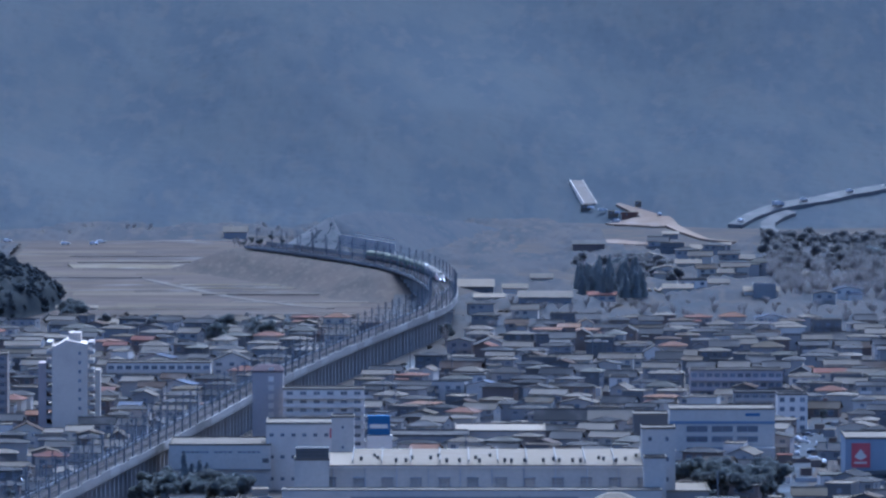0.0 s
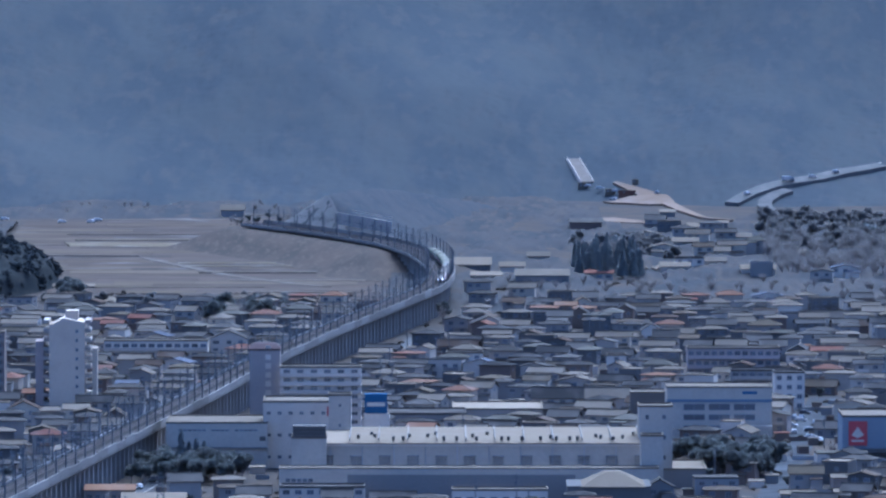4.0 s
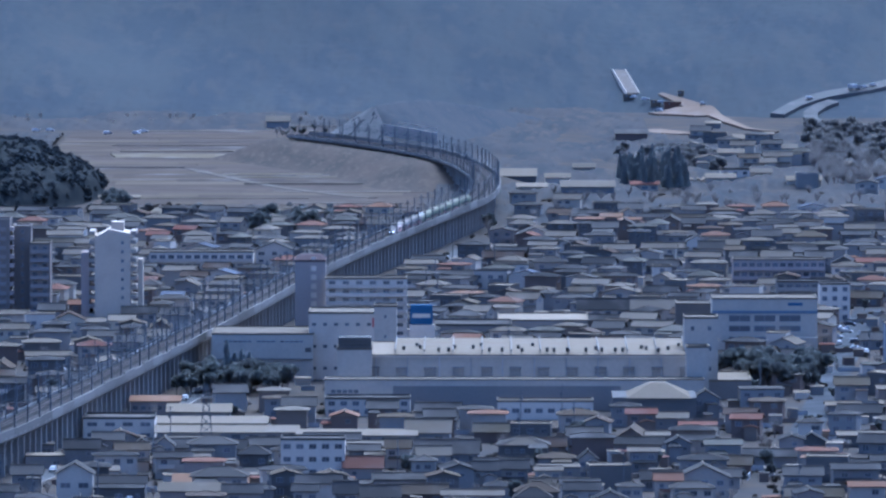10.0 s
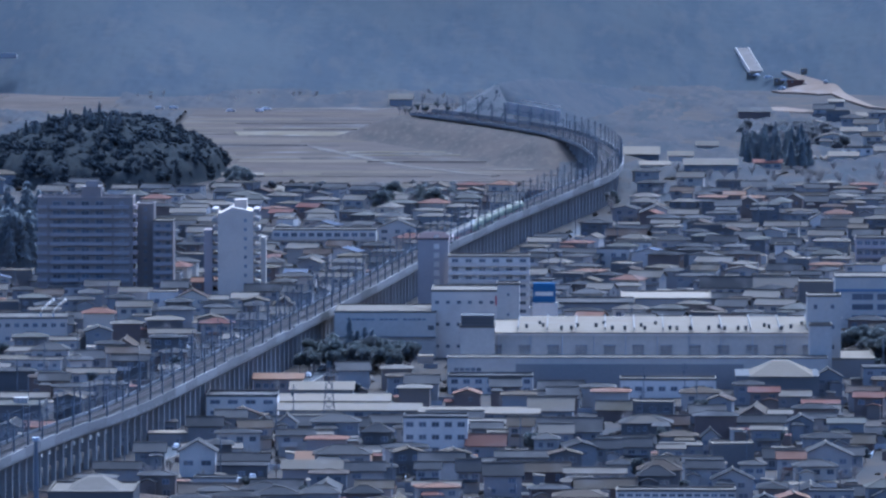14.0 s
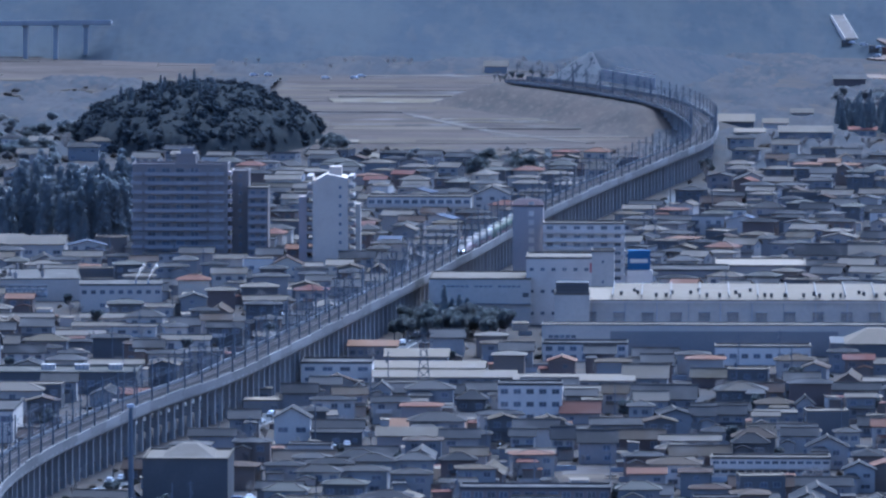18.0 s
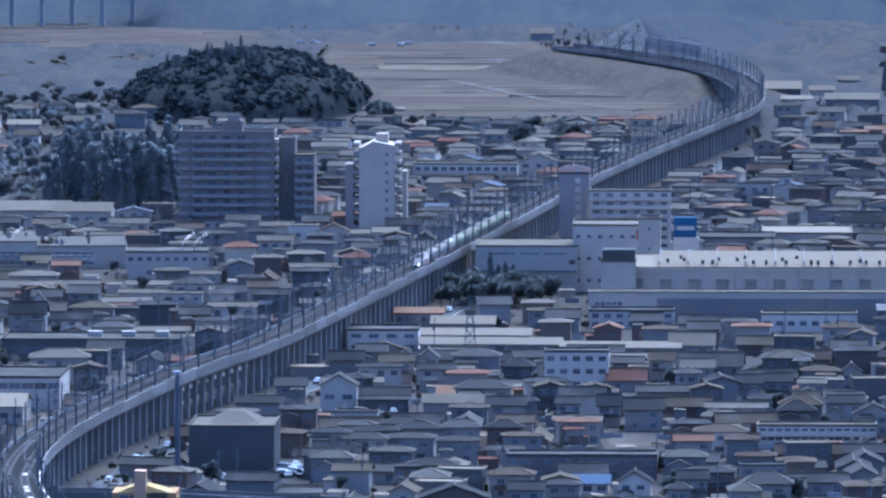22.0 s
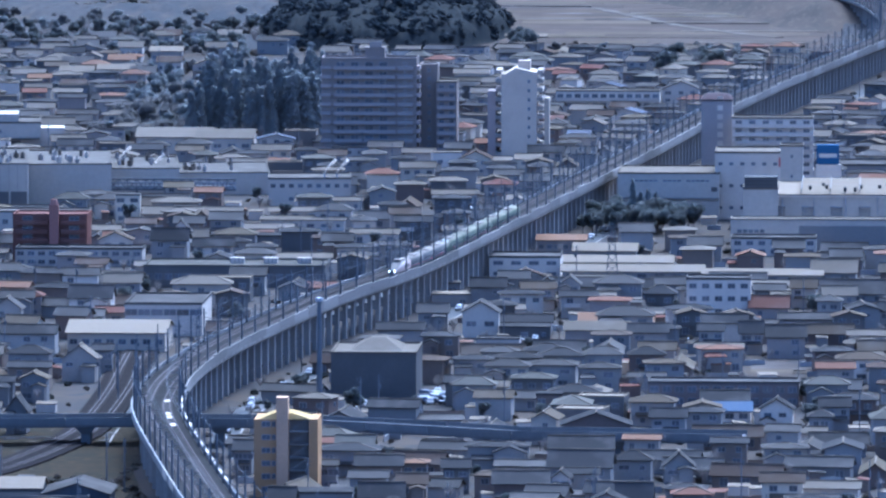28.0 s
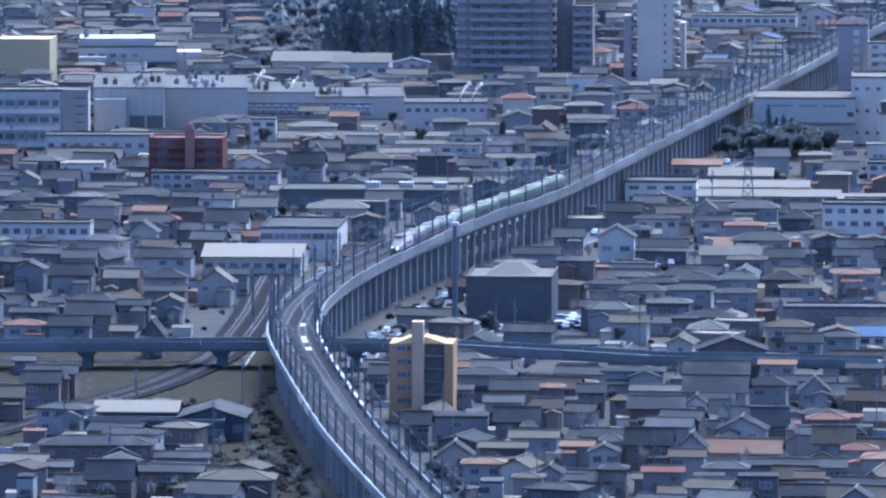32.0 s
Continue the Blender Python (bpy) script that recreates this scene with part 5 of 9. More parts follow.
def roof_hip(bm, w, d, h, rise, o, t=0.2, x0=0.0, y0=0.0):
    a, b = w / 2 + o, d / 2 + o
    r = max(0.3, a - b)
    loft(bm, [(x0 - a, y0 - b, h), (x0 + a, y0 - b, h), (x0 + a, y0 + b, h), (x0 - a, y0 + b, h)], [(x0 - a, y0 - b, h + t), (x0 + a, y0 - b, h + t), (x0 + a, y0 + b, h + t), (x0 - a, y0 + b, h + t)])
    loft(bm, [(x0 - a, y0 - b, h + t), (x0 + a, y0 - b, h + t), (x0 + a, y0 + b, h + t), (x0 - a, y0 + b, h + t)],
         [(x0 - r, y0 - 0.1, h + rise), (x0 + r, y0 - 0.1, h + rise), (x0 + r, y0 + 0.1, h + rise), (x0 - r, y0 + 0.1, h + rise)])
    # ridge and front hips in the pale material, as painted highlights
    box(bm, x0 - r, x0 + r, y0 - 0.2, y0 + 0.2, h + rise - 0.05, h + rise + 0.18, 1)
    for sx in (-1, 1):
        bar(bm, (x0 + sx * a, y0 - b, h + t), (x0 + sx * r, y0 - 0.1, h + rise), 0.11, 1)


def gable_fill(bm, w, d, h, rise):
    loft(bm, [(-w / 2, -d / 2, h), (-w / 2, 0, h + rise), (-w / 2, d / 2, h)], [(w / 2, -d / 2, h), (w / 2, 0, h + rise), (w / 2, d / 2, h)])


def wing(walls, roof, w, d, h, rnd):
    """A lower wing built out from the front, under its own small roof."""
    ww, wd, wh = w * rnd.uniform(0.32, 0.55), rnd.uniform(2.2, 3.6), h * rnd.uniform(0.5, 0.92)
    x = rnd.choice((-1, 1)) * (w - ww) * rnd.uniform(0.3, 0.5)
    box(walls, x - ww / 2, x + ww / 2, -d / 2 - wd, -d / 2, -0.3, wh)
    rise, o, y0, y1 = ww * rnd.uniform(0.14, 0.24), 0.45, -d / 2 - wd - 0.45, -d / 2 + 0.5
    if rnd.random() < 0.5:
        loft(walls, [(x - ww / 2, -d / 2 - wd, wh), (x + ww / 2, -d / 2 - wd, wh), (x, -d / 2 - wd, wh + rise)], [(x - ww / 2, -d / 2, wh), (x + ww / 2, -d / 2, wh), (x, -d / 2, wh + rise)])
        for s in (-1, 1):
            e = x + s * (ww / 2 + o)
            lo = wh - o * rise / (ww / 2)
            loft(roof, [(e, y0, lo), (x, y0, wh + rise), (x, y1, wh + rise), (e, y1, lo)], [(e, y0, lo + 0.2), (x, y0, wh + rise + 0.2), (x, y1, wh + rise + 0.2), (e, y1, lo + 0.2)])
    else:
        k = wd * rnd.uniform(0.2, 0.4)
        loft(roof, [(x - ww / 2 - o, y0, wh), (x + ww / 2 + o, y0, wh), (x + ww / 2 + o, y1, wh), (x - ww / 2 - o, y1, wh)], [(x - ww / 2 - o, y0, wh + 0.18), (x + ww / 2 + o, y0, wh + 0.18), (x + ww / 2 + o - k, y1, wh + k), (x - ww / 2 - o + k, y1, wh + k)])


ROOF_WORD = {"grey": "grey tiled", "dark": "dark tiled", "pale": "pale metal", "brown": "brown tiled", "rust": "rust-red metal", "blue": "blue metal", "green": "green metal", "white": "white metal"}
WALL_WORD = {"white": "white", "cream": "cream", "beige": "beige", "grey": "grey", "brown": "brown", "dark": "dark", "old": "weathered off-white"}


def house_model(kind, wall, roof, rnd):
    """Parts of a house as (name, mesh, pose), with its label."""
    parts = []
    w, d = rnd.uniform(7.6, 12.0), rnd.uniform(5.6, 8.0)
    h = rnd.uniform(5.3, 6.0)
    if kind == "low":
        h, w = rnd.uniform(2.8, 3.4), rnd.uniform(10, 16)
    if kind == "box":
        h = rnd.uniform(5.6, 7.5)
    rise = rnd.uniform(0.9, 1.9)
    bm = bmesh.new()
    box(bm, -w / 2, w / 2, -d / 2, d / 2, -0.3, h)
    if kind in ("gable", "low"):
        gable_fill(bm, w, d, h, rise)
    if kind == "front":
        loft(bm, [(-w / 2, -d / 2, h), (0, -d / 2, h + rise), (w / 2, -d / 2, h)], [(-w / 2, d / 2, h), (0, d / 2, h + rise), (w / 2, d / 2, h)])
    walls, bm = bm, bmesh.new()
    winged = kind in ("hip", "gable", "front") and rnd.random() < 0.5
    if winged:
        wing(walls, bm, w, d, h, rnd)
    parts.append(("wall", mesh_of("wall", walls, WALLS[wall]), Matrix()))
    top = bm
    bm = bmesh.new()
    if kind in ("gable", "low"):
        roof_gable(bm, w, d, h, rise, 0.65)
    elif kind == "front":
        roof_gable(bm, d, w, h, rise, 0.6)
        bmesh.ops.rotate(bm, verts=bm.verts, cent=(0, 0, 0), matrix=Matrix.Rotation(radians(90), 3, "Z"))
    elif kind in ("hip", "skirt"):
        roof_hip(bm, w, d, h, rise, 0.7)
    else:
        box(bm, -w / 2 + 0.2, w / 2 - 0.2, -d / 2 + 0.2, d / 2 - 0.2, h, h + 0.08)
        for a, b, c, e in ((-w / 2 - 0.08, w / 2 + 0.08, -d / 2 - 0.08, -d / 2 + 0.2), (-w / 2 - 0.08, w / 2 + 0.08, d / 2 - 0.2, d / 2 + 0.08), (-w / 2 - 0.08, -w / 2 + 0.2, -d / 2 + 0.2, d / 2 - 0.2), (w / 2 - 0.2, w / 2 + 0.08, -d / 2 + 0.2, d / 2 - 0.2)):
            box(bm, a, b, c, e, h, h + 0.4)
    parts.append(("roof", mesh_of("roof", bm, [ROOFS[roof], ROOFS["pale"]]), Matrix()))
    if winged:
        parts.append(("wing_roof", mesh_of("wing_roof", top, ROOFS[roof]), Matrix()))
    else:
        top.free()
    if kind in ("skirt", "gable") and not winged and rnd.random() < 0.7:
        bm = bmesh.new()
        ww, xx = w * rnd.uniform(0.5, 1.0), w * rnd.uniform(-0.25, 0.25)
        loft(bm, [(xx - ww / 2, -d / 2 - 1.8, 2.6), (xx + ww / 2, -d / 2 - 1.8, 2.6), (xx + ww / 2, -d / 2, 3.2), (xx - ww / 2, -d / 2, 3.2)], [(xx - ww / 2, -d / 2 - 1.8, 2.8), (xx + ww / 2, -d / 2 - 1.8, 2.8), (xx + ww / 2, -d / 2, 3.4), (xx - ww / 2, -d / 2, 3.4)])
        parts.append(("lower_roof", mesh_of("lower_roof", bm, ROOFS[roof]), Matrix()))
        bm = bmesh.new()
        box(bm, xx - ww / 2 + 0.4, xx + ww / 2 - 0.4, -d / 2 - 1.3, -d / 2, -0.3, 2.85)
        parts.append(("porch", mesh_of("porch", bm, WALLS[wall]), Matrix()))
    elif not winged and rnd.random() < 0.5 and h > 4:
        bm = bmesh.new()
        bw = w * 0.45
        bx = w * rnd.choice((-0.2, 0.2))
        box(bm, bx - bw / 2, bx + bw / 2, -d / 2 - 1.2, -d / 2, 2.7, 2.85)
        box(bm, bx - bw / 2, bx + bw / 2, -d / 2 - 1.2, -d / 2 - 1.08, 2.85, 3.8)
        parts.append(("balcony", mesh_of("balcony", bm, [WALLS[rnd.choice(("white", "grey", wall))]]), Matrix()))
    n = 3 if w > 9.5 else 2
    ups = (4.4, 1.5) if h > 4 else (1.5,)
    for z in ups:
        for j in range(n):
            if z == 1.5 and kind in ("skirt", "gable"):
                continue
            parts.append(("window", window_mesh(1.6, 1.15 if z > 2 else 1.6), pose(-w / 2 + w * (j + 0.5) / n + rnd.uniform(-0.3, 0.3), -d / 2, z)))
    for sgn in (-1, 1):
        parts.append(("window", window_mesh(1.1, 0.9), pose(sgn * w / 2, rnd.uniform(-1.5, 1.5), ups[0], 0, 0, 90 * sgn)))
    how = {"gable": "pitched", "front": "front-gabled", "hip": "hipped", "skirt": "hipped", "low": "low-pitched", "box": "flat"}[kind]
    what = "low single-storey building" if kind == "low" else "two-storey house"
    return parts, f"{WALL_WORD[wall]} {what} with a {how} {ROOF_WORD[roof]} roof", w, d


rnd = random.Random(21)
MODELS = []
for i in range(60):
    kind = rnd.choice(("gable", "gable", "hip", "hip", "skirt", "skirt", "front", "box", "low"))
    wall = rnd.choice(("white", "white", "old", "cream", "old", "beige", "grey", "grey", "brown", "dark"))
    roof = rnd.choice(("grey", "grey", "grey", "dark", "dark", "pale", "pale", "brown", "brown", "rust", "pale", "green", "blue")) if kind != "box" else rnd.choice(("grey", "pale", "white"))
    if roof == "blue" and rnd.random() < 0.6:
        roof = "grey"
    MODELS.append(house_model(kind, wall, roof, rnd))


# darker models for the near side, painting the lack of haze there
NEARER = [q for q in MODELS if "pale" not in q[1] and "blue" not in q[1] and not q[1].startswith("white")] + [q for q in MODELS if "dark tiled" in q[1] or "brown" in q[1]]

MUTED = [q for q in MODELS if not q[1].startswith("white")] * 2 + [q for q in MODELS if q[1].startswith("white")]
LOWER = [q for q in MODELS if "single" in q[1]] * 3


def raise_house(model, m, full):
    """A house at a pose, with all its parts, or with walls, roofs and two windows where it stands far off."""
    parts, label, w, d = model
    h = tagged(new("house"), label, "house", "town houses")
    h.matrix_basis = m
    count = 0
    for name, me, at in parts:
        if name == "window":
            count += 1
            if not full and count > 2:
                continue
        put(name, me, h, at)
    return h


class Crowd:
    """Many alike things too far off to tell singly, joined in one mesh."""

    def __init__(self):
        self.verts, self.faces, self.mats, self.index = [], [], [], []

    def add(self, me, m):
        base = len(self.verts)
        self.verts.extend((m @ v.co)[:] for v in me.vertices)
        lut = []
        for mt in me.materials:
            mt = joined(mt)
            if mt not in self.mats:
                self.mats.append(mt)
            lut.append(self.mats.index(mt))
        for p in me.polygons:
            self.faces.append([base + i for i in p.vertices])
            self.index.append(lut[p.material_index])

    def done(self, name, label, category, smooth=False):
        me = bpy.data.meshes.new(name)
        me.from_pydata(self.verts, [], self.faces)
        for mt in self.mats:
            me.materials.append(mt)
        me.polygons.foreach_set("material_index", self.index)
        me.polygons.foreach_set("use_smooth", [smooth] * len(self.faces))
        return tagged(new(name, me), label, category, kind="stuff")


KINDWORD = {"gab": "pitched", "fro": "front-gabled", "hip": "hipped", "box": "flat"}


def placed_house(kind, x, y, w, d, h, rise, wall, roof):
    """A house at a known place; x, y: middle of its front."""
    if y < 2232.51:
        # near houses: weathered walls and dark tiles stand in for the thinner haze
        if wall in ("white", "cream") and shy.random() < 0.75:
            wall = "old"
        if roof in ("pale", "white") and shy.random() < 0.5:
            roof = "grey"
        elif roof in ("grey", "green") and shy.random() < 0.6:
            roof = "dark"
    # the nearest are darkened again, for still clearer air
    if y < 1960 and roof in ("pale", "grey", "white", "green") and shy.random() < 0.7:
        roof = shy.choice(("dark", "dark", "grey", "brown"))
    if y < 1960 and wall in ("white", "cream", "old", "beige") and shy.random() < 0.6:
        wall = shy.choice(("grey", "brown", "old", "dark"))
    what = "low building" if h < 4 else "two-storey house" if h < 7 else "three-storey building"
    b = tagged(new("house"), f"{WALL_WORD[wall]} {what} with a {KINDWORD[kind]} {ROOF_WORD[roof]} roof", "house", "town houses")
    b.matrix_basis = pose(x, y + d / 2, 0, 0, 0, shy.uniform(-3, 3))
    bm = bmesh.new()
    box(bm, -w / 2, w / 2, -d / 2, d / 2, -0.3, h)
    if kind == "gab":
        gable_fill(bm, w, d, h, rise)
    if kind == "fro":
        loft(bm, [(-w / 2, -d / 2, h), (0, -d / 2, h + rise), (w / 2, -d / 2, h)], [(-w / 2, d / 2, h), (0, d / 2, h + rise), (w / 2, d / 2, h)])
    walls, bm = bm, bmesh.new()
    winged = h > 4 and y < 2636.67 and kind != "box" and shy.random() < 0.5
    if winged:
        wing(walls, bm, w, d, h, shy)
        part("wing_roof", bm, ROOFS[roof], b)
        bm = bmesh.new()
    part("wall", walls, WALLS[wall], b)
    if kind == "gab":
        roof_gable(bm, w, d, h, rise, 0.6)
    elif kind == "fro":
        roof_gable(bm, d, w, h, rise, 0.55)
        bmesh.ops.rotate(bm, verts=bm.verts, cent=(0, 0, 0), matrix=Matrix.Rotation(radians(90), 3, "Z"))
    elif kind == "hip":
        roof_hip(bm, w, d, h, rise, 0.65)
    else:
        box(bm, -w / 2 - 0.1, w / 2 + 0.1, -d / 2 - 0.1, d / 2 + 0.1, h - 0.05, h + 0.4)
    part("roof", bm, [ROOFS[roof], ROOFS["pale"]], b)
    n = max(2, int(w / 4))
    for z in ((1.5,), (1.5, 4.1), (1.5, 4.1, 6.8))[0 if h < 4 else 1 if h < 7 else 2]:
        for j in range(n):
            if shy.random() < 0.85:
                window(b, -w / 2 + w * (j + 0.5) / n + shy.uniform(-0.4, 0.4), -d / 2, z, shy.choice((1.0, 1.6, 1.6, 2.2)), shy.choice((0.9, 1.1, 1.2)))
    if h > 4 and shy.random() < 0.6:
        window(b, w / 2, shy.uniform(-1, 1), 4.2, 1.1, 0.9, 90)
    if h > 4 and not winged and shy.random() < 0.45:
        bm = bmesh.new()
        ww, xx = w * shy.uniform(0.45, 0.9), w * shy.uniform(-0.1, 0.1)
        loft(bm, [(xx - ww / 2, -d / 2 - 1.5, 2.6), (xx + ww / 2, -d / 2 - 1.5, 2.6), (xx + ww / 2, -d / 2, 3.1), (xx - ww / 2, -d / 2, 3.1)], [(xx - ww / 2, -d / 2 - 1.5, 2.8), (xx + ww / 2, -d / 2 - 1.5, 2.8), (xx + ww / 2, -d / 2, 3.3), (xx - ww / 2, -d / 2, 3.3)])
        part("lower_roof", bm, ROOFS[roof], b)
    claim(x - w / 2 + 1, x + w / 2 - 1, y - 5, y + d - 1)
    return b


shy = random.Random(66)
placed_house("gab", -122.5, 1803.0, 6.5, 6.0, 5.5, 0.8, "cream", "rust")
placed_house("gab", -114.7, 1797.8, 7.7, 6.0, 5.5, 1.8, "white", "green")
placed_house("hip", -115.3, 1786.3, 12.7, 9.0, 5.5, 1.3, "grey", "grey")
placed_house("gab", -107.3, 1758.7, 9.5, 7.1, 5.5, 1.7, "brown", "dark")
placed_house("hip", -100.1, 1762.5, 5.4, 6.0, 5.5, 0.8, "beige", "rust")
placed_house("gab", -90.9, 1755.2, 5.4, 6.0, 5.5, 1.3, "white", "grey")
placed_house("gab", -117.9, 1758.0, 3.6, 6.0, 5.5, 0.7, "white", "grey")
placed_house("gab", -107.9, 1734.7, 7.6, 6.0, 5.5, 1.0, "grey", "grey")
placed_house("gab", -98.3, 1724.6, 5.8, 6.0, 5.5, 1.6, "brown", "brown")
placed_house("gab", -103.2, 1700.2, 8.7, 6.5, 5.5, 2.4, "dark", "dark")
placed_house("gab", -122.9, 1693.8, 4.9, 6.0, 5.5, 2.1, "white", "dark")
placed_house("box", -115.5, 1704.6, 12.1, 9.0, 5.5, 0.7, "white", "green")
placed_house("gab", -97.9, 1670.1, 9.2, 6.9, 5.5, 1.0, "white", "pale")
placed_house("gab", -88.5, 1655.8, 6.1, 6.0, 5.5, 0.7, "cream", "rust")
placed_house("fro", -82.8, 1646.4, 5.5, 6.0, 5.5, 1.2, "white", "grey")
placed_house("gab", -103.0, 1652.1, 8.9, 6.6, 5.5, 0.7, "white", "pale")
placed_house("fro", -111.6, 1639.9, 6.6, 6.0, 5.5, 2.3, "beige", "dark")
placed_house("hip", -105.0, 1624.1, 7.8, 6.0, 5.5, 1.1, "cream", "rust")
placed_house("hip", -95.0, 1601.4, 5.3, 6.0, 5.5, 0.7, "white", "brown")
placed_house("gab", -85.8, 1599.2, 3.2, 6.0, 5.5, 0.7, "grey", "grey")
placed_house("fro", -91.2, 1610.0, 4.3, 6.0, 5.5, 1.3, "grey", "grey")
placed_house("box", -101.5, 1593.7, 4.2, 6.0, 5.5, 0.7, "white", "white")
placed_house("gab", -137.9, 1788.1, 3.7, 6.0, 5.5, 1.7, "cream", "grey")
placed_house("hip", -84.0, 1796.0, 12.7, 9.0, 5.5, 0.7, "white", "dark")
placed_house("gab", -84.5, 1793.4, 9.1, 6.8, 3.1, 0.7, "white", "pale")
placed_house("gab", -77.6, 1780.3, 12.0, 9.0, 3.1, 0.7, "white", "white")
placed_house("gab", -76.1, 1725.7, 11.0, 8.3, 5.5, 2.0, "white", "dark")
placed_house("fro", -68.1, 1736.7, 3.5, 6.0, 5.5, 1.3, "white", "grey")
placed_house("gab", -64.4, 1744.4, 7.1, 6.0, 5.5, 0.7, "white", "grey")
placed_house("gab", -64.9, 1758.6, 13.0, 9.0, 5.5, 2.9, "grey", "grey")
placed_house("hip", -54.3, 1770.0, 7.8, 6.0, 5.5, 2.0, "grey", "grey")
placed_house("gab", -66.2, 1794.5, 13.3, 9.0, 5.5, 2.1, "grey", "dark")
placed_house("gab", -53.6, 1813.4, 7.4, 6.0, 5.5, 0.7, "beige", "rust")
placed_house("fro", -44.4, 1761.4, 6.0, 6.0, 5.5, 2.6, "white", "grey")
placed_house("gab", -34.6, 1806.9, 7.4, 6.0, 5.5, 0.7, "brown", "pale")
placed_house("gab", -51.8, 1697.4, 6.8, 6.0, 5.5, 3.0, "dark", "dark")
placed_house("hip", -40.3, 1706.0, 7.7, 6.0, 5.5, 1.3, "beige", "rust")
placed_house("gab", -38.1, 1667.6, 7.8, 6.0, 5.5, 2.7, "white", "pale")
placed_house("hip", -32.8, 1652.0, 6.6, 6.0, 5.5, 1.4, "beige", "rust")
placed_house("hip", -82.2, 1663.0, 3.9, 6.0, 5.5, 1.6, "white", "green")
placed_house("gab", -74.6, 1661.4, 8.9, 6.7, 5.5, 2.7, "brown", "dark")
placed_house("fro", -65.8, 1656.9, 5.0, 6.0, 5.5, 2.4, "white", "grey")
placed_house("fro", -56.9, 1687.1, 9.6, 7.2, 5.5, 2.3, "white", "dark")
placed_house("box", -70.3, 1723.4, 14.7, 9.0, 3.1, 0.7, "cream", "pale")
placed_house("gab", -56.0, 1668.3, 14.5, 9.0, 3.1, 2.2, "cream", "rust")
placed_house("gab", -66.0, 1639.5, 6.6, 6.0, 5.5, 1.0, "white", "brown")
placed_house("hip", -57.8, 1618.9, 8.1, 6.1, 5.5, 1.5, "grey", "grey")
placed_house("gab", -69.8, 1613.8, 7.5, 6.0, 5.5, 0.7, "grey", "rust")
placed_house("gab", -71.2, 1622.0, 8.7, 6.5, 3.1, 0.7, "white", "pale")
placed_house("gab", -67.1, 1600.2, 5.3, 6.0, 3.1, 0.9, "white", "white")
placed_house("gab", -52.1, 1626.6, 4.9, 6.0, 5.5, 0.7, "white", "pale")
placed_house("gab", -37.1, 1624.2, 4.3, 6.0, 5.5, 1.2, "grey", "pale")
placed_house("gab", -41.2, 1605.6, 4.8, 6.0, 5.5, 0.9, "grey", "pale")
placed_house("gab", -42.1, 1578.5, 7.9, 6.0, 5.5, 1.6, "beige", "grey")
placed_house("box", -51.2, 1605.3, 7.5, 6.0, 5.5, 0.7, "beige", "grey")
placed_house("fro", -31.7, 1574.3, 5.2, 6.0, 5.5, 1.7, "grey", "dark")
placed_house("hip", -79.4, 1616.2, 4.8, 6.0, 5.5, 1.1, "brown", "grey")
placed_house("box", -60.6, 1605.0, 5.9, 6.0, 5.5, 0.7, "beige", "grey")
placed_house("gab", -228.7, 2007.8, 9.7, 7.3, 5.5, 2.3, "cream", "dark")
placed_house("gab", -216.2, 2001.9, 7.6, 6.0, 5.5, 1.7, "brown", "pale")
placed_house("hip", -205.5, 2000.1, 9.7, 7.2, 5.5, 1.9, "grey", "dark")
placed_house("fro", -192.4, 1990.0, 8.3, 6.2, 5.5, 3.0, "beige", "pale")
placed_house("gab", -189.1, 2011.9, 4.3, 6.0, 5.5, 1.0, "grey", "grey")
placed_house("gab", -211.7, 2054.2, 14.1, 9.0, 5.5, 1.6, "white", "grey")
placed_house("fro", -240.5, 2021.0, 7.1, 6.0, 5.5, 1.7, "grey", "grey")
placed_house("gab", -232.0, 2052.0, 7.9, 6.0, 5.5, 1.7, "grey", "grey")
placed_house("gab", -223.9, 1962.8, 10.1, 7.6, 3.1, 0.9, "beige", "grey")
placed_house("gab", -214.7, 1976.3, 10.2, 7.6, 3.1, 0.7, "white", "white")
placed_house("gab", -206.1, 1933.3, 7.3, 6.0, 5.5, 0.9, "grey", "grey")
placed_house("gab", -213.9, 1912.4, 10.5, 7.9, 5.5, 2.4, "white", "dark")
placed_house("gab", -227.4, 1914.8, 9.6, 7.2, 5.5, 0.7, "dark", "dark")
placed_house("hip", -225.9, 1885.0, 8.4, 6.3, 5.5, 1.3, "beige", "rust")
placed_house("gab", -215.5, 1886.2, 9.1, 6.8, 5.5, 1.8, "white", "grey")
placed_house("gab", -204.7, 1898.5, 5.3, 6.0, 3.1, 0.9, "grey", "pale")
placed_house("fro", -194.9, 1869.3, 4.6, 6.0, 5.5, 3.0, "dark", "dark")
placed_house("fro", -198.4, 1940.8, 6.1, 6.0, 5.5, 1.3, "grey", "pale")
placed_house("gab", -202.2, 1967.9, 9.5, 7.1, 5.5, 0.9, "brown", "dark")
placed_house("gab", -219.4, 1832.3, 4.1, 6.0, 3.1, 0.7, "white", "white")
placed_house("gab", -207.7, 1783.6, 10.3, 7.7, 5.5, 1.3, "brown", "grey")
placed_house("gab", -208.1, 1766.5, 7.8, 6.0, 5.5, 2.0, "white", "dark")
placed_house("hip", -183.6, 1650.0, 22.0, 9.0, 5.5, 1.6, "white", "grey")
placed_house("gab", -174.8, 1596.6, 8.6, 6.4, 5.5, 3.0, "brown", "dark")
placed_house("gab", -188.9, 1634.2, 4.4, 6.0, 3.1, 0.7, "white", "white")
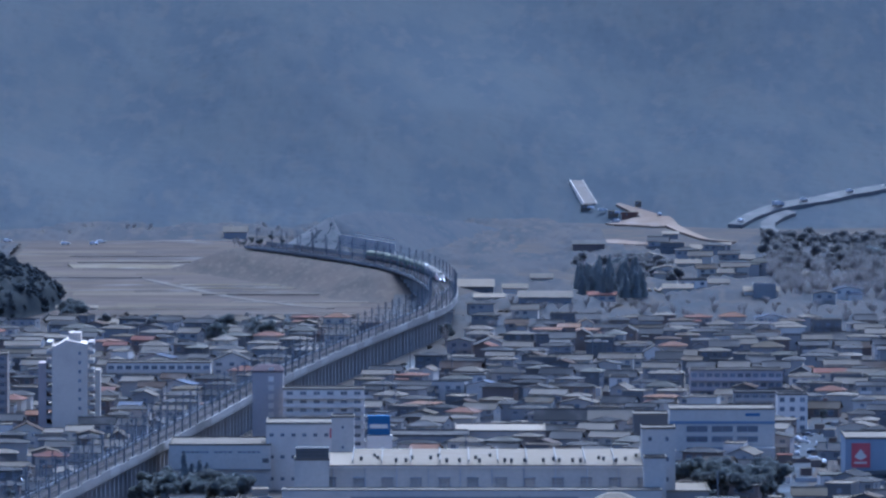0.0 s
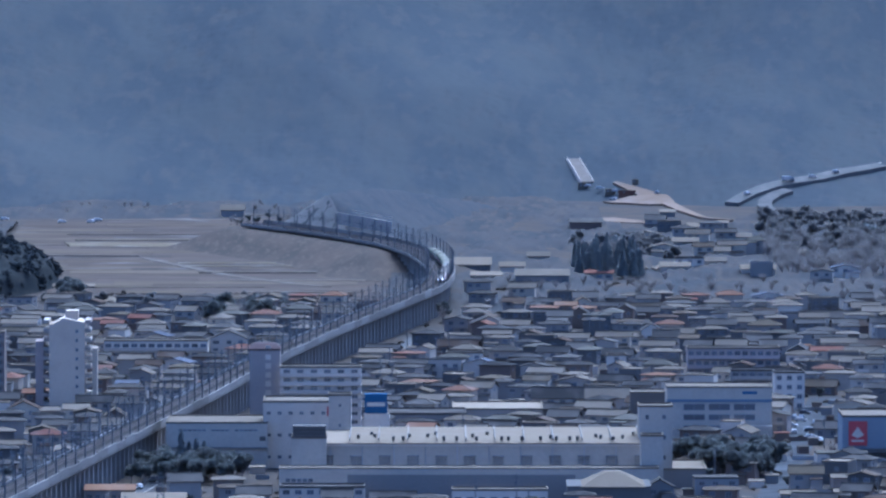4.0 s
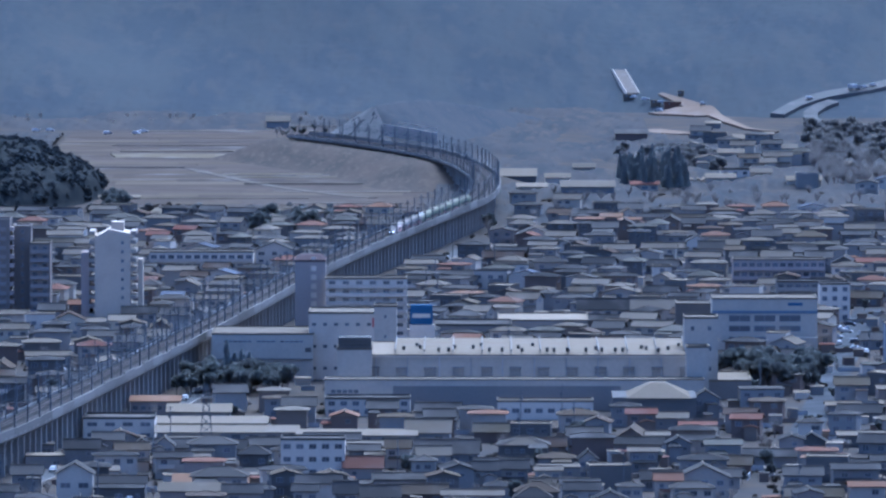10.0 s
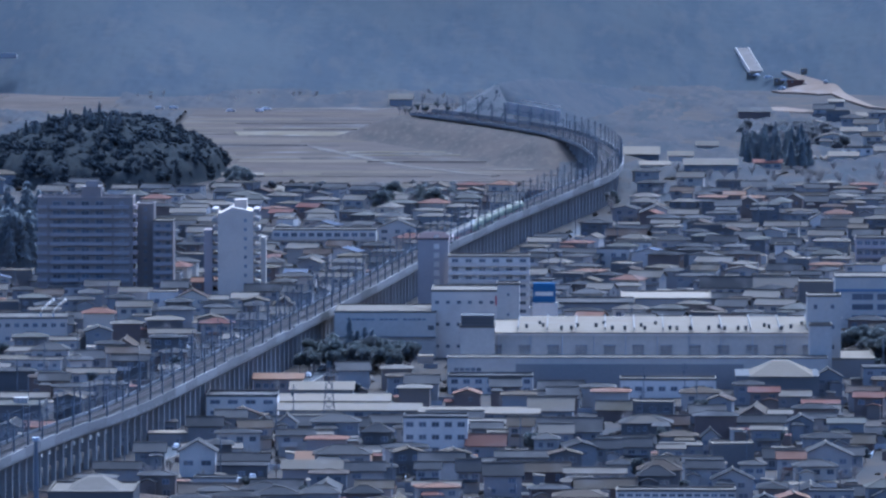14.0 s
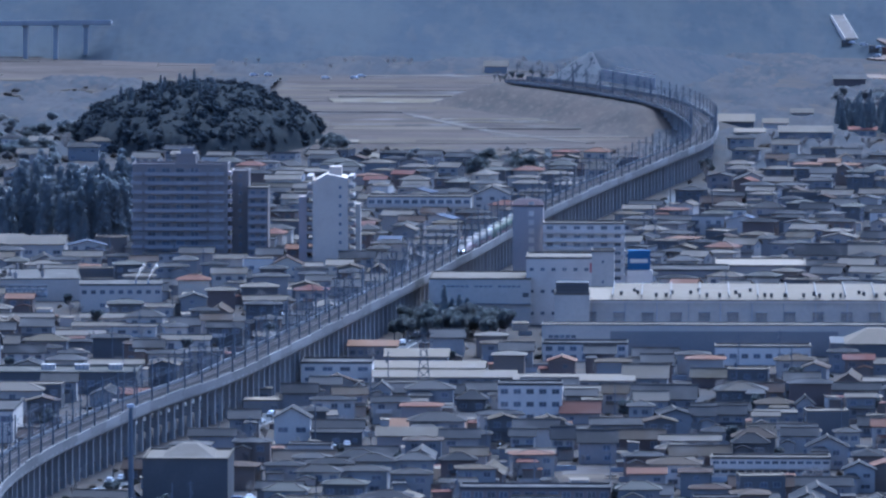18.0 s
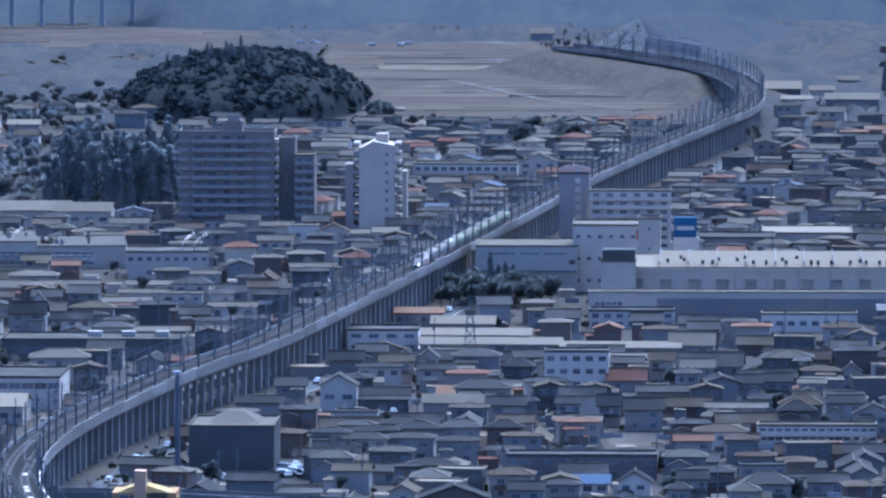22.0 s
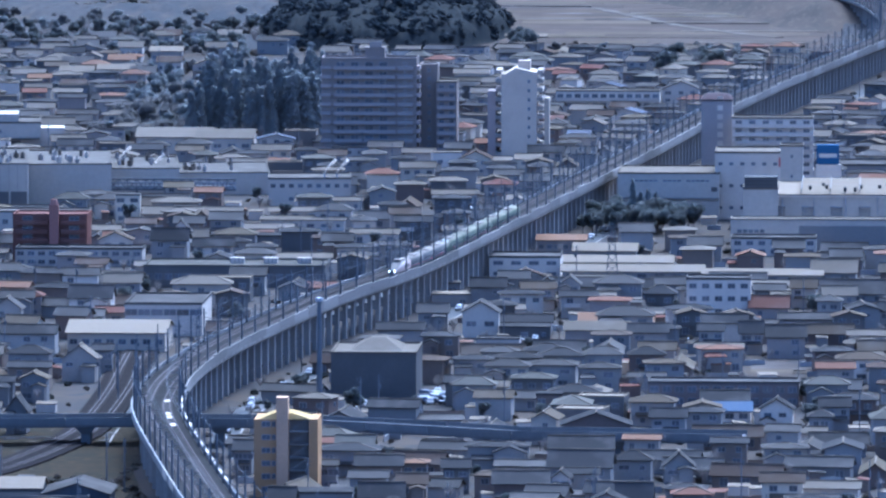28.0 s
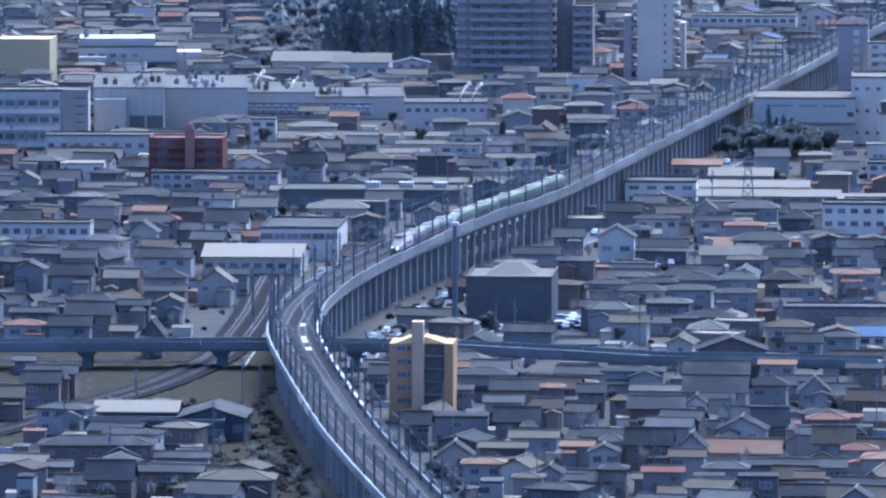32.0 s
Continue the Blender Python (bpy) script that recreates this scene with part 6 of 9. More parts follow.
placed_house("gab", -166.6, 1651.1, 10.5, 7.9, 3.1, 0.7, "grey", "green")
placed_house("gab", -164.3, 1606.9, 12.4, 9.0, 5.5, 0.7, "cream", "green")
placed_house("hip", -150.4, 1594.4, 13.9, 9.0, 5.5, 1.7, "white", "brown")
placed_house("gab", -183.0, 1606.7, 6.5, 6.0, 3.1, 1.4, "grey", "dark")
placed_house("box", -190.8, 1594.7, 3.2, 6.0, 5.5, 0.7, "cream", "white")
placed_house("gab", -175.0, 1598.4, 6.4, 6.0, 3.1, 0.7, "grey", "white")
placed_house("gab", -211.5, 1738.2, 5.9, 6.0, 5.5, 1.9, "beige", "brown")
placed_house("gab", -267.7, 2382.4, 20.5, 9.0, 3.1, 2.5, "white", "pale")
placed_house("box", -263.0, 2333.1, 12.2, 9.0, 5.5, 0.7, "white", "white")
placed_house("fro", -275.2, 2303.4, 9.0, 6.7, 3.1, 2.3, "grey", "pale")
placed_house("gab", -263.4, 2285.1, 9.7, 7.2, 5.5, 2.0, "grey", "grey")
placed_house("gab", -250.5, 2283.7, 15.0, 9.0, 3.1, 1.1, "grey", "grey")
placed_house("gab", -248.4, 2251.1, 14.8, 9.0, 3.1, 1.5, "brown", "brown")
placed_house("hip", -235.1, 2233.1, 13.2, 9.0, 5.5, 1.8, "grey", "grey")
placed_house("gab", -214.9, 2222.7, 9.3, 7.0, 5.5, 1.4, "white", "grey")
placed_house("gab", -205.5, 2154.9, 10.8, 8.1, 5.5, 2.8, "white", "grey")
placed_house("gab", -205.3, 2228.8, 8.6, 6.5, 3.1, 1.6, "white", "pale")
placed_house("gab", -199.3, 2139.9, 6.8, 6.0, 3.1, 1.1, "beige", "rust")
placed_house("gab", -205.4, 2128.1, 11.0, 8.3, 3.1, 1.3, "white", "pale")
placed_house("gab", -225.2, 2152.9, 9.8, 7.3, 5.5, 1.4, "grey", "grey")
placed_house("hip", -221.9, 2156.6, 6.9, 6.0, 5.5, 1.9, "beige", "rust")
placed_house("fro", -223.6, 2123.5, 6.8, 6.0, 5.5, 2.5, "beige", "grey")
placed_house("gab", -259.3, 2160.8, 9.1, 6.8, 5.5, 1.8, "grey", "dark")
placed_house("hip", -266.5, 2211.8, 7.1, 6.0, 5.5, 1.2, "grey", "grey")
placed_house("fro", -216.1, 2337.9, 9.1, 6.8, 5.5, 2.0, "white", "brown")
placed_house("gab", -248.0, 2321.7, 6.7, 6.0, 3.1, 0.8, "grey", "pale")
placed_house("hip", -210.7, 2472.7, 13.8, 9.0, 5.5, 1.6, "beige", "pale")
placed_house("gab", -204.7, 2461.1, 28.6, 9.0, 3.1, 1.7, "cream", "pale")
placed_house("box", -224.1, 2464.5, 7.2, 6.0, 8.2, 0.7, "cream", "grey")
placed_house("gab", -170.6, 2440.5, 24.2, 9.0, 3.1, 0.7, "white", "pale")
placed_house("gab", -162.3, 2514.3, 8.2, 6.1, 3.1, 0.7, "white", "pale")
placed_house("hip", -162.2, 2444.1, 10.4, 7.8, 5.5, 2.1, "white", "grey")
placed_house("gab", -200.9, 2339.3, 9.9, 7.4, 5.5, 2.8, "grey", "dark")
placed_house("hip", -184.1, 2356.4, 11.5, 8.7, 5.5, 1.8, "grey", "brown")
placed_house("gab", -195.9, 2379.3, 4.5, 6.0, 3.1, 2.1, "grey", "pale")
placed_house("fro", -200.3, 2369.0, 5.3, 6.0, 5.5, 3.0, "white", "grey")
placed_house("box", -175.6, 2380.9, 40.4, 9.0, 3.1, 0.7, "dark", "dark")
placed_house("gab", -201.6, 2201.1, 9.2, 6.9, 5.5, 1.9, "grey", "pale")
placed_house("hip", -180.3, 2194.4, 15.1, 9.0, 5.5, 2.2, "beige", "pale")
placed_house("gab", -218.2, 2347.5, 3.6, 6.0, 5.5, 1.3, "cream", "rust")
placed_house("box", -118.4, 2228.2, 8.3, 6.2, 3.1, 0.7, "grey", "pale")
placed_house("gab", -105.1, 2192.5, 8.9, 6.7, 5.5, 1.9, "grey", "dark")
placed_house("box", -114.7, 2194.1, 10.4, 7.8, 3.1, 0.7, "white", "white")
placed_house("gab", -115.5, 2117.8, 7.4, 6.0, 5.5, 1.8, "grey", "grey")
placed_house("box", -91.6, 2101.5, 12.7, 9.0, 3.1, 0.7, "dark", "dark")
placed_house("hip", -93.5, 2010.0, 8.3, 6.2, 5.5, 1.3, "grey", "grey")
placed_house("hip", -88.5, 1996.0, 10.3, 7.7, 5.5, 1.2, "dark", "grey")
placed_house("hip", -82.5, 2013.4, 10.3, 7.8, 5.5, 1.6, "white", "grey")
placed_house("hip", -78.7, 2002.1, 10.3, 7.7, 5.5, 1.6, "white", "grey")
placed_house("hip", -68.8, 2005.3, 9.0, 6.7, 5.5, 1.8, "white", "grey")
placed_house("hip", -58.4, 2005.6, 8.3, 6.2, 5.5, 1.8, "brown", "grey")
placed_house("hip", -108.4, 2004.6, 6.3, 6.0, 3.1, 1.9, "dark", "grey")
placed_house("hip", -99.0, 1991.3, 8.9, 6.7, 5.5, 1.0, "white", "dark")
placed_house("hip", -79.8, 1978.2, 11.5, 8.6, 5.5, 1.2, "white", "grey")
placed_house("hip", -68.3, 1971.7, 8.8, 6.6, 5.5, 1.2, "white", "grey")
placed_house("gab", -57.5, 1976.1, 8.2, 6.1, 3.1, 0.7, "white", "grey")
placed_house("hip", -72.1, 1913.9, 11.1, 8.3, 5.5, 1.6, "grey", "grey")
placed_house("hip", -53.5, 1892.7, 9.7, 7.2, 5.5, 1.7, "beige", "brown")
placed_house("box", -77.6, 1908.5, 5.9, 6.0, 5.5, 0.7, "white", "grey")
placed_house("fro", -64.7, 1842.8, 14.9, 9.0, 5.5, 2.6, "white", "grey")
placed_house("gab", -49.2, 1861.5, 7.6, 6.0, 5.5, 1.5, "grey", "grey")
placed_house("gab", -101.1, 1875.5, 10.2, 7.6, 3.1, 0.7, "white", "white")
placed_house("hip", -66.7, 2108.8, 13.7, 9.0, 5.5, 2.2, "beige", "pale")
placed_house("gab", -59.8, 2065.8, 9.3, 6.9, 5.5, 1.7, "beige", "grey")
placed_house("fro", -90.0, 2201.7, 4.5, 6.0, 5.5, 1.5, "white", "grey")
placed_house("fro", -84.0, 2202.0, 4.8, 6.0, 5.5, 1.9, "white", "grey")
placed_house("hip", -71.5, 2202.4, 12.2, 9.0, 5.5, 2.1, "grey", "grey")
placed_house("hip", -60.4, 2199.7, 7.7, 6.0, 3.1, 2.3, "dark", "dark")
placed_house("gab", -99.5, 2218.7, 7.8, 6.0, 5.5, 1.6, "white", "grey")
placed_house("gab", -31.9, 2213.9, 7.8, 6.0, 3.1, 1.2, "dark", "pale")
placed_house("hip", -25.4, 2197.0, 11.4, 8.5, 3.1, 0.7, "white", "pale")
placed_house("gab", -31.5, 2163.7, 9.7, 7.3, 3.1, 2.5, "beige", "rust")
placed_house("gab", -22.8, 2194.9, 6.2, 6.0, 5.5, 1.9, "beige", "brown")
placed_house("gab", -13.5, 2173.1, 8.3, 6.3, 5.5, 1.9, "white", "pale")
placed_house("hip", -15.9, 2153.2, 6.1, 6.0, 5.5, 1.4, "white", "grey")
placed_house("hip", 9.9, 2200.1, 12.9, 9.0, 5.5, 2.1, "dark", "pale")
placed_house("gab", -0.1, 2128.9, 6.0, 6.0, 5.5, 1.8, "white", "dark")
placed_house("gab", 7.4, 2133.7, 6.7, 6.0, 5.5, 1.7, "white", "dark")
placed_house("gab", 15.8, 2127.3, 6.4, 6.0, 5.5, 0.7, "beige", "pale")
placed_house("gab", -34.4, 2066.4, 5.4, 6.0, 5.5, 2.4, "white", "grey")
placed_house("gab", -25.8, 2056.0, 9.2, 6.9, 5.5, 2.4, "beige", "grey")
placed_house("gab", -44.4, 2070.7, 5.8, 6.0, 5.5, 1.3, "white", "grey")
placed_house("gab", -41.9, 2050.3, 11.2, 8.4, 3.1, 0.7, "white", "pale")
placed_house("hip", -6.3, 2061.0, 9.9, 7.4, 3.1, 1.5, "beige", "pale")
placed_house("hip", -6.7, 1996.5, 12.2, 9.0, 5.5, 1.6, "white", "brown")
placed_house("gab", -13.1, 1975.6, 8.5, 6.4, 5.5, 1.1, "beige", "rust")
placed_house("gab", -2.7, 2000.5, 9.6, 7.2, 3.1, 1.3, "dark", "dark")
placed_house("hip", 11.6, 2051.6, 8.5, 6.4, 5.5, 2.4, "dark", "dark")
placed_house("gab", -13.7, 1950.0, 13.2, 9.0, 3.1, 1.7, "grey", "grey")
placed_house("hip", 1.6, 1937.6, 8.6, 6.5, 5.5, 1.0, "grey", "grey")
placed_house("hip", 4.0, 1874.6, 10.8, 8.1, 5.5, 2.7, "white", "pale")
placed_house("gab", -38.0, 1923.4, 10.5, 7.9, 3.1, 1.7, "grey", "pale")
placed_house("fro", -25.5, 1880.6, 7.1, 6.0, 5.5, 2.1, "white", "grey")
placed_house("gab", -12.7, 1887.1, 6.5, 6.0, 5.5, 1.5, "grey", "dark")
placed_house("hip", -15.6, 1862.1, 5.1, 6.0, 5.5, 1.5, "grey", "dark")
placed_house("gab", -15.4, 2270.3, 11.8, 8.9, 3.1, 3.0, "grey", "white")
placed_house("hip", 25.1, 2296.6, 10.4, 7.8, 5.5, 1.6, "beige", "brown")
placed_house("hip", 9.8, 2200.2, 9.2, 6.9, 5.5, 2.1, "dark", "pale")
placed_house("gab", -10.0, 2178.2, 16.4, 9.0, 5.5, 3.0, "grey", "grey")
placed_house("box", 18.4, 2133.8, 11.0, 8.3, 5.5, 0.7, "white", "pale")
placed_house("hip", 12.6, 2066.7, 10.0, 7.5, 5.5, 2.4, "dark", "brown")
placed_house("hip", 3.4, 2108.2, 6.7, 6.0, 3.1, 1.5, "grey", "grey")
placed_house("gab", 23.8, 2074.2, 8.6, 6.5, 5.5, 1.5, "white", "grey")
placed_house("fro", 30.2, 2044.1, 9.8, 7.4, 5.5, 2.3, "white", "dark")
placed_house("gab", 40.9, 2182.9, 7.4, 6.0, 5.5, 0.7, "grey", "pale")
placed_house("hip", 35.7, 2081.7, 5.9, 6.0, 5.5, 1.1, "beige", "grey")
placed_house("fro", 26.2, 2161.4, 4.7, 6.0, 5.5, 1.9, "beige", "grey")
placed_house("hip", 18.2, 2161.5, 9.0, 6.8, 5.5, 1.5, "grey", "brown")
placed_house("gab", 29.6, 2147.5, 6.1, 6.0, 3.1, 0.7, "dark", "rust")
placed_house("fro", 36.9, 1986.5, 7.3, 6.0, 5.5, 1.6, "white", "grey")
placed_house("gab", 100.1, 2358.9, 9.2, 6.9, 3.1, 0.7, "grey", "white")
placed_house("fro", 61.3, 2354.1, 7.6, 6.0, 5.5, 2.1, "grey", "grey")
placed_house("box", 78.0, 2383.4, 12.4, 9.0, 5.5, 0.7, "grey", "grey")
placed_house("gab", 50.6, 2316.5, 9.7, 7.3, 3.1, 1.2, "grey", "pale")
placed_house("gab", 57.8, 2292.3, 9.6, 7.2, 3.1, 0.7, "beige", "rust")
placed_house("gab", 57.8, 2274.1, 8.0, 6.0, 3.1, 0.9, "grey", "pale")
placed_house("gab", 47.1, 2259.9, 8.0, 6.0, 3.1, 0.7, "grey", "pale")
placed_house("fro", 50.4, 2207.3, 6.3, 6.0, 5.5, 1.5, "grey", "grey")
placed_house("gab", 62.2, 2203.6, 9.2, 6.9, 5.5, 1.0, "grey", "green")
placed_house("gab", 41.6, 2206.1, 7.7, 6.0, 3.1, 1.0, "white", "grey")
placed_house("hip", 55.8, 2156.7, 11.9, 8.9, 5.5, 1.4, "grey", "dark")
placed_house("fro", 54.5, 2108.4, 13.0, 9.0, 5.5, 3.0, "beige", "pale")
placed_house("gab", 45.6, 2100.8, 6.6, 6.0, 5.5, 1.5, "cream", "rust")
placed_house("hip", 87.6, 2271.9, 6.5, 6.0, 5.5, 1.2, "white", "grey")
placed_house("fro", 86.9, 2242.8, 7.2, 6.0, 3.1, 1.9, "dark", "dark")
placed_house("gab", 105.2, 2259.8, 21.3, 9.0, 3.1, 0.7, "dark", "pale")
placed_house("gab", 111.7, 2281.8, 8.1, 6.0, 5.5, 0.9, "beige", "pale")
placed_house("gab", 118.1, 2415.9, 11.5, 8.6, 3.1, 0.7, "beige", "pale")
placed_house("gab", 116.0, 2364.0, 10.4, 7.8, 3.1, 0.7, "dark", "white")
placed_house("gab", 104.4, 2402.6, 9.3, 7.0, 5.5, 1.8, "beige", "brown")
placed_house("box", 119.4, 2504.7, 15.3, 9.0, 3.1, 0.7, "white", "green")
placed_house("gab", 79.8, 2115.5, 9.5, 7.1, 5.5, 1.7, "grey", "grey")
placed_house("gab", 93.6, 2130.9, 11.7, 8.8, 5.5, 1.0, "grey", "grey")
placed_house("gab", 104.6, 2154.9, 11.6, 8.7, 5.5, 1.0, "grey", "grey")
placed_house("gab", 94.3, 2083.6, 8.7, 6.5, 5.5, 1.0, "beige", "rust")
placed_house("fro", 17.6, 3100.4, 11.7, 8.8, 5.5, 2.4, "white", "grey")
placed_house("gab", 42.6, 2849.6, 11.3, 8.5, 3.1, 0.8, "cream", "white")
placed_house("hip", 22.6, 2939.8, 11.1, 8.3, 5.5, 2.1, "beige", "grey")
placed_house("fro", 76.7, 3059.4, 7.5, 6.0, 5.5, 2.2, "white", "grey")
placed_house("gab", 65.9, 3058.6, 14.6, 9.0, 3.1, 1.5, "cream", "pale")
placed_house("gab", 136.0, 2942.9, 12.7, 9.0, 5.5, 1.2, "cream", "rust")
placed_house("hip", 135.5, 2732.4, 8.0, 6.0, 5.5, 1.6, "beige", "grey")
placed_house("gab", 37.8, 2709.4, 16.1, 9.0, 5.5, 3.0, "white", "dark")
placed_house("gab", 53.2, 2709.1, 14.3, 9.0, 5.5, 2.9, "white", "pale")
placed_house("gab", 147.3, 3174.3, 23.3, 9.0, 3.1, 2.2, "grey", "grey")
placed_house("hip", 118.8, 3084.7, 11.3, 8.5, 5.5, 2.2, "beige", "brown")
placed_house("gab", 81.0, 3020.2, 9.0, 6.7, 5.5, 2.2, "white", "grey")
placed_house("gab", 103.1, 3092.0, 10.3, 7.7, 5.5, 1.8, "grey", "grey")
placed_house("gab", -22.4, 2933.7, 10.7, 8.0, 5.5, 1.1, "white", "pale")
placed_house("gab", -85.6, 3111.2, 14.5, 9.0, 3.1, 0.9, "white", "pale")
placed_house("fro", -75.3, 3010.7, 13.0, 9.0, 5.5, 2.7, "white", "grey")
placed_house("fro", -131.5, 2660.6, 9.6, 7.2, 5.5, 2.2, "cream", "brown")
placed_house("gab", -120.0, 2717.4, 7.6, 6.0, 5.5, 1.6, "cream", "rust")
placed_house("gab", -126.9, 2684.3, 10.6, 7.9, 3.1, 0.9, "cream", "pale")
placed_house("gab", -154.7, 3096.6, 12.4, 9.0, 5.5, 1.3, "white", "pale")


def visible_strip(y):
    """The stretch of the town that is built up at that distance."""
    k = 196.0 / y * 14959.61 - 410
    left = -1090
    right = 1640 if k < 960 else 1640 - (k - 960) * 2.45
    return y * (left - 784) / 14959.61, y * (right - 784) / 14959.61


rnd = random.Random(77)
far_houses = Crowd()
spots = []
y = 1576.82
while y < 3298.02:
    xa, xb = visible_strip(y)
    x = xa + rnd.uniform(0, 8)
    while x < xb:
        px = 784 + x / y * 14959.61
        py = 196.0 / y * 14959.61 - 410
        step = rnd.uniform(11.5, 15.5)
        yy = y + rnd.uniform(-6, 6) + 9 * math.sin(x / 47 + y / 120)
        rail_yard = px < -560 and py > 1118 and py < 1232
        open_lot = -600 < px < -470 and 1060 < py < 1330
        grove = (-560 < px < -215 and 480 < py < 640)
        if not near_line(x, yy, 21) and free(x, yy, 4.5) and not rail_yard and not open_lot and not grove and rnd.random() < (0.58 if py > 755 else 0.86):
            spots.append((x, yy))
        x += step
    y += 15.5 + (y - 1500) * 0.006
for i, (x, y) in enumerate(sorted(spots, key=lambda q: q[1])):
    # near houses drawn from darker models, as haze would pale the far ones
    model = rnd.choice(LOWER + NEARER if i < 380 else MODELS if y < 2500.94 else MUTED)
    turn = rnd.choice((0, 0, 0, 90, 180, -90)) + 10 * math.sin(x / 90 + y / 260) + rnd.uniform(-5, 5) - 6
    if abs(math.sin(radians(turn))) > 0.7 and rnd.random() < 0.4:
        turn += 90
    m = pose(x, y, 0, 0, 0, turn)
    if i < 110:
        raise_house(model, m, True)
    else:
        for name, me, at in model[0]:
            far_houses.add(me, m @ at)
    claim(x - 4, x + 4, y - 4, y + 4)
far_houses.done("far_houses", "crowded far houses with grey, brown and pale roofs", "houses")

# single far houses among the trees at the foot of the hill
rnd = random.Random(31)


def far_house(x, y, k):
    raise_house(MODELS[k % len(MODELS)], pose(x, y, 0, 0, 0, rnd.uniform(-8, 8)), False)
    claim(x - 5, x + 5, y - 5, y + 5)


far_house(91.64, 3744.93, 3)
far_house(98.81, 3879.00, 8)
far_house(104.33, 3843.13, 13)
far_house(109.31, 3793.09, 18)
far_house(114.17, 3744.31, 23)
far_house(123.59, 3842.56, 28)
far_house(127.34, 3763.19, 33)
far_house(125.96, 3650.29, 38)
far_house(138.15, 3682.09, 43)
far_house(113.33, 3637.06, 48)
far_house(166.43, 3474.62, 53)
far_house(155.66, 3442.28, 58)
far_house(96.31, 3637.55, 63)
far_house(150.36, 3649.37, 68)
far_house(178.29, 3620.90, 73)
far_house(14.85, 3366.38, 78)
far_house(32.48, 3327.91, 83)
far_house(16.72, 3290.55, 88)
for k, (x, y, w, roof) in enumerate(((-171.6, 3385.4, 11.0, "rust"), (-291.4, 3335.0, 13.0, "pale"), (-303.0, 3300.0, 14.0, "grey"), (-263.0, 3343.8, 9.0, "pale"), (-276.0, 3360.0, 9.0, "dark"), (-255.8, 3145.0, 10.5, "white"),
                                      (-259.5, 3257.7, 11.5, "pale"), (-243.0, 3300.0, 12.0, "grey"), (-219.9, 3372.6, 11.0, "white"), (-253.2, 3505.4, 9.0, "pale"), (-240.0, 3340.0, 10.0, "brown"), (-310.0, 3240.0, 14.0, "grey"))):
    placed_house(("gab", "hip", "fro")[k % 3], x, y, w, 8.0, 5.5, 1.8, ("white", "cream", "old", "grey")[k % 4], roof)
for x, y, w in ((108.0, 4010.0, 7.0), (128.4, 3905.0, 9.0), (184.0, 3880.0, 12.0)):
    gable_hall("shed", "long low shed with a bright pale metal roof", "shed", x, y, w, 6, 2.4, 0.9, WALLS["grey"], ROOFS["white"])
gable_hall("barn", "grey barn with a pale roof beside the fields", "barn", -98.45, 4001.17, 10.70, 12, 3.75, 2.2, WALLS["grey"], ROOFS["pale"])
gable_hall("shed", "open shed with a bright white roof beside the line", "shed", 13.50, 3512.02, 14.79, 16, 4.46, 2.6, WALLS["dark"], ROOFS["white"], bays=3)
gable_hall("greenhouse", "row of low white greenhouses", "greenhouse", 18.98, 3462.07, 12.03, 10, 2.78, 1.2, WALLS["white"], ROOFS["white"])
for hx, hy, hw, wall, roof in ((98, 3520, 12, "white", "white"), (116, 3560, 9, "beige", "pale"), (132, 3500, 14, "white", "white"), (120, 3640, 10, "white", "pale"), (108, 3720, 11, "beige", "white"), (134, 3760, 9, "white", "pale"),
                               (118, 3850, 10, "white", "white"), (152, 3620, 9, "beige", "white"), (30, 3520, 10, "white", "white"), (42, 3600, 9, "beige", "pale")):
    gable_hall("farmhouse", "low country house with a " + ROOFNAMES[roof] + " roof in the thickets", "farmhouse", hx, hy, hw, 8, 3.4, 1.5, WALLS[wall], ROOFS[roof])
gable_hall("workshop", "long low pale building by the trees", "workshop", 41.40, 3421.34, 21.50, 20, 5.03, 2.0, WALLS["grey"], ROOFS["pale"], bays=6)
gable_hall("workshop", "low building with a pinkish roof", "workshop", 65.57, 3477.99, 11.16, 12, 2.79, 1.0, WALLS["cream"], ROOFS["rust"], bays=3)
gable_hall("workshop", "dark farm building with a grey roof", "workshop", 66.92, 3879.68, 14.53, 16, 3.89, 1.5, WALLS["brown"], ROOFS["grey"])
block("house", "plain white block of a farm building", "house", 104.76, 3544.58, 12.33, 10, 5.22, WHITE, WHITE, 2, 3)
block("pump_house", "pale concrete pump house", "pump house", 133.15, 3492.71, 9.35, 10, 6.07, CONCRETE, CONCRETE)
for i in range(6):
    gable_hall("greenhouse", "long plastic greenhouse glinting white", "greenhouse", 86.33 + i * 2.6, 3529.01 + i * 2, 2.2, 14, 1.4, 0.9, WALLS["white"], ROOFS["white"], along_x=False)

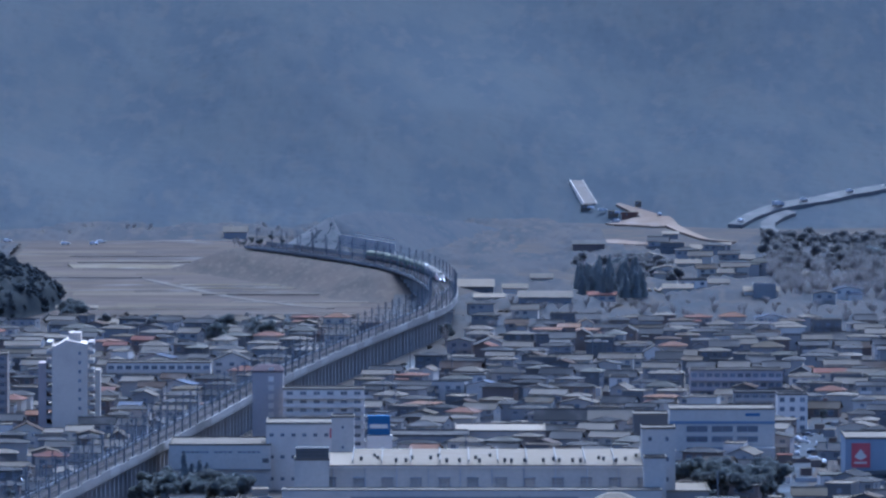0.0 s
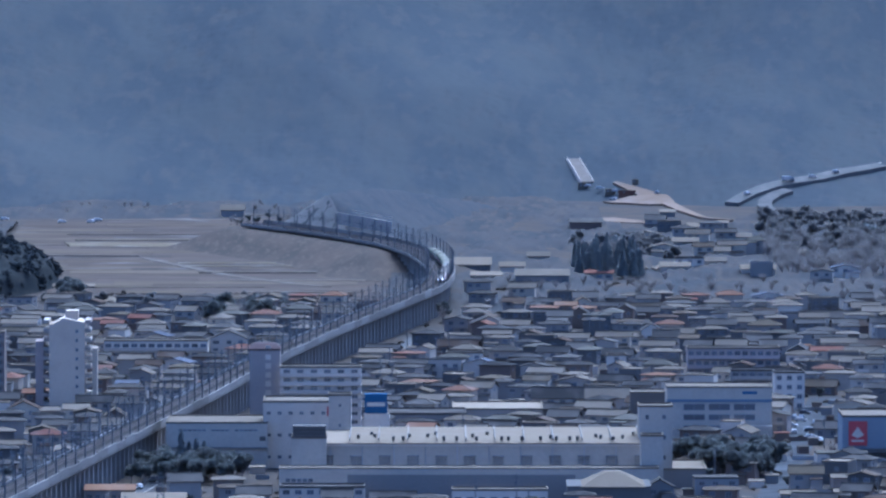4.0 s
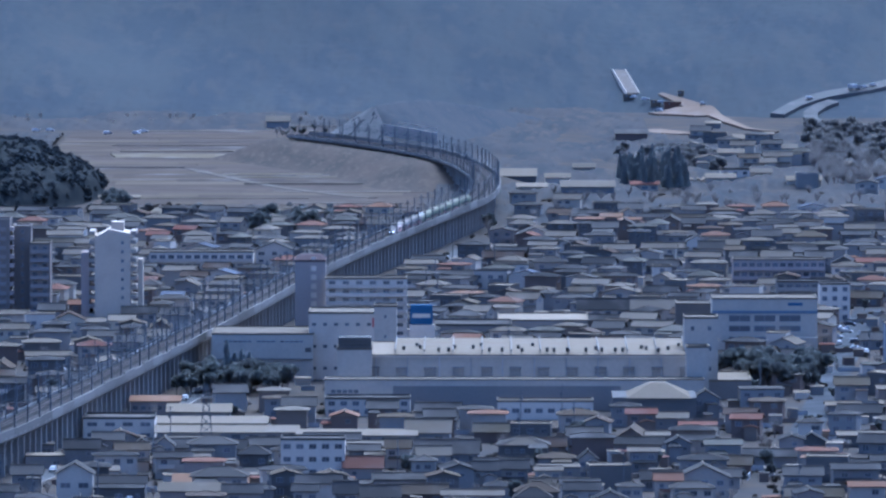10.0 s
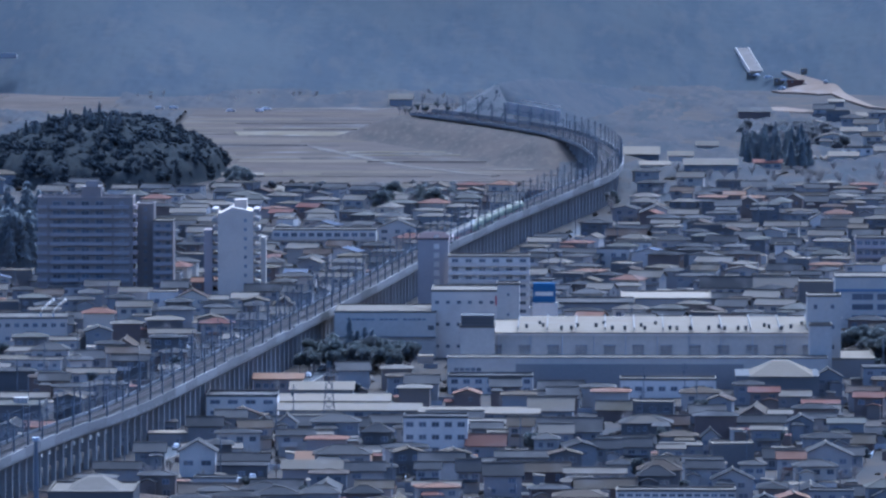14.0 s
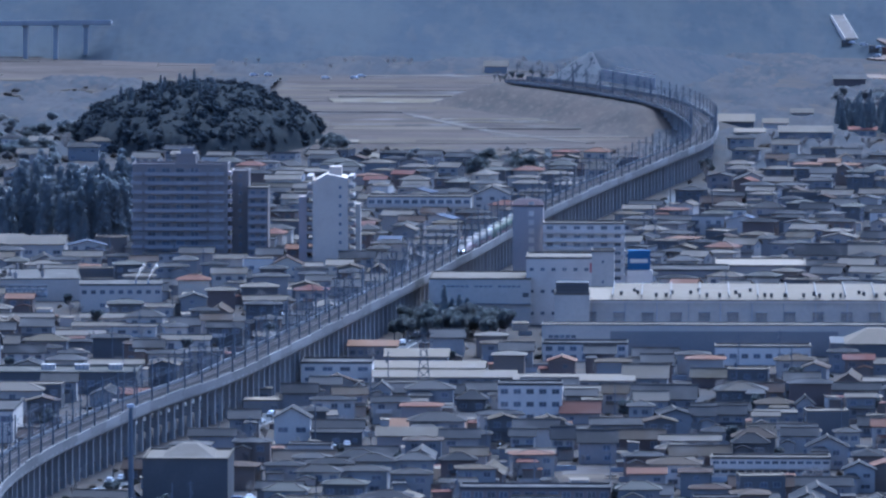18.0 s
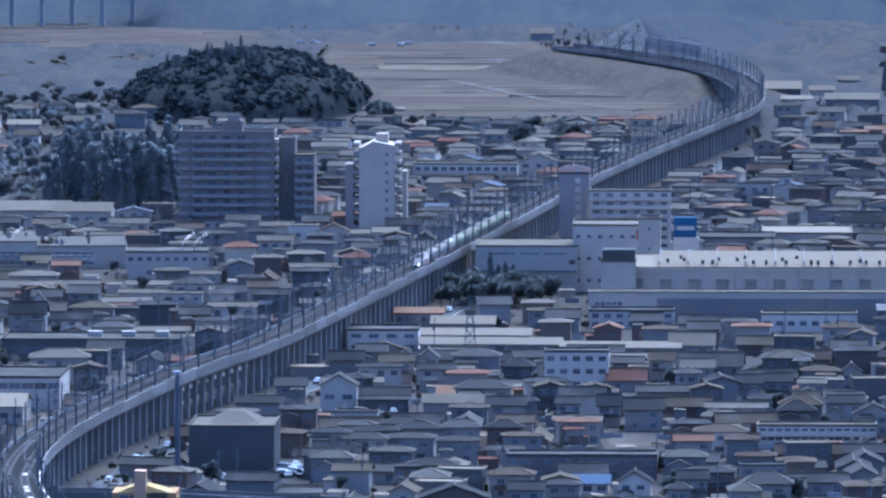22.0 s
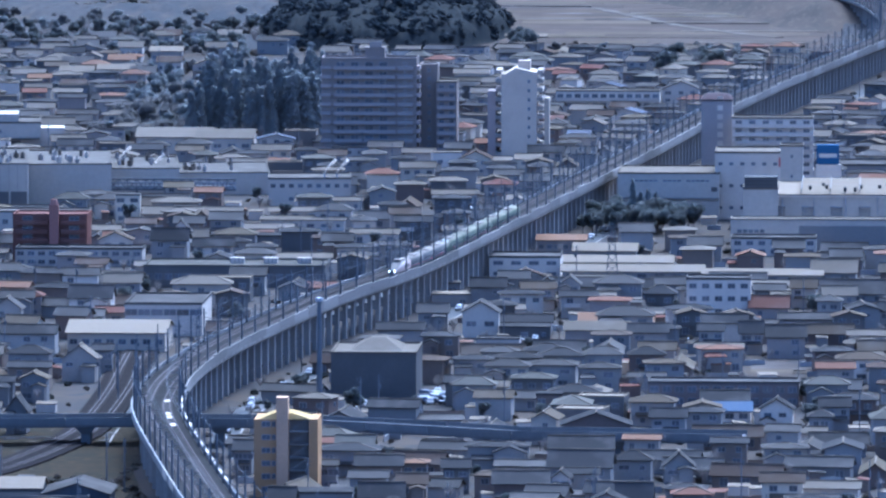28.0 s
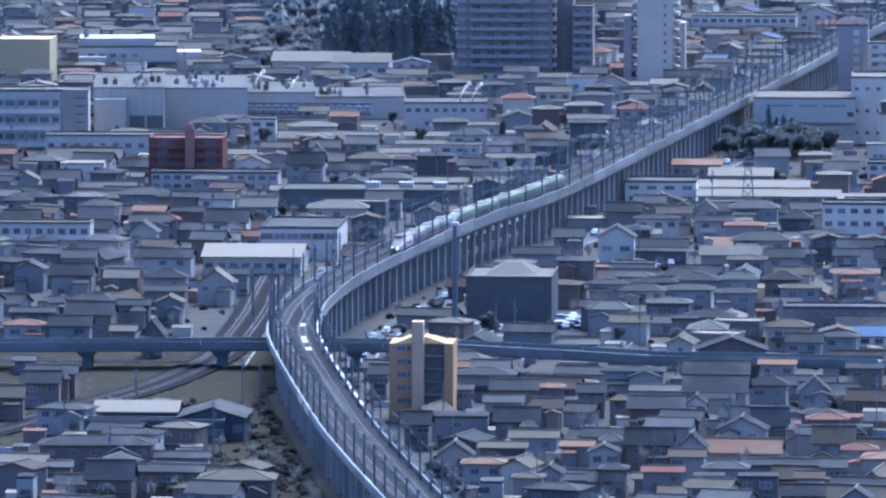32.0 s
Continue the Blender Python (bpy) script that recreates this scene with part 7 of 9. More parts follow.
# road bridge on tall piers at the foot of the hill
span = tagged(new("road_bridge"), "far grey concrete road bridge on tall piers before the woods", "bridge", kind="structure")
for i in range(10):
    x0 = -440.0 + 14.9 * i
    z0 = 15.6 + 0.13 * i
    add_box(span, "deck", x0, x0 + 14.82, 4146, 4155, z0, z0 + 1.5, PALECONCRETE)
    add_box(span, "parapet", x0, x0 + 14.82, 4145.6, 4145.98, z0 + 0.6, z0 + 2.5, PALECONCRETE)
    bm = bmesh.new()
    box(bm, x0 + 1.0, x0 + 3.0, 4148, 4153, -1, z0 - 1.0)
    loft(bm, [(x0 + 1.0, 4148, z0 - 1.0), (x0 + 3.0, 4148, z0 - 1.0), (x0 + 3.0, 4153, z0 - 1.0), (x0 + 1.0, 4153, z0 - 1.0)], [(x0 + 0.2, 4147, z0 - 0.02), (x0 + 3.8, 4147, z0 - 0.02), (x0 + 3.8, 4154, z0 - 0.02), (x0 + 0.2, 4154, z0 - 0.02)])
    part("pier", bm, PALECONCRETE, span)
claim(-440, -288, 4120, 4160)
# bare earth slope with a white-railed ramp, and the motorway
ROADWAY = mat("pale_worn_carriageway", (0.085, 0.078, 0.068), 0.9, grain=1.0, big=9, stain=0.3)
EARTH = mat("bare_sandy_earth", (0.115, 0.083, 0.056), 0.95, grain=2, big=14, vary=0.05, stain=0.4)


def drape(name, knots, material, label, category, lift=0.6):
    """A strip of ground laid on the hill: knots of x, y and half its width."""
    bm = bmesh.new()
    rows = []
    for (x0, y0, r0), (x1, y1, r1) in zip(knots, knots[1:]):
        for j in range(8):
            t = j / 8
            rows.append((x0 + (x1 - x0) * t, y0 + (y1 - y0) * t, r0 + (r1 - r0) * t))
    rows.append(knots[-1])
    rings = []
    for i, (x, y, r) in enumerate(rows):
        a, b = rows[max(i - 1, 0)], rows[min(i + 1, len(rows) - 1)]
        d = Vector((b[0] - a[0], b[1] - a[1])).normalized()
        p, q = (x - d.y * r, y + d.x * r), (x + d.y * r, y - d.x * r)
        zp, zq = hill_height(*p) + lift, hill_height(*q) + lift
        rings.append([bm.verts.new((*p, zp)), bm.verts.new((*q, zq)), bm.verts.new((*q, zq - 3)), bm.verts.new((*p, zp - 3))])
    for a, b in zip(rings, rings[1:]):
        for k in range(4):
            bm.faces.new((a[k], a[(k + 1) % 4], b[(k + 1) % 4], b[k]))
    bm.faces.new(rings[0])
    bm.faces.new(rings[-1][::-1])
    return tagged(part(name, bm, material), label, category, kind="structure")


drape("earth_slope", [(86.5, 4188.0, 1.0), (93.8, 4173.5, 2.2), (101.7, 4156.5, 3.6), (110.9, 4137.0, 3.4), (116.7, 4062.0, 3.0), (124.3, 3990.0, 1.6), (136.7, 3961.5, 1.0)], EARTH, "bare sandy haul road running down from the earthworks", "slope", 1.1)
drape("earth_yard", [(82.0, 4146.0, 7.0), (92.0, 4149.0, 11.0), (101.0, 4143.0, 12.0), (109.1, 4124.0, 8.0)], EARTH, "bare sandy yard of the earthworks", "yard", 0.9)
drape("earth_yard", [(79.0, 3996.0, 4.0), (86.4, 3966.0, 9.0), (94.1, 3953.0, 7.0), (104.8, 3956.5, 5.0)], EARTH, "pale sandy ground below the earthworks", "yard", 0.5)
drape("motorway", [(142.2, 4117.0, 4.0), (150.8, 4130.0, 4.0), (160.9, 4141.5, 4.0), (171.0, 4150.5, 4.0), (185.4, 4161.5, 4.0), (200.1, 4177.5, 3.8), (219.2, 4191.5, 3.6)], ROADWAY, "curving pale motorway on the hill foot", "road", 1.5)
drape("motorway", [(170.5, 4137.0, 3.0), (163.6, 4128.0, 3.4), (158.4, 4117.0, 3.6), (157.4, 4093.0, 3.4), (159.2, 4060.0, 3.0), (162.3, 4018.0, 2.4)], ROADWAY, "curving pale motorway slip road", "road", 1.4)
for verge in (4.4,):
    bm = bmesh.new()
    stops = [(142.2, 4117.0), (150.8, 4130.0), (160.9, 4141.5), (171.0, 4150.5), (185.4, 4161.5), (200.1, 4177.5), (219.2, 4191.5)]
    for (x0, y0), (x1, y1) in zip(stops, stops[1:]):
        bar(bm, (x0, y0 + verge, hill_height(x0, y0) + 2.1), (x1, y1 + verge, hill_height(x1, y1) + 2.1), 0.13)
    tagged(part("guard_rail", bm, WALLS["white"]), "long white guard rail along the motorway", "guard rail", kind="structure")
drape("forest_road", [(-41.9, 4069.8, 1.2), (-32.0, 4025.9, 1.2), (-22.4, 3991.9, 1.2)], CONCRETE, "pale wall beside the line at the hill foot", "wall")
ramp = tagged(new("spillway_ramp"), "white-railed concrete spillway running down the slope", "ramp")
for name, dx, r, up in (("slab", 0.0, 3.0, 0.2), ("side_wall", -3.2, 0.15, 0.5), ("side_wall", 3.2, 0.15, 0.5)):
    bm = bmesh.new()
    rings = []
    for i in range(9):
        t = i / 8
        x, y = 73.2 + (-6.4) * t + dx, 4195.4 + (40.1) * t
        z = hill_height(73.2, 4195.4) * (1 - t) + hill_height(66.8, 4235.5) * t + 0.9
        rings.append([bm.verts.new(p) for p in ((x - r, y, z - 3), (x + r, y, z - 3), (x + r, y, z + up), (x - r, y, z + up))])
    for a, b in zip(rings, rings[1:]):
        for k in range(4):
            bm.faces.new((a[k], a[(k + 1) % 4], b[(k + 1) % 4], b[k]))
    bm.faces.new(rings[0][::-1])
    bm.faces.new(rings[-1])
    part(name, bm, mat("sandy_slab", (0.10, 0.082, 0.064), 0.9, grain=1.0, big=5, stain=0.4) if name == "slab" else WHITE, ramp)

# ---- trees ----


def conifer(name_label, tall, wide, seed, material):
    rnd = random.Random(seed)
    t = tagged(new("conifer_tree"), name_label, "tree", "dark conifers")
    bm = bmesh.new()
    tube(bm, 0, 0, -0.3, tall * 0.9, 0.22, 0.04, 6)
    part("trunk", bm, BARK, t)
    bm = bmesh.new()
    core = [[bm.verts.new((wide * 0.86 * (1 - k) ** 0.8 * rnd.uniform(0.75, 1.15) * math.cos(a * 0.698), wide * 0.86 * (1 - k) ** 0.8 * rnd.uniform(0.75, 1.15) * math.sin(a * 0.698), tall * (0.1 + 0.86 * k))) for a in range(9)]
            for k in (0, 0.08, 0.2, 0.34, 0.5, 0.66, 0.82, 0.95)]
    for a, b in zip(core, core[1:]):
        for k in range(9):
            bm.faces.new((a[k], a[(k + 1) % 9], b[(k + 1) % 9], b[k])).smooth = True
    for i in range(200):
        k = rnd.random() ** 0.75
        z = tall * (0.12 + 0.88 * k)
        r = wide * (1 - k) ** 0.8 * rnd.uniform(0.35, 1.0) + 0.1
        a = rnd.uniform(0, 2 * math.pi)
        c = Vector((r * math.cos(a), r * math.sin(a), z - r * 0.25))
        s = rnd.uniform(0.3, 0.6) * (0.6 + wide * 0.16)
        u = Vector((-math.sin(a), math.cos(a), rnd.uniform(-0.2, 0.2))) * s
        v = Vector((math.cos(a), math.sin(a), rnd.uniform(-0.7, -0.1))) * s
        vs = [bm.verts.new(c + q) for q in (-u - v * 0.3, u - v * 0.3, v * 1.2, Vector((0, 0, s * 0.8)))]
        bm.faces.new((vs[0], vs[1], vs[2]))
        bm.faces.new((vs[0], vs[2], vs[3]))
        bm.faces.new((vs[1], vs[3], vs[2]))
    part("crown", bm, material, t)
    return t


def broadleaf(name_label, tall, wide, seed, material, leaves=520, bare=False):
    rnd = random.Random(seed)
    t = tagged(new("bare_tree" if bare else "broadleaf_tree"), name_label, "tree", "bare trees" if bare else "evergreen trees")
    bm = bmesh.new()
    tube(bm, 0, 0, -0.3, tall * 0.5, 0.24, 0.14, 6)
    limbs = []
    for i in range(9 if bare else 6):
        a = rnd.uniform(0, 2 * math.pi)
        p = Vector((0, 0, tall * rnd.uniform(0.25, 0.5)))
        q = p + Vector((math.cos(a) * wide * rnd.uniform(0.3, 0.7), math.sin(a) * wide * rnd.uniform(0.3, 0.7), tall * rnd.uniform(0.2, 0.42)))
        bar(bm, p, q, 0.07)
        limbs.append((p, q))
    part("trunk", bm, BARK, t)
    bm = bmesh.new()
    lobes = [(Vector((rnd.uniform(-0.5, 0.5) * wide, rnd.uniform(-0.5, 0.5) * wide, tall * rnd.uniform(0.45, 0.82))), wide * rnd.uniform(0.35, 0.6)) for _ in range(7)]
    if bare:
        for i in range(leaves):
            p, q = rnd.choice(limbs)
            a = p.lerp(q, rnd.uniform(0.3, 1.0))
            b = a + Vector((rnd.uniform(-1, 1), rnd.uniform(-1, 1), rnd.uniform(0.1, 1.2))) * wide * 0.45
            w = Vector((rnd.uniform(-1, 1), rnd.uniform(-1, 1), 0)).normalized() * 0.035
            vs = [bm.verts.new(o) for o in (a - w, a + w, b)]
            bm.faces.new(vs)
    else:
        for c, r in lobes:
            made = bmesh.ops.create_icosphere(bm, subdivisions=2, radius=r * 0.74, matrix=Matrix.Translation(c))["verts"]
            for v in made:
                v.co = c + (v.co - c) * (1 + 0.22 * noise.noise(v.co * 1.1) + 0.12 * noise.noise(v.co * 3.1))
                for f in v.link_faces:
                    f.smooth = True
        for i in range(leaves):
            c, r = rnd.choice(lobes)
            d = Vector((rnd.gauss(0, 1), rnd.gauss(0, 1), rnd.gauss(0, 1))).normalized()
            p = c + Vector((d.x, d.y, d.z * 0.8)) * r * rnd.uniform(0.6, 1.05)
            s = rnd.uniform(0.25, 0.5)
            u = d.orthogonal().normalized()
            u = Matrix.Rotation(rnd.uniform(0, 6.28), 3, d) @ u
            v = d.cross(u)
            tip = d * s * 0.4
            vs = [bm.verts.new(p + o) for o in (-u * s, v * s + tip, u * s, -v * s + tip)]
            bm.faces.new(vs)
    part("crown", bm, TWIG if bare else material, t)
    return t


CONIFERS = [conifer("tall dark cedar with a ragged pointed crown", rnd.uniform(10, 15), rnd.uniform(1.9, 2.8), 40 + i, CEDAR) for i in range(4)]
LEAFY = [broadleaf("dense dark evergreen tree with an uneven crown", rnd.uniform(6.5, 9.5), rnd.uniform(2.6, 3.6), 60 + i, SHRUB) for i in range(4)]
BARE = [broadleaf("leafless grey-brown tree with fine twigs", rnd.uniform(6, 9), rnd.uniform(2.4, 3.4), 80 + i, TWIG, 420, True) for i in range(4)]
for i, t in enumerate(CONIFERS + LEAFY + BARE):
    t.matrix_basis = pose(-75.24 + (i % 4) * 2.2, 2446.35 + 3 + (i // 4) * 3 + i * 0.4, 0)


def grove(kinds, x0, x1, y0, y1, count, seed, z=0.0, low=0.75, high=1.15, base=None, single=0):
    """Trees strewn over a stretch; the first ones single things, the rest joined to the far woods."""
    rnd = random.Random(seed)
    for n in range(count):
        x, y = rnd.uniform(x0, x1), rnd.uniform(y0, y1)
        if near_line(x, y, 9) or any(a - 1 < x < b + 1 and c + 1 < y < d for a, b, c, d in TAKEN[:140] if b - a < 60):
            continue
        k = rnd.uniform(low, high)
        src = rnd.choice(kinds)
        m = pose(x, y, (base(x, y) if base else z), 0, 0, rnd.uniform(0, 360))
        wide = (k * rnd.uniform(0.95, 1.25), k * rnd.uniform(0.95, 1.25), k)
        if n < single:
            c = copy_thing(src, m)
            c.scale = wide
        else:
            for o in src.children:
                far_trees.add(o.data, m @ Matrix.Diagonal((*wide, 1)))


def crown_mesh(tall, wide, seed, material, lumps=6, fine=2, sprays=260):
    """A massed crown: a few uneven lobes, ragged with twigs."""
    rnd = random.Random(seed)
    bm = bmesh.new()
    lobes = [(Vector((rnd.uniform(-0.45, 0.45) * wide, rnd.uniform(-0.45, 0.45) * wide, tall * rnd.uniform(0.3, 0.72))), wide * rnd.uniform(0.3, 0.55)) for _ in range(lumps)]
    for c, r in lobes:
        for v in bmesh.ops.create_icosphere(bm, subdivisions=fine, radius=r, matrix=Matrix.Translation(c))["verts"]:
            v.co = c + (v.co - c) * (1 + 0.35 * noise.noise(v.co * 0.9 + Vector((seed, 0, 0))) + 0.2 * noise.noise(v.co * 2.4))
    for f in bm.faces:
        f.smooth = True
    for _ in range(sprays):
        c, r = rnd.choice(lobes)
        d = Vector((rnd.gauss(0, 1), rnd.gauss(0, 1), rnd.gauss(0.4, 1))).normalized()
        q = c + d * r * rnd.uniform(0.75, 1.05)
        u = (Matrix.Rotation(rnd.uniform(0, 6.28), 3, d) @ d.orthogonal().normalized()) * rnd.uniform(0.15, 0.45)
        bm.faces.new([bm.verts.new(o) for o in (q - u, q + u, q + d * rnd.uniform(0.4, 1.1))])
    return mesh_of("crown", bm, material)


far_trees = Crowd()
# beside the pale warehouse, the office, the towers
grove(LEAFY, -91.36, -56.53, 2421.94, 2462.89, 60, 1, single=60)
grove(LEAFY, 69.39, 98.34, 2434.09, 2490.26, 60, 2, low=0.8, high=1.35, single=60)
grove(CONIFERS, -233.0, -191.0, 2785.0, 2890.0, 210, 3, low=1.45, high=2.0, single=60)
grove(BARE, -250.13, -201.84, 2766.72, 2814.77, 50, 4, single=20)
grove(LEAFY + BARE, -86.90, -63.24, 3148.72, 3253.94, 40, 5)
grove(LEAFY + BARE, -9.47, 3.44, 3148.72, 3405.64, 40, 6)
grove(CONIFERS, 56.0, 84.0, 3480.0, 3600.0, 60, 7, low=0.7, high=1.1, single=20)
grove(BARE, 15.57, 184.86, 3253.94, 3445.80, 90, 8, low=0.6, high=1.0, single=20)
grove(BARE, 140.0, 195.0, 3486.91, 3755.67, 140, 9, low=0.9, high=1.4)
grove(BARE + BARE + LEAFY, -98.94, -47.41, 3880.26, 3986.02, 40, 10, low=0.4, high=0.7)
grove(LEAFY, -147.67, -141.00, 3298.02, 3328.07, 5, 11)
grove(BARE, -231.17, -59.28, 4002.38, 4103.44, 30, 17, low=0.4, high=0.7)


# wooded knoll behind the towers
def knoll(x, y):
    cx, cy = -206.74, 3445.80
    r = ((x - cx) / 50.93) ** 2 + ((y - cy) / 130.0) ** 2
    return 18.0 * max(0.0, 1 - r) ** 0.8


def knoll_canopy(x, y):
    z = knoll(x, y)
    if z <= 0:
        return -0.5
    crown = 1 - abs(noise.noise(Vector((x / 3.2, y / 7.0, 2)))) * 2
    return z + min(1.0, z / 3) * (3.4 + 2.0 * crown + 1.3 * noise.noise(Vector((x / 1.7, y / 3.5, 4))) + 1.6 * noise.noise(Vector((x / 9, y / 22, 6))))


KNOLLWOODS = two_tone("evergreen_knoll", (0.036, 0.036, 0.033), (0.028, 0.03, 0.029), 9, third=(0.043, 0.04, 0.034), deep=3.0)
# floor colour is darkened to paint the shade beneath the crowns
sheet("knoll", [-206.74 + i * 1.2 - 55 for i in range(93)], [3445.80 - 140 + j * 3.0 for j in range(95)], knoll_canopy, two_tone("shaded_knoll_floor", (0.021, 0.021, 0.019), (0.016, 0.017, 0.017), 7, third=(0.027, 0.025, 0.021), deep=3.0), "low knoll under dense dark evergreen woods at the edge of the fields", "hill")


# farm track, dry-grass verges and bare plots in the fields
def causeway(name, label, category, pts, half, top, material):
    """A low raised strip along the points."""
    ob = tagged(new(name), label, category, kind="structure")
    bm = bmesh.new()
    rows = []
    for i, (x, y) in enumerate(pts):
        a, b = pts[max(i - 1, 0)], pts[min(i + 1, len(pts) - 1)]
        d = (Vector(b) - Vector(a)).normalized()
        rows.append([bm.verts.new((x + d.y * o * half, y - d.x * o * half, z)) for o, z in ((-1.4, -0.2), (-1, top), (1, top), (1.4, -0.2))])
    for a, b in zip(rows, rows[1:]):
        for k in range(4):
            bm.faces.new((a[k], a[(k + 1) % 4], b[(k + 1) % 4], b[k]))
    bm.faces.new(rows[0][::-1])
    bm.faces.new(rows[-1])
    part("surface", bm, material, ob)
    return ob


DUST = mat("pale_farm_dirt", (0.07, 0.058, 0.044), 0.95, grain=1.0, big=12, vary=0.05, stain=0.4)
STRAW = mat("straw_grass", (0.083, 0.066, 0.042), 0.95, grain=0.8, big=15, vary=0.05, stain=0.5)
PLOT = mat("reddish_earth", (0.064, 0.046, 0.033), 0.95, grain=1.2, big=8, vary=0.05, stain=0.3)
causeway("farm_track", "pale dirt farm track slanting across the paddies", "track", [(-128, 3645), (-120.6, 3618), (-101.8, 3552), (-83.8, 3497), (-59.5, 3444), (-46, 3425)], 2.0, 0.5, DUST)
causeway("grass_verge", "straw-coloured dry grass verge between the paddies", "grass", [(-166, 3755), (-150, 3757), (-128, 3752), (-110, 3755), (-96, 3750)], 13, 0.55, STRAW)
causeway("grass_verge", "straw-coloured dry grass bank along the paddies", "grass", [(-112, 3600), (-80, 3602), (-48, 3600)], 3.0, 0.6, STRAW)
causeway("grass_verge", "straw-coloured dry grass bank along the paddies", "grass", [(-108, 3578), (-70, 3580), (-46, 3579)], 2.4, 0.6, STRAW)
causeway("grass_verge", "dry grass corner below the railway bank", "grass", [(-84, 3706), (-72, 3704), (-58, 3700)], 10, 0.6, STRAW)
causeway("bare_plot", "bare reddish earth plot beside the railway", "plot", [(-66, 3290), (-56, 3288), (-45, 3290)], 22, 0.35, PLOT)
causeway("bare_plot", "straw-coloured garden plot behind the houses", "plot", [(-141, 3340), (-134, 3341), (-126, 3340)], 14, 0.35, STRAW)
gable_hall("greenhouse", "long low greenhouse with a pale sheet roof", "greenhouse", -148.4, 3418.0, 16.0, 5, 0.9, 0.7, WALLS["old"], ROOFS["white"], bays=0)
gable_hall("barn", "long low barn with a rust-red roof and pale front", "barn", -96.4, 3288.0, 9.2, 7, 2.2, 1.2, WALLS["white"], ROOFS["rust"], bays=3)
grove(LEAFY, -151, -142, 3352, 3362, 6, 71, low=0.8, high=1.0)
# spur of the hill above the railway, with its framed cut face and a retaining wall
SPUR = [(-50.0, 3790.0, 21.0), (-42.0, 3830.0, 21.0), (-28.0, 3900.0, 19.0), (-8.0, 3970.0, 13.0), (12.0, 4040.0, 7.0), (30.0, 4100.0, 0.0)]


def spur(x, y):
    best = 0.0
    for (x0, y0, z0), (x1, y1, z1) in zip(SPUR, SPUR[1:]):
        n2 = (x1 - x0) ** 2 + (y1 - y0) ** 2
        t = min(1.0, max(0.0, ((x - x0) * (x1 - x0) + (y - y0) * (y1 - y0)) / n2))
        off = math.hypot(x - x0 - t * (x1 - x0), y - y0 - t * (y1 - y0))
        best = max(best, z0 + (z1 - z0) * t - 0.62 * off)
    return best


GRASS_SLOPE = two_tone("dry_grass_slope", (0.042, 0.041, 0.040), (0.036, 0.037, 0.038), 16, third=(0.047, 0.044, 0.041), deep=3.0)
sheet("spur", [-100 + i * 1.6 for i in range(130)], [3745 + j * 4 for j in range(112)], lambda x, y: spur(x, y) - 0.7 + ((1.1 - 2.2 * abs(noise.noise(Vector((x / 3.0, y / 7, 3))))) if spur(x, y) > 0.5 else 0), GRASS_SLOPE,
      "dry grassy spur of the hill above the railway", "hill")
face = tagged(new("slope_facing"), "pale sprayed concrete facing on a steep cut slope", "slope facing")
FRAMEWORK = mat("pale_sprayed_concrete", (0.17, 0.158, 0.14), 0.9, grain=0.8, big=5, stain=0.3)
bm = bmesh.new()
cells = {}
for i in range(24):
    for j in range(13):
        a, r = radians(184 + i * 4.6), 1.5 + j * 2.1
        x, y = -50.0 + math.cos(a) * r, 3790.0 + math.sin(a) * r
        cells[i, j] = bm.verts.new((x, y, spur(x, y) + 0.25 + 0.15 * noise.noise(Vector((x / 2, y / 3, 0)))))
for i in range(23):
    for j in range(12):
        bm.faces.new((cells[i, j], cells[i, j + 1], cells[i + 1, j + 1], cells[i + 1, j]))
bmesh.ops.solidify(bm, geom=bm.faces, thickness=0.5)
part("sprayed_face", bm, FRAMEWORK, face, "pale sprayed concrete slope face")
RETAIN = mat("pale_retaining_concrete", (0.3, 0.262, 0.215), 0.9, grain=0.8, big=4, vary=0.06, stain=0.35)
retain = tagged(new("retaining_wall"), "tall panelled concrete retaining wall with a white guard rail", "wall")
for i in range(14):
    x0, x1 = -46.0 + 1.75 * i, -46.0 + 1.75 * (i + 1)
    y0 = 3768 - 0.9 * i
    top = 15.0 - 0.26 * i
    add_box(retain, "panel", x0, x1 - 0.03, y0, y0 + 1.2, top - 6.5, top - 1.2, RETAIN)
    if 3 < i:
        add_box(retain, "guard_rail", x0, x1 - 0.02, y0 - 0.1, y0 + 0.1, top + 0.3, top + 0.85, WHITE, "white guard rail")
KNOLLTREES = [crown_mesh(5.0 + 0.5 * i, 2.2 + 0.2 * i, 350 + i, KNOLLWOODS, 5, 1, 90) for i in range(4)]
rnd = random.Random(13)
for i in range(1000):
    x, y = rnd.uniform(-257, -157), rnd.uniform(3318, 3480)
    z = knoll(x, y)
    if z > 0.2:
        k = rnd.uniform(0.55, 1.0)
        far_trees.add(rnd.choice(KNOLLTREES), pose(x, y, z + min(1.0, z / 3) * 3.0 - 1.0, 0, 0, rnd.uniform(0, 360)) @ Matrix.Diagonal((k * 1.1, k * 1.1, k, 1)))
grove(CONIFERS, -236.0, -196.0, 3395.0, 3460.0, 34, 22, low=0.62, high=0.8, base=knoll)
# thin woods on the far left
grove(BARE + LEAFY, -453.46, -253.62, 3298.02, 3445.80, 240, 15, low=0.6, high=1.0)

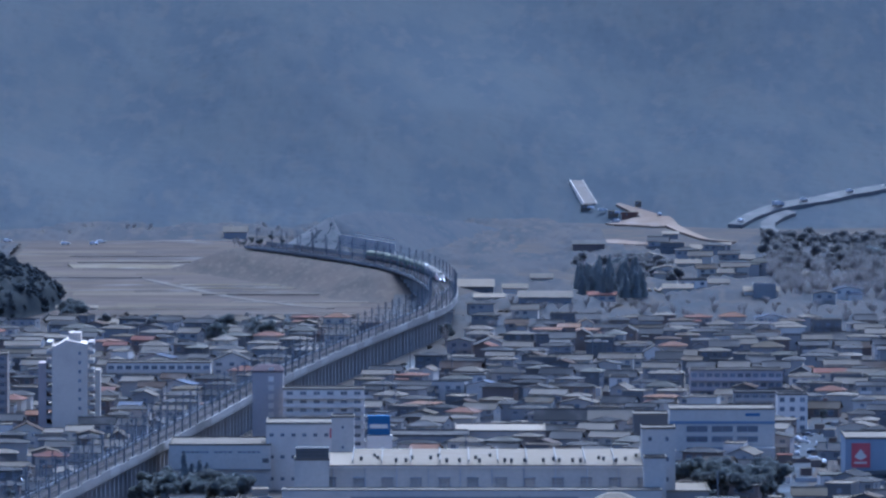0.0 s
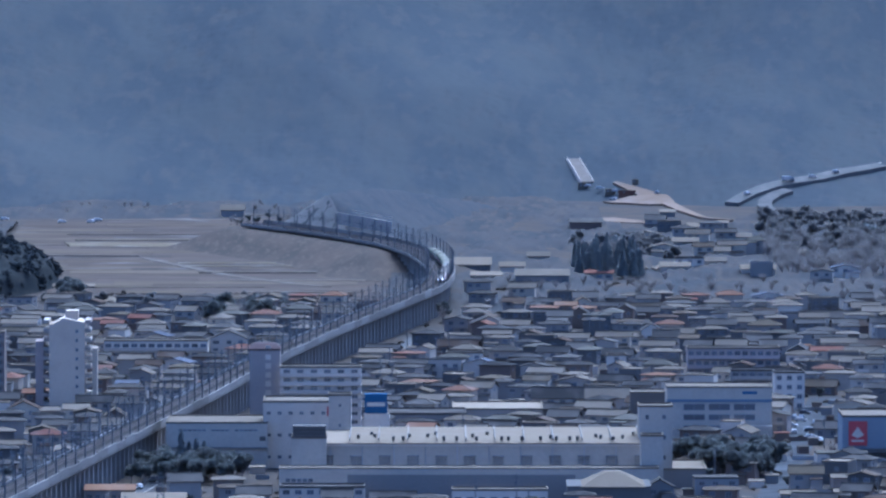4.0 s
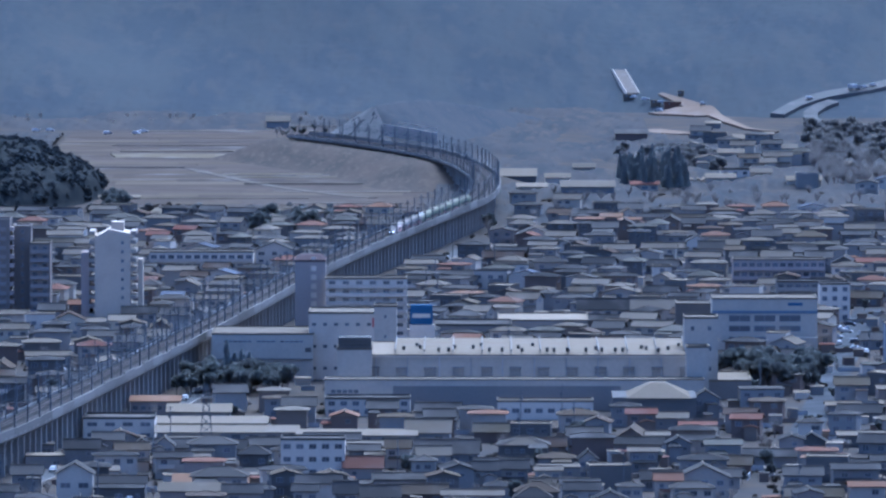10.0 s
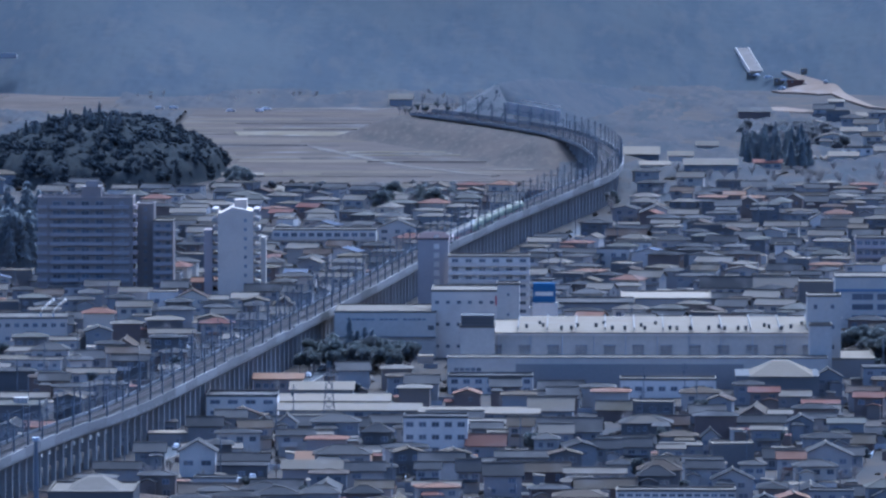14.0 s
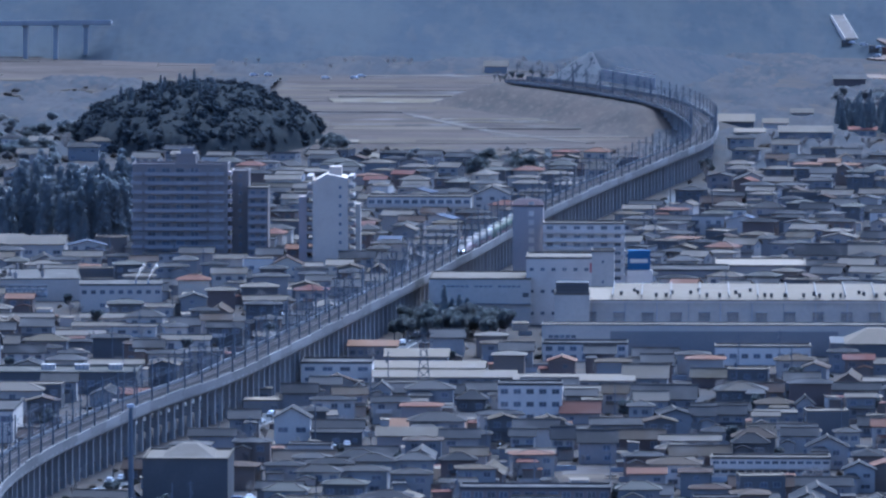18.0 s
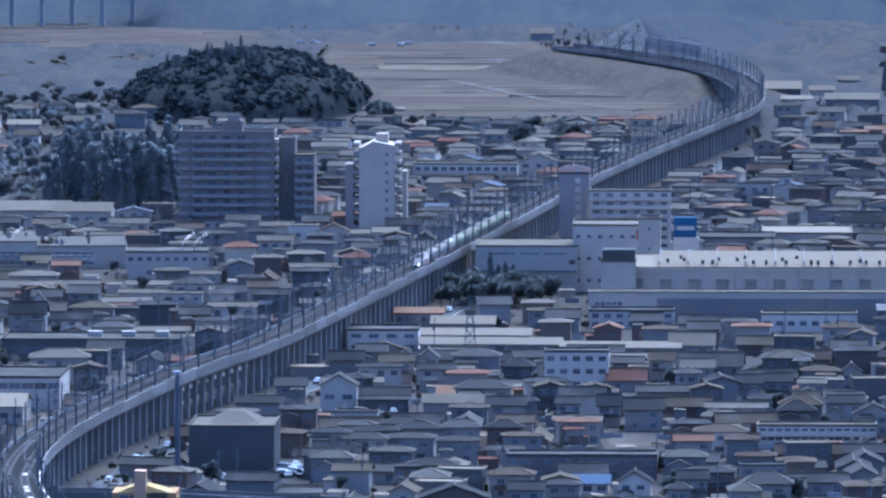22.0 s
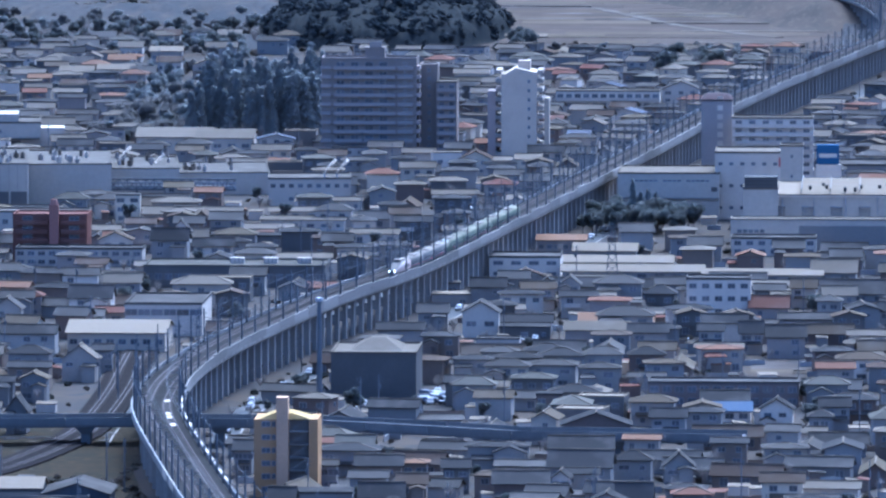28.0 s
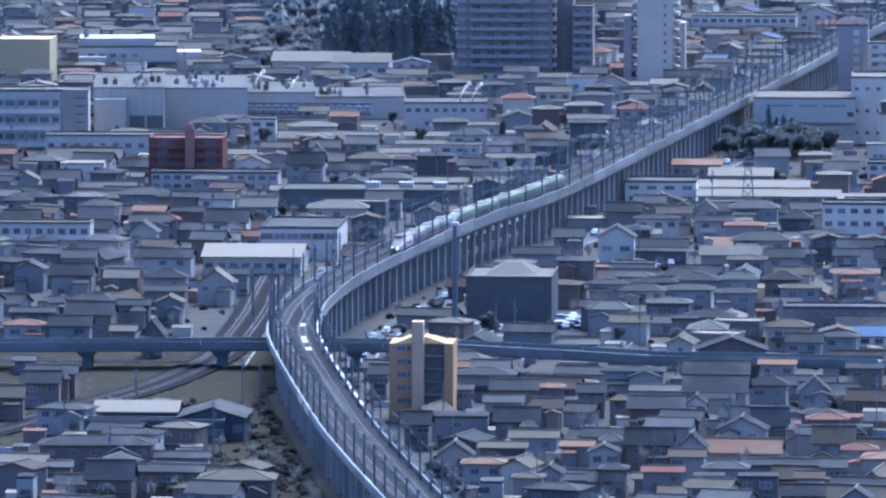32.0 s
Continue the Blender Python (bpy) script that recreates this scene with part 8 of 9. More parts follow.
# bare and evergreen woods seen as massed crowns
WINTERWOOD = mat("bare_crowns", (0.108, 0.098, 0.085), 0.95, grain=0.5, vary=0.08, stain=0.3, dirt=(0.1, 0.088, 0.074), bump=0, leafy=0.6)
# far evergreens lightened over near ones, haze put into the colour
FARGREEN = mat("far_evergreen_foliage", (0.135, 0.135, 0.125), 0.95, grain=0.5, vary=0.08, stain=0.3, dirt=(0.09, 0.085, 0.074), bump=0, leafy=0.65)


MASSED = [crown_mesh(6.5 + i * 0.5, 3.0 + 0.25 * i, 300 + i, WINTERWOOD) for i in range(5)]
DARKMASS = [crown_mesh(7.0 + i * 0.6, 2.8 + 0.2 * i, 320 + i, FARGREEN) for i in range(4)]


def woods(x0, x1, y0, y1, count, seed, cover=0.0, dark=0.3, low=0.6, high=1.2, base=None, gap=1.5):
    """Massed crowns in stands with clearings; dark evergreens keep together."""
    rnd = random.Random(seed)
    for _ in range(count):
        x, y = rnd.uniform(x0, x1), rnd.uniform(y0, y1)
        if noise.noise(Vector((x / 26, y / 90, seed))) + rnd.uniform(-0.15, 0.15) < cover or near_line(x, y, 9) or not free(x, y, gap):
            continue
        k = rnd.uniform(low, high)
        kinds = DARKMASS if noise.noise(Vector((x / 17, y / 60, seed + 9))) > 0.35 - dark else MASSED
        far_trees.add(rnd.choice(kinds), pose(x, y, (base(x, y) if base else 0) - 0.3, 0, 0, rnd.uniform(0, 360)) @ Matrix.Diagonal((k * 1.1, k * 1.1, k * rnd.uniform(0.8, 1.1), 1)))


for x0, x1, y0, y1 in ((78, 132, 3940, 4200), (60, 84, 4170, 4250), (138, 225, 4085, 4200), (150, 170, 4000, 4100), (-60, -20, 3740, 3790)):
    claim(x0, x1, y0, y1)
woods(60, 100, 3620, 3760, 260, 1, cover=-0.3, dark=-0.1, low=0.6, high=1.1)
woods(146, 208, 3680, 3990, 330, 2, cover=-0.3, dark=-0.1, low=0.6, high=1.0)
woods(-440, -240, 3440, 3560, 200, 4, cover=0.05, dark=0.3, low=0.5, high=0.9)
woods(-330, -250, 3040, 3420, 330, 9, cover=-0.12, dark=0.4, low=0.5, high=0.95)
woods(-268, -232, 2790, 2995, 210, 7, cover=-0.35, dark=0.3, low=0.6, high=1.2, gap=-200)
woods(-87, -66, 3195, 3225, 60, 8, cover=-0.6, dark=0.2, low=0.5, high=0.8, gap=-200)
woods(-160, -60, 3250, 3330, 120, 6, cover=-0.1, dark=0.3, low=0.5, high=0.9, gap=-200)

# garden trees among the near houses
rnd = random.Random(61)
for i in range(900):
    y = 1576.82 + (2787.87 - 1576.82) * rnd.random()
    xa, xb = visible_strip(y)
    x = rnd.uniform(xa, xb)
    if free(x, y, 0.2) and not near_line(x, y, 9):
        k = rnd.uniform(0.4, 0.8)
        m = pose(x, y, 0, 0, 0, rnd.uniform(0, 360)) @ Matrix.Diagonal((k * 1.1, k * 1.1, k, 1))
        for o in rnd.choice(LEAFY[:2] + BARE + BARE).children:
            far_trees.add(o.data, m)

far_trees.done("far_trees", "far bare and evergreen trees in thickets", "trees")

# low scrub and hedges
rnd = random.Random(41)


def clump_mesh(rad, tall, material, seed, pieces=9):
    """A tuft of growth: leaning blades about a middle, ragged in outline."""
    rnd = random.Random(seed)
    bm = bmesh.new()
    for _ in range(pieces):
        a, b = rnd.uniform(0, 6.28), rnd.random()
        c = Vector((math.cos(a) * rad * b, math.sin(a) * rad * b, tall * rnd.uniform(0.1, 0.75)))
        s = rnd.uniform(0.45, 0.8) * rad
        ring = [bm.verts.new(c + Vector((math.cos(u) * s * rnd.uniform(0.6, 1.1), math.sin(u) * s * rnd.uniform(0.6, 1.1), rnd.uniform(-0.2, 0.2) * tall))) for u in (0, 1.26, 2.5, 3.8, 5.0)]
        top, low = bm.verts.new(c + Vector((0, 0, tall * rnd.uniform(0.25, 0.5)))), bm.verts.new(c - Vector((0, 0, tall * 0.35)))
        for k in range(5):
            bm.faces.new((ring[k], ring[(k + 1) % 5], top))
            bm.faces.new((ring[(k + 1) % 5], ring[k], low))
    for f in bm.faces:
        f.smooth = True
    return mesh_of("clump", bm, material)


def mound_mesh(rad, tall, material, seed):
    """A tree crown seen from far: a low uneven dome."""
    rnd = random.Random(seed)
    bm = bmesh.new()
    rings = []
    for r, z in ((1.0, 0.0), (0.82, 0.5), (0.45, 0.88)):
        rings.append([bm.verts.new((rad * r * rnd.uniform(0.75, 1.2) * math.cos(a * 0.898), rad * r * rnd.uniform(0.75, 1.2) * math.sin(a * 0.898), tall * z * rnd.uniform(0.8, 1.2) - (0.6 if z == 0 else 0))) for a in range(7)])
    top = bm.verts.new((0, 0, tall))
    for a, b in zip(rings, rings[1:]):
        for k in range(7):
            bm.faces.new((a[k], a[(k + 1) % 7], b[(k + 1) % 7], b[k]))
    for k in range(7):
        bm.faces.new((rings[-1][k], rings[-1][(k + 1) % 7], top))
    for f in bm.faces:
        f.smooth = True
    return mesh_of("crown", bm, material)


HEDGE = mat("winter_hedge", (0.055, 0.052, 0.04), 0.95, leafy=0.45, grain=0.6, big=9, vary=0.12, stain=0.4, dirt=(0.065, 0.053, 0.038))
BRUSH = mat("dry_brush", (0.072, 0.058, 0.043), 0.95, leafy=0.45, grain=0.6, big=9, vary=0.12, stain=0.4, dirt=(0.055, 0.048, 0.036))
SCRUB = [clump_mesh(1.5, 1.9, HEDGE, 1), clump_mesh(1.3, 1.5, HEDGE, 2), clump_mesh(1.7, 1.7, BRUSH, 3), clump_mesh(1.4, 2.2, BRUSH, 4), clump_mesh(1.2, 1.4, BRUSH, 5)]
scrub = Crowd()


def strew(x0, x1, y0, y1, count, low, high, gap=None, kinds=SCRUB):
    for _ in range(count):
        x, y = rnd.uniform(x0, x1), rnd.uniform(y0, y1)
        if noise.noise(Vector((x / 22, y / 55, 1))) < -0.25 or (gap and not free(x, y, gap)):
            continue
        k = rnd.uniform(low, high)
        scrub.add(rnd.choice(kinds), pose(x, y, -0.1, 0, 0, rnd.uniform(0, 360)) @ Matrix.Diagonal((k, k, k * rnd.uniform(0.4, 0.8), 1)))


LOW = [mound_mesh(2.6, 0.9, BRUSH, 50), mound_mesh(2.2, 1.2, BRUSH, 51), mound_mesh(2.4, 1.0, BRUSH, 52), mound_mesh(3.2, 0.7, BRUSH, 53), SCRUB[3]]
strew(-22.72, 201.82, 3218.09, 3460, 500, 0.6, 1.3, 0.5, SCRUB[2:])
strew(-440.93, -210.77, 3290.59, 3906.17, 1500, 0.7, 1.6, None, LOW)
strew(-189.83, -32.78, 3298.02, 3385.91, 260, 0.6, 1.2, None, LOW)
strew(-245, -162, 1740, 1890, 1500, 0.35, 0.8, 0.3)
for i in range(4200):
    y = 1576.82 + (3253.94 - 1576.82) * rnd.random()
    xa, xb = visible_strip(y)
    x = rnd.uniform(xa, xb)
    if free(x, y, 0.3) and not near_line(x, y, 7):
        k = rnd.uniform(0.35, 0.85)
        scrub.add(rnd.choice(SCRUB), pose(x, y, -0.1, 0, 0, rnd.uniform(0, 360)) @ Matrix.Diagonal((k, k, k, 1)))
for i in range(700):
    q, d = along(rnd.uniform(60, 420))
    off = -rnd.uniform(7, 26) if i % 4 else rnd.uniform(7, 14)
    k = rnd.uniform(0.35, 0.9)
    x, y = q.x + d.y * off, q.y - d.x * off
    if free(x, y, 0.3):
        scrub.add(rnd.choice(SCRUB[:2] + SCRUB[3:]), pose(x, y, -0.1, 0, 0, rnd.uniform(0, 360)) @ Matrix.Diagonal((k, k, k * 0.8, 1)))
scrub.done("scrub", "dry winter scrub and clipped garden hedges", "scrub")

# ---- street furniture ----


def utility_pole():
    p = tagged(new("utility_pole"), "grey concrete utility pole with crossarms", "pole", "utility poles")
    bm = bmesh.new()
    tube(bm, 0, 0, -0.3, 11.5, 0.17, 0.11, 6)
    part("shaft", bm, mat("pole_concrete", (0.12, 0.115, 0.11), 0.85), p)
    for z in (10.9, 10.1):
        bm = bmesh.new()
        bar(bm, (-0.9, 0, z), (0.9, 0, z), 0.05)
        part("crossarm", bm, STEEL, p)
    bm = bmesh.new()
    tube(bm, 0.35, 0, 8.2, 9.2, 0.26, 0.26, 8)
    part("transformer", bm, STEEL, p)
    return p


rnd = random.Random(8)
pole_ = utility_pole()
pole_.matrix_basis = pose(-110.59, 2055.67, 0)
for i in range(170):
    y = 1612.02 + (3148.72 - 1612.02) * rnd.random() ** 1.3
    xa, xb = visible_strip(y)
    x = rnd.uniform(xa, xb)
    if free(x, y, 0.5) and not near_line(x, y, 8):
        copy_thing(pole_, pose(x, y, 0, 0, 0, rnd.uniform(0, 180)))
# poles along the line's left side road
for i in range(34):
    p, d = along(520 + i * 24)
    copy_thing(pole_, pose(p.x - d.y * 19.5, p.y + d.x * 19.5, 0, 0, 0, rnd.uniform(0, 180)))
    copy_thing(pole_, pose(p.x - d.y * 24, p.y + d.x * 24, 0, 0, 0, rnd.uniform(0, 180)))

pyl = tagged(new("lattice_tower"), "slim steel lattice tower among the houses", "tower")
pyl.matrix_basis = pose(-74.46, 2245.06, 0)
ph = 18.32
for sx in (-1, 1):
    for sy in (-1, 1):
        bm = bmesh.new()
        bar(bm, (sx * 1.9, sy * 1.9, 0), (sx * 0.3, sy * 0.3, ph), 0.08)
        part("leg", bm, STEEL, pyl)
for i in range(8):
    bm = bmesh.new()
    a, b = i / 8, (i + 1) / 8
    ra, rb = 1.9 - 1.6 * a, 1.9 - 1.6 * b
    for sy in (-1, 1):
        bar(bm, (-ra, sy * ra, ph * a), (rb, sy * rb, ph * b), 0.05)
        bar(bm, (ra, sy * ra, ph * a), (-rb, sy * rb, ph * b), 0.05)
    part("bracing", bm, STEEL, pyl)
for z in (0.8, 0.92):
    bm = bmesh.new()
    bar(bm, (-2.6, 0, ph * z), (2.6, 0, ph * z), 0.09)
    part("crossarm", bm, STEEL, pyl)

CARPAINT = [mat("white_car_paint", (0.28, 0.26, 0.235), 0.45, vary=0.05, bump=0, stain=0.02), mat("silver_car_paint", (0.2, 0.195, 0.19), 0.45, 0.4, vary=0.05, bump=0, stain=0.02),
            mat("black_car_paint", (0.03, 0.03, 0.035), 0.45, vary=0.05, bump=0, stain=0.02), mat("blue_car_paint", (0.045, 0.055, 0.085), 0.45, vary=0.05, bump=0, stain=0.02)]


def car(paint, word):
    c = tagged(new("car"), f"{word} small car parked on asphalt", "car", "cars")
    bm = bmesh.new()
    loft(bm, [(-0.8, -2.0, 0.35), (0.8, -2.0, 0.35), (0.8, 2.0, 0.35), (-0.8, 2.0, 0.35)], [(-0.82, -2.05, 0.85), (0.82, -2.05, 0.85), (0.82, 2.05, 0.9), (-0.82, 2.05, 0.9)])
    loft(bm, [(-0.78, -1.1, 0.86), (0.78, -1.1, 0.86), (0.78, 1.8, 0.9), (-0.78, 1.8, 0.9)], [(-0.62, -0.4, 1.5), (0.62, -0.4, 1.5), (0.62, 1.5, 1.5), (-0.62, 1.5, 1.5)])
    part("body", bm, paint, c)
    bm = bmesh.new()
    loft(bm, [(-0.7, -1.06, 0.92), (0.7, -1.06, 0.92), (0.72, -1.0, 0.95), (-0.72, -1.0, 0.95)], [(-0.58, -0.46, 1.43), (0.58, -0.46, 1.43), (0.58, -0.40, 1.43), (-0.58, -0.40, 1.43)])
    part("windscreen", bm, GLASS, c)
    for sx in (-1, 1):
        for yy in (-1.25, 1.25):
            bm = bmesh.new()
            tube(bm, 0, 0, -0.1, 0.1, 0.31, 0.31, 10)
            bmesh.ops.rotate(bm, verts=bm.verts, cent=(0, 0, 0), matrix=Matrix.Rotation(radians(90), 3, "Y"))
            part("wheel", bm, BLACK, c, m=pose(sx * 0.74, yy, 0.31))
    return c


CARS = [car(p, w) for p, w in zip(CARPAINT, ("white", "silver", "black", "dark blue"))]
for i, c in enumerate(CARS):
    c.matrix_basis = pose(-121.39 + i * 2.6, 1935.18, 0)
rnd = random.Random(14)


def parking(x0, x1, y0, y1, count):
    for _ in range(count):
        copy_thing(rnd.choice(CARS), pose(rnd.uniform(x0, x1), rnd.uniform(y0, y1), 0, 0, 0, rnd.choice((0, 90, 180, 85))))


for k, (x, y, w, tone) in enumerate(((92.1, 4163.0, 8.4, "rust"), (84.0, 4171.0, 5.0, "white"), (96.5, 4178.0, 3.0, "white"), (70.8, 4188.0, 5.0, "pale"))):
    cabin = tagged(new("site_cabin"), ("rust-red" if tone == "rust" else "pale") + " metal site cabin on the sandy earthworks", "cabin", "site cabins")
    z = hill_height(x, y) + 0.8
    add_box(cabin, "body", -w / 2, w / 2, 0, 2.4, -1.5, 2.1, ROOFS[tone])
    add_box(cabin, "roof", -w / 2 - 0.1, w / 2 + 0.1, -0.1, 2.5, 2.1, 2.25, ROOFS["pale"])
    window(cabin, -w * 0.2, 0, 1.2, 0.8, 0.6)
    cabin.matrix_basis = pose(x, y, z)
for x, y in ((73.0, 4186.5), (79.0, 4180.0), (86.7, 4170.0), (85.1, 4158.0), (106.6, 4153.0)):
    copy_thing(rnd.choice(CARS[:2]), pose(x, y, hill_height(x, y) + 1.1, 0, 0, rnd.uniform(0, 360)))
for x, y in ((-211.7, 3974.8), (-205.1, 3975.0), (-176.8, 3948.5), (-163.3, 3948.8), (-160.7, 3965.0)):
    copy_thing(CARS[0], pose(x, y, 0.25, 0, 0, rnd.uniform(60, 120)))
parking(-108.55, -96.85, 1940.35, 1967.98, 26)
parking(-94.39, -87.39, 2095.76, 2118.67, 8)
parking(-111.08, -96.73, 2685.22, 2756.27, 30)
parking(110.07, 118.72, 2589.83, 2710.17, 14)
for i in range(26):
    p, d = along(430 + i * 26 + rnd.uniform(-6, 6))
    copy_thing(rnd.choice(CARS), pose(p.x + d.y * 13.5, p.y - d.x * 13.5, 0.06, 0, 0, math.degrees(math.atan2(d.y, d.x)) - 90))


# garden walls, sheds and carports: too many and too small to tell singly
rnd = random.Random(52)
clutter = Crowd()
WALLLET = [mat("block_garden_wall", (0.26, 0.255, 0.245), 0.85, stain=0.4), WALLS["brown"], WALLS["grey"]]
pieces = []
for i in range(5):
    bm = bmesh.new()
    L = 4 + 2 * i
    box(bm, -L / 2, L / 2, -0.08, 0.08, -0.2, 1.25)
    box(bm, -L / 2, L / 2, -0.12, 0.12, 1.25, 1.33)
    pieces.append(mesh_of("garden_wall", bm, WALLLET[i % 3]))
for i in range(6):
    bm = bmesh.new()
    w, dd, h = rnd.uniform(2.2, 4.5), rnd.uniform(2, 3.5), rnd.uniform(2.0, 2.7)
    box(bm, -w / 2, w / 2, -dd / 2, dd / 2, -0.2, h, 0)
    loft(bm, [(-w / 2 - 0.2, -dd / 2 - 0.2, h), (w / 2 + 0.2, -dd / 2 - 0.2, h), (w / 2 + 0.2, dd / 2 + 0.2, h + 0.3), (-w / 2 - 0.2, dd / 2 + 0.2, h + 0.3)],
         [(-w / 2 - 0.2, -dd / 2 - 0.2, h + 0.12), (w / 2 + 0.2, -dd / 2 - 0.2, h + 0.12), (w / 2 + 0.2, dd / 2 + 0.2, h + 0.42), (-w / 2 - 0.2, dd / 2 + 0.2, h + 0.42)], 1)
    pieces.append(mesh_of("shed", bm, [rnd.choice((WALLS["grey"], WALLS["brown"], WALLS["white"])), rnd.choice((ROOFS["pale"], ROOFS["grey"], ROOFS["rust"], ROOFS["white"]))]))
for i in range(2600):
    y = 1576.82 + (3018.53 - 1576.82) * rnd.random()
    xa, xb = visible_strip(y)
    x = rnd.uniform(xa, xb)
    if free(x, y, 0.6) and not near_line(x, y, 19):
        clutter.add(rnd.choice(pieces), pose(x, y, 0, 0, 0, rnd.choice((0, 90, 0)) + rnd.uniform(-8, 8)))
clutter.done("garden_clutter", "garden walls, small sheds and carports between houses", "garden walls")

# steam over the works: rigid puffs that rise and drift
STEAMS = []
for sx, sy, sz in ((-226.79, 2575.27, 6.57), (-171.20, 2534.40, 7.98), (-167.47, 2534.65, 7.98), (-234.41, 2545.00, 10.76)):
    plume = tagged(new("steam_plume"), "thin white steam rising from a factory vent", "steam", "steam plumes")
    plume.matrix_basis = pose(sx, sy + 6, sz)
    bm = bmesh.new()
    tube(bm, 0, 0, 0, 1.3, 0.3, 0.3, 8)
    part("vent_pipe", bm, FRAME, plume)
    for k in range(7):
        bm = bmesh.new()
        bmesh.ops.create_icosphere(bm, subdivisions=2, radius=0.16 + 0.05 * k)
        for v in bm.verts:
            v.co *= 1 + 0.7 * noise.noise(v.co * 3.5 + Vector((k * 3.1, sx, 0)))
            v.co.z *= 1.25
        for f in bm.faces:
            f.smooth = True
        puff = part("puff", bm, STEAM, plume, "white steam puff", pose(0.25 * k + 0.05 * k * k, 0, 1.5 + 0.62 * k))
        STEAMS.append((puff, k))

# moving traffic
MOTORWAY = [(142.2, 4117.0), (150.8, 4130.0), (160.9, 4141.5), (171.0, 4150.5), (185.4, 4161.5), (200.1, 4177.5), (219.2, 4191.5)]


def motorway_pose(s):
    """A place s metres along the motorway, from its near end up the hill; it turns back at the ends."""
    total = sum((Vector(b) - Vector(a)).length for a, b in zip(MOTORWAY, MOTORWAY[1:]))
    s = min(max(s, 1.0), total - 1.0)
    for a, b in zip(MOTORWAY, MOTORWAY[1:]):
        a, b = Vector(a), Vector(b)
        n = (b - a).length
        if s <= n:
            p, d = a + (b - a) * (s / n), (b - a).normalized()
            return pose(p.x + d.y * 0.9, p.y - d.x * 0.9, hill_height(p.x, p.y) + 1.6, 0, 0, math.degrees(math.atan2(d.y, d.x)) + 90)
        s -= n


def truck():
    c = tagged(new("truck"), "white box truck driving on the motorway", "truck", "traffic")
    bm = bmesh.new()
    box(bm, -1.0, 1.0, -2.0, 2.6, 0.8, 2.7)
    part("box_body", bm, CARPAINT[0], c)
    bm = bmesh.new()
    loft(bm, [(-1.1, -4.2, 0.5), (1.1, -4.2, 0.5), (1.1, -2.2, 0.5), (-1.1, -2.2, 0.5)], [(-1.05, -3.8, 2.1), (1.05, -3.8, 2.1), (1.05, -2.2, 2.2), (-1.05, -2.2, 2.2)])
    part("cab", bm, CARPAINT[1], c)
    for sx in (-1, 1):
        for yy in (-3.2, 1.6):
            bm = bmesh.new()
            tube(bm, 0, 0, -0.15, 0.15, 0.5, 0.5, 10)
            bmesh.ops.rotate(bm, verts=bm.verts, cent=(0, 0, 0), matrix=Matrix.Rotation(radians(90), 3, "Y"))
            part("wheel", bm, BLACK, c, m=pose(sx * 1.0, yy, 0.5))
    return c


DRIVERS, LANERS = [], []
for i, (start, pace) in enumerate(((4, 2.2), (34, 2.2), (52, 1.8), (85, -2.2))):
    v = truck() if i % 3 == 1 else copy_thing(CARS[i % 2], pose(0, 0, 0))
    v["label"] = "white box truck driving on the motorway" if i % 3 == 1 else "pale car driving on the motorway"
    DRIVERS.append((v, start, pace))
for i, (start, pace, side) in enumerate(((620, 7.0, 15.0), (700, -6.5, 12.0), (900, 7.5, -13.0), (980, -7.0, -16.0), (1250, -7.0, -16.0))):
    v = copy_thing(CARS[i % 4], pose(0, 0, 0))
    v["label"] = "small car driving along the lane beside the viaduct"
    LANERS.append((v, start, pace, side))


# ---- what moves ----


# the nose's way along the line, by the second
RUN = [(0, 2004.0), (1, 1973.0), (3, 1894.0), (6, 1748.0), (9, 1626.0), (12, 1501.0), (16, 1309.0), (19, 1155.0), (22, 1010.0), (25, 866.0), (28, 736.0), (30, 663.0), (32, 584.0)]


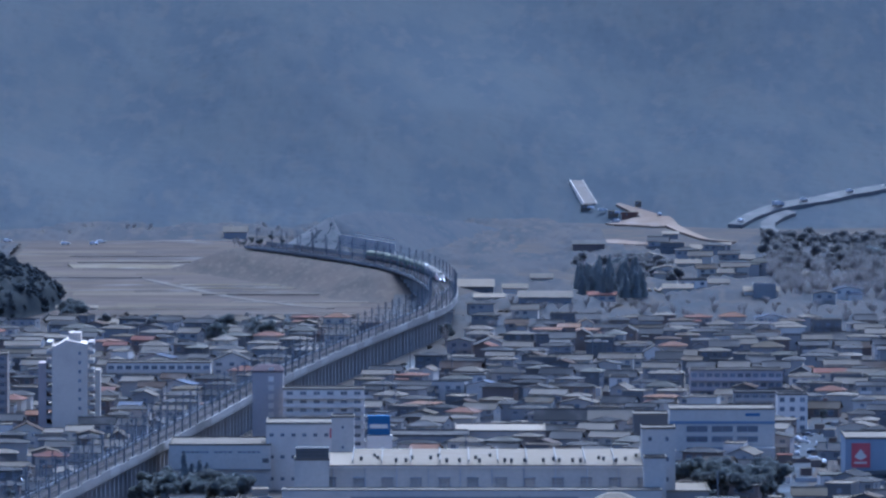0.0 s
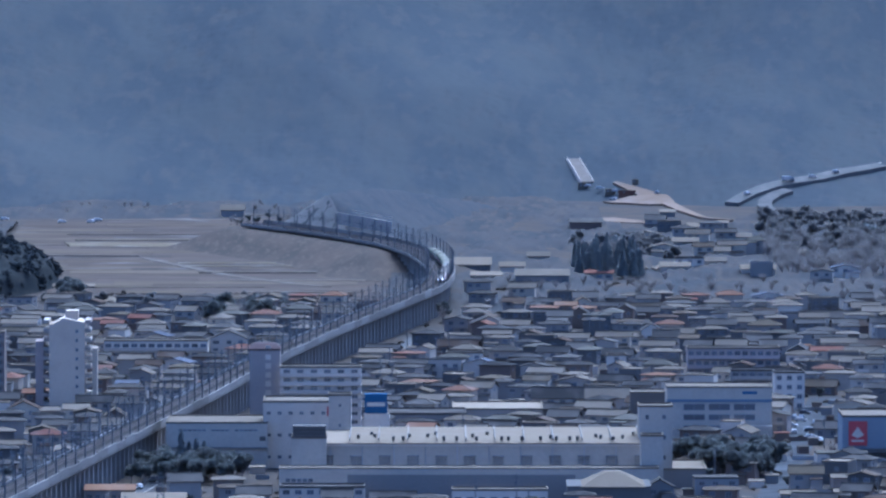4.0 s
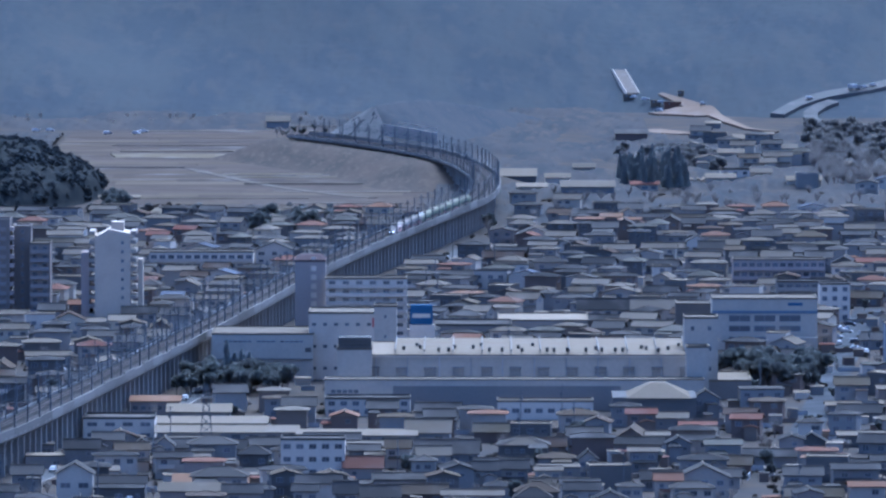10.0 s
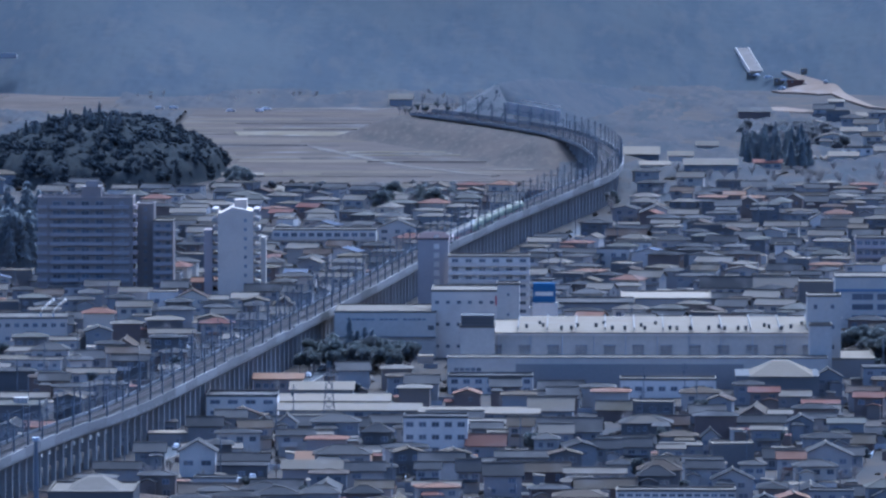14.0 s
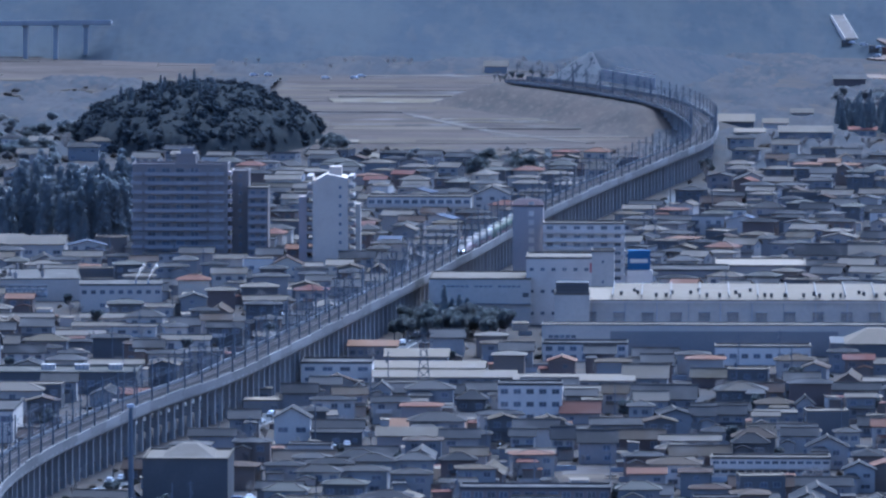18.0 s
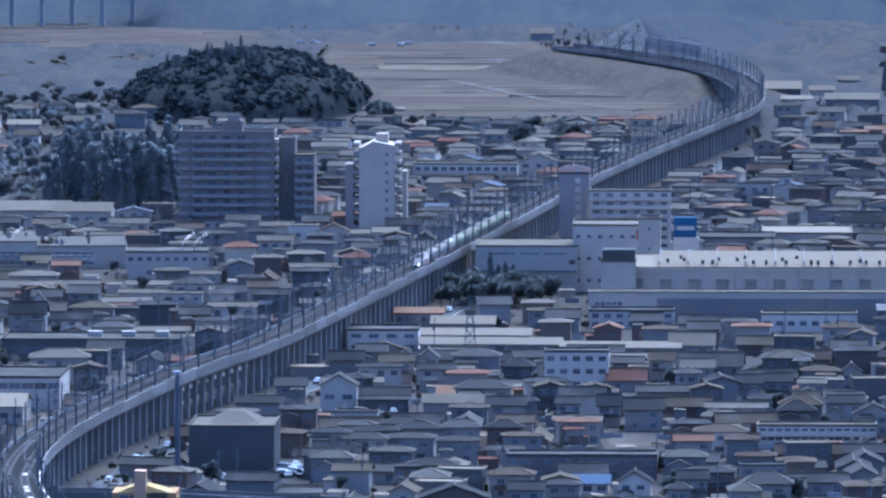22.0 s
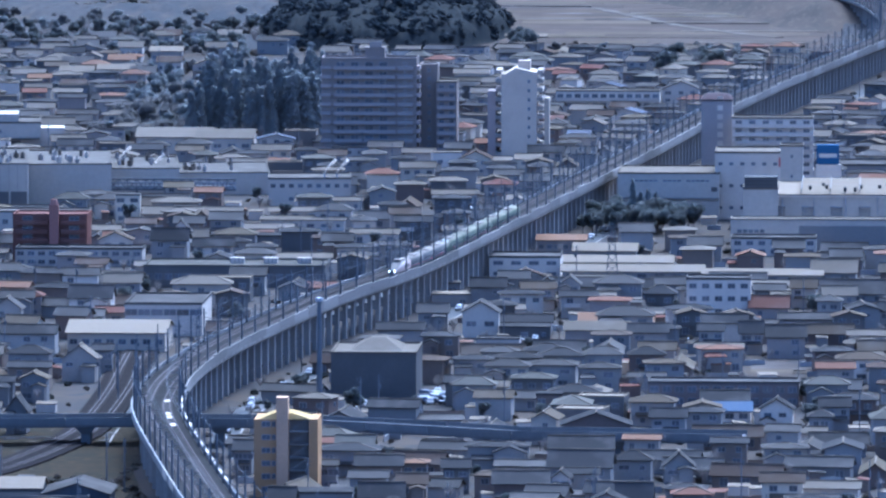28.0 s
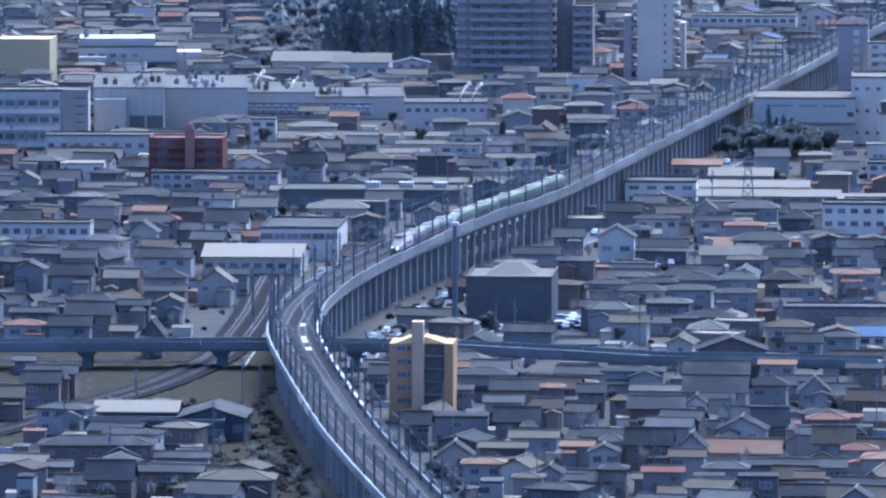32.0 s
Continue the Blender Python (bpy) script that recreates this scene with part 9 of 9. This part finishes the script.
def run(t):
    """A smooth run through the knots of time and way."""
    k = 0
    while k < len(RUN) - 2 and t > RUN[k + 1][0]:
        k += 1

    def slope(i):
        a, b = RUN[max(i - 1, 0)], RUN[min(i + 1, len(RUN) - 1)]
        return (b[1] - a[1]) / (b[0] - a[0])
    (ta, sa), (tb, sb) = RUN[k], RUN[k + 1]
    h, u = tb - ta, (t - ta) / (tb - ta)
    return (2 * u ** 3 - 3 * u ** 2 + 1) * sa + (u ** 3 - 2 * u ** 2 + u) * h * slope(k) + (3 * u ** 2 - 2 * u ** 3) * sb + (u ** 3 - u ** 2) * h * slope(k + 1)


def motions():
    """The train runs along the line from the hill to the town."""
    steps = [i * 0.5 for i in range(65)]
    for car_, back_, length in TRAIN:
        rows = []
        for t in steps:
            s = run(t)
            p, _ = along(s + back_)
            q, _ = along(s + back_ + length)
            d = (q - p).normalized()
            lane_ = 2.15
            x = p.x + d.y * lane_
            y = p.y - d.x * lane_
            rows.append((t, pose(x, y, RAIL_Z, 0, 0, math.degrees(math.atan2(d.y, d.x)) - 90)))
        walk(car_, rows)
    # vehicles on the motorway and on the lanes beside the viaduct
    for vehicle, start, pace in DRIVERS:
        rows = []
        for t in [i * 1.0 for i in range(33)]:
            rows.append((t, motorway_pose(start + pace * t)))
        walk(vehicle, rows)
    for vehicle, start, pace, side in LANERS:
        rows = []
        for t in [i * 1.0 for i in range(33)]:
            p, d = along(start + pace * t)
            rows.append((t, pose(p.x + d.y * side, p.y - d.x * side, 0.07, 0, 0, math.degrees(math.atan2(d.y, d.x)) + (-90 if pace < 0 else 90))))
        walk(vehicle, rows)
    # each puff sways and rises a little, and sinks back
    for puff, k in STEAMS:
        rows = []
        for i in range(33):
            u = 0.5 + 0.5 * math.sin(i * 0.9 + k * 0.7)
            rows.append((i * 1.0, pose(0.25 * k + 0.05 * k * k + 0.12 * k * math.sin(i * 0.5 + k * 0.3), 0, 1.5 + 0.62 * k + 0.3 * u, 0, 0, 12 * math.sin(i * 0.4 + k))))
        walk(puff, rows)


motions()
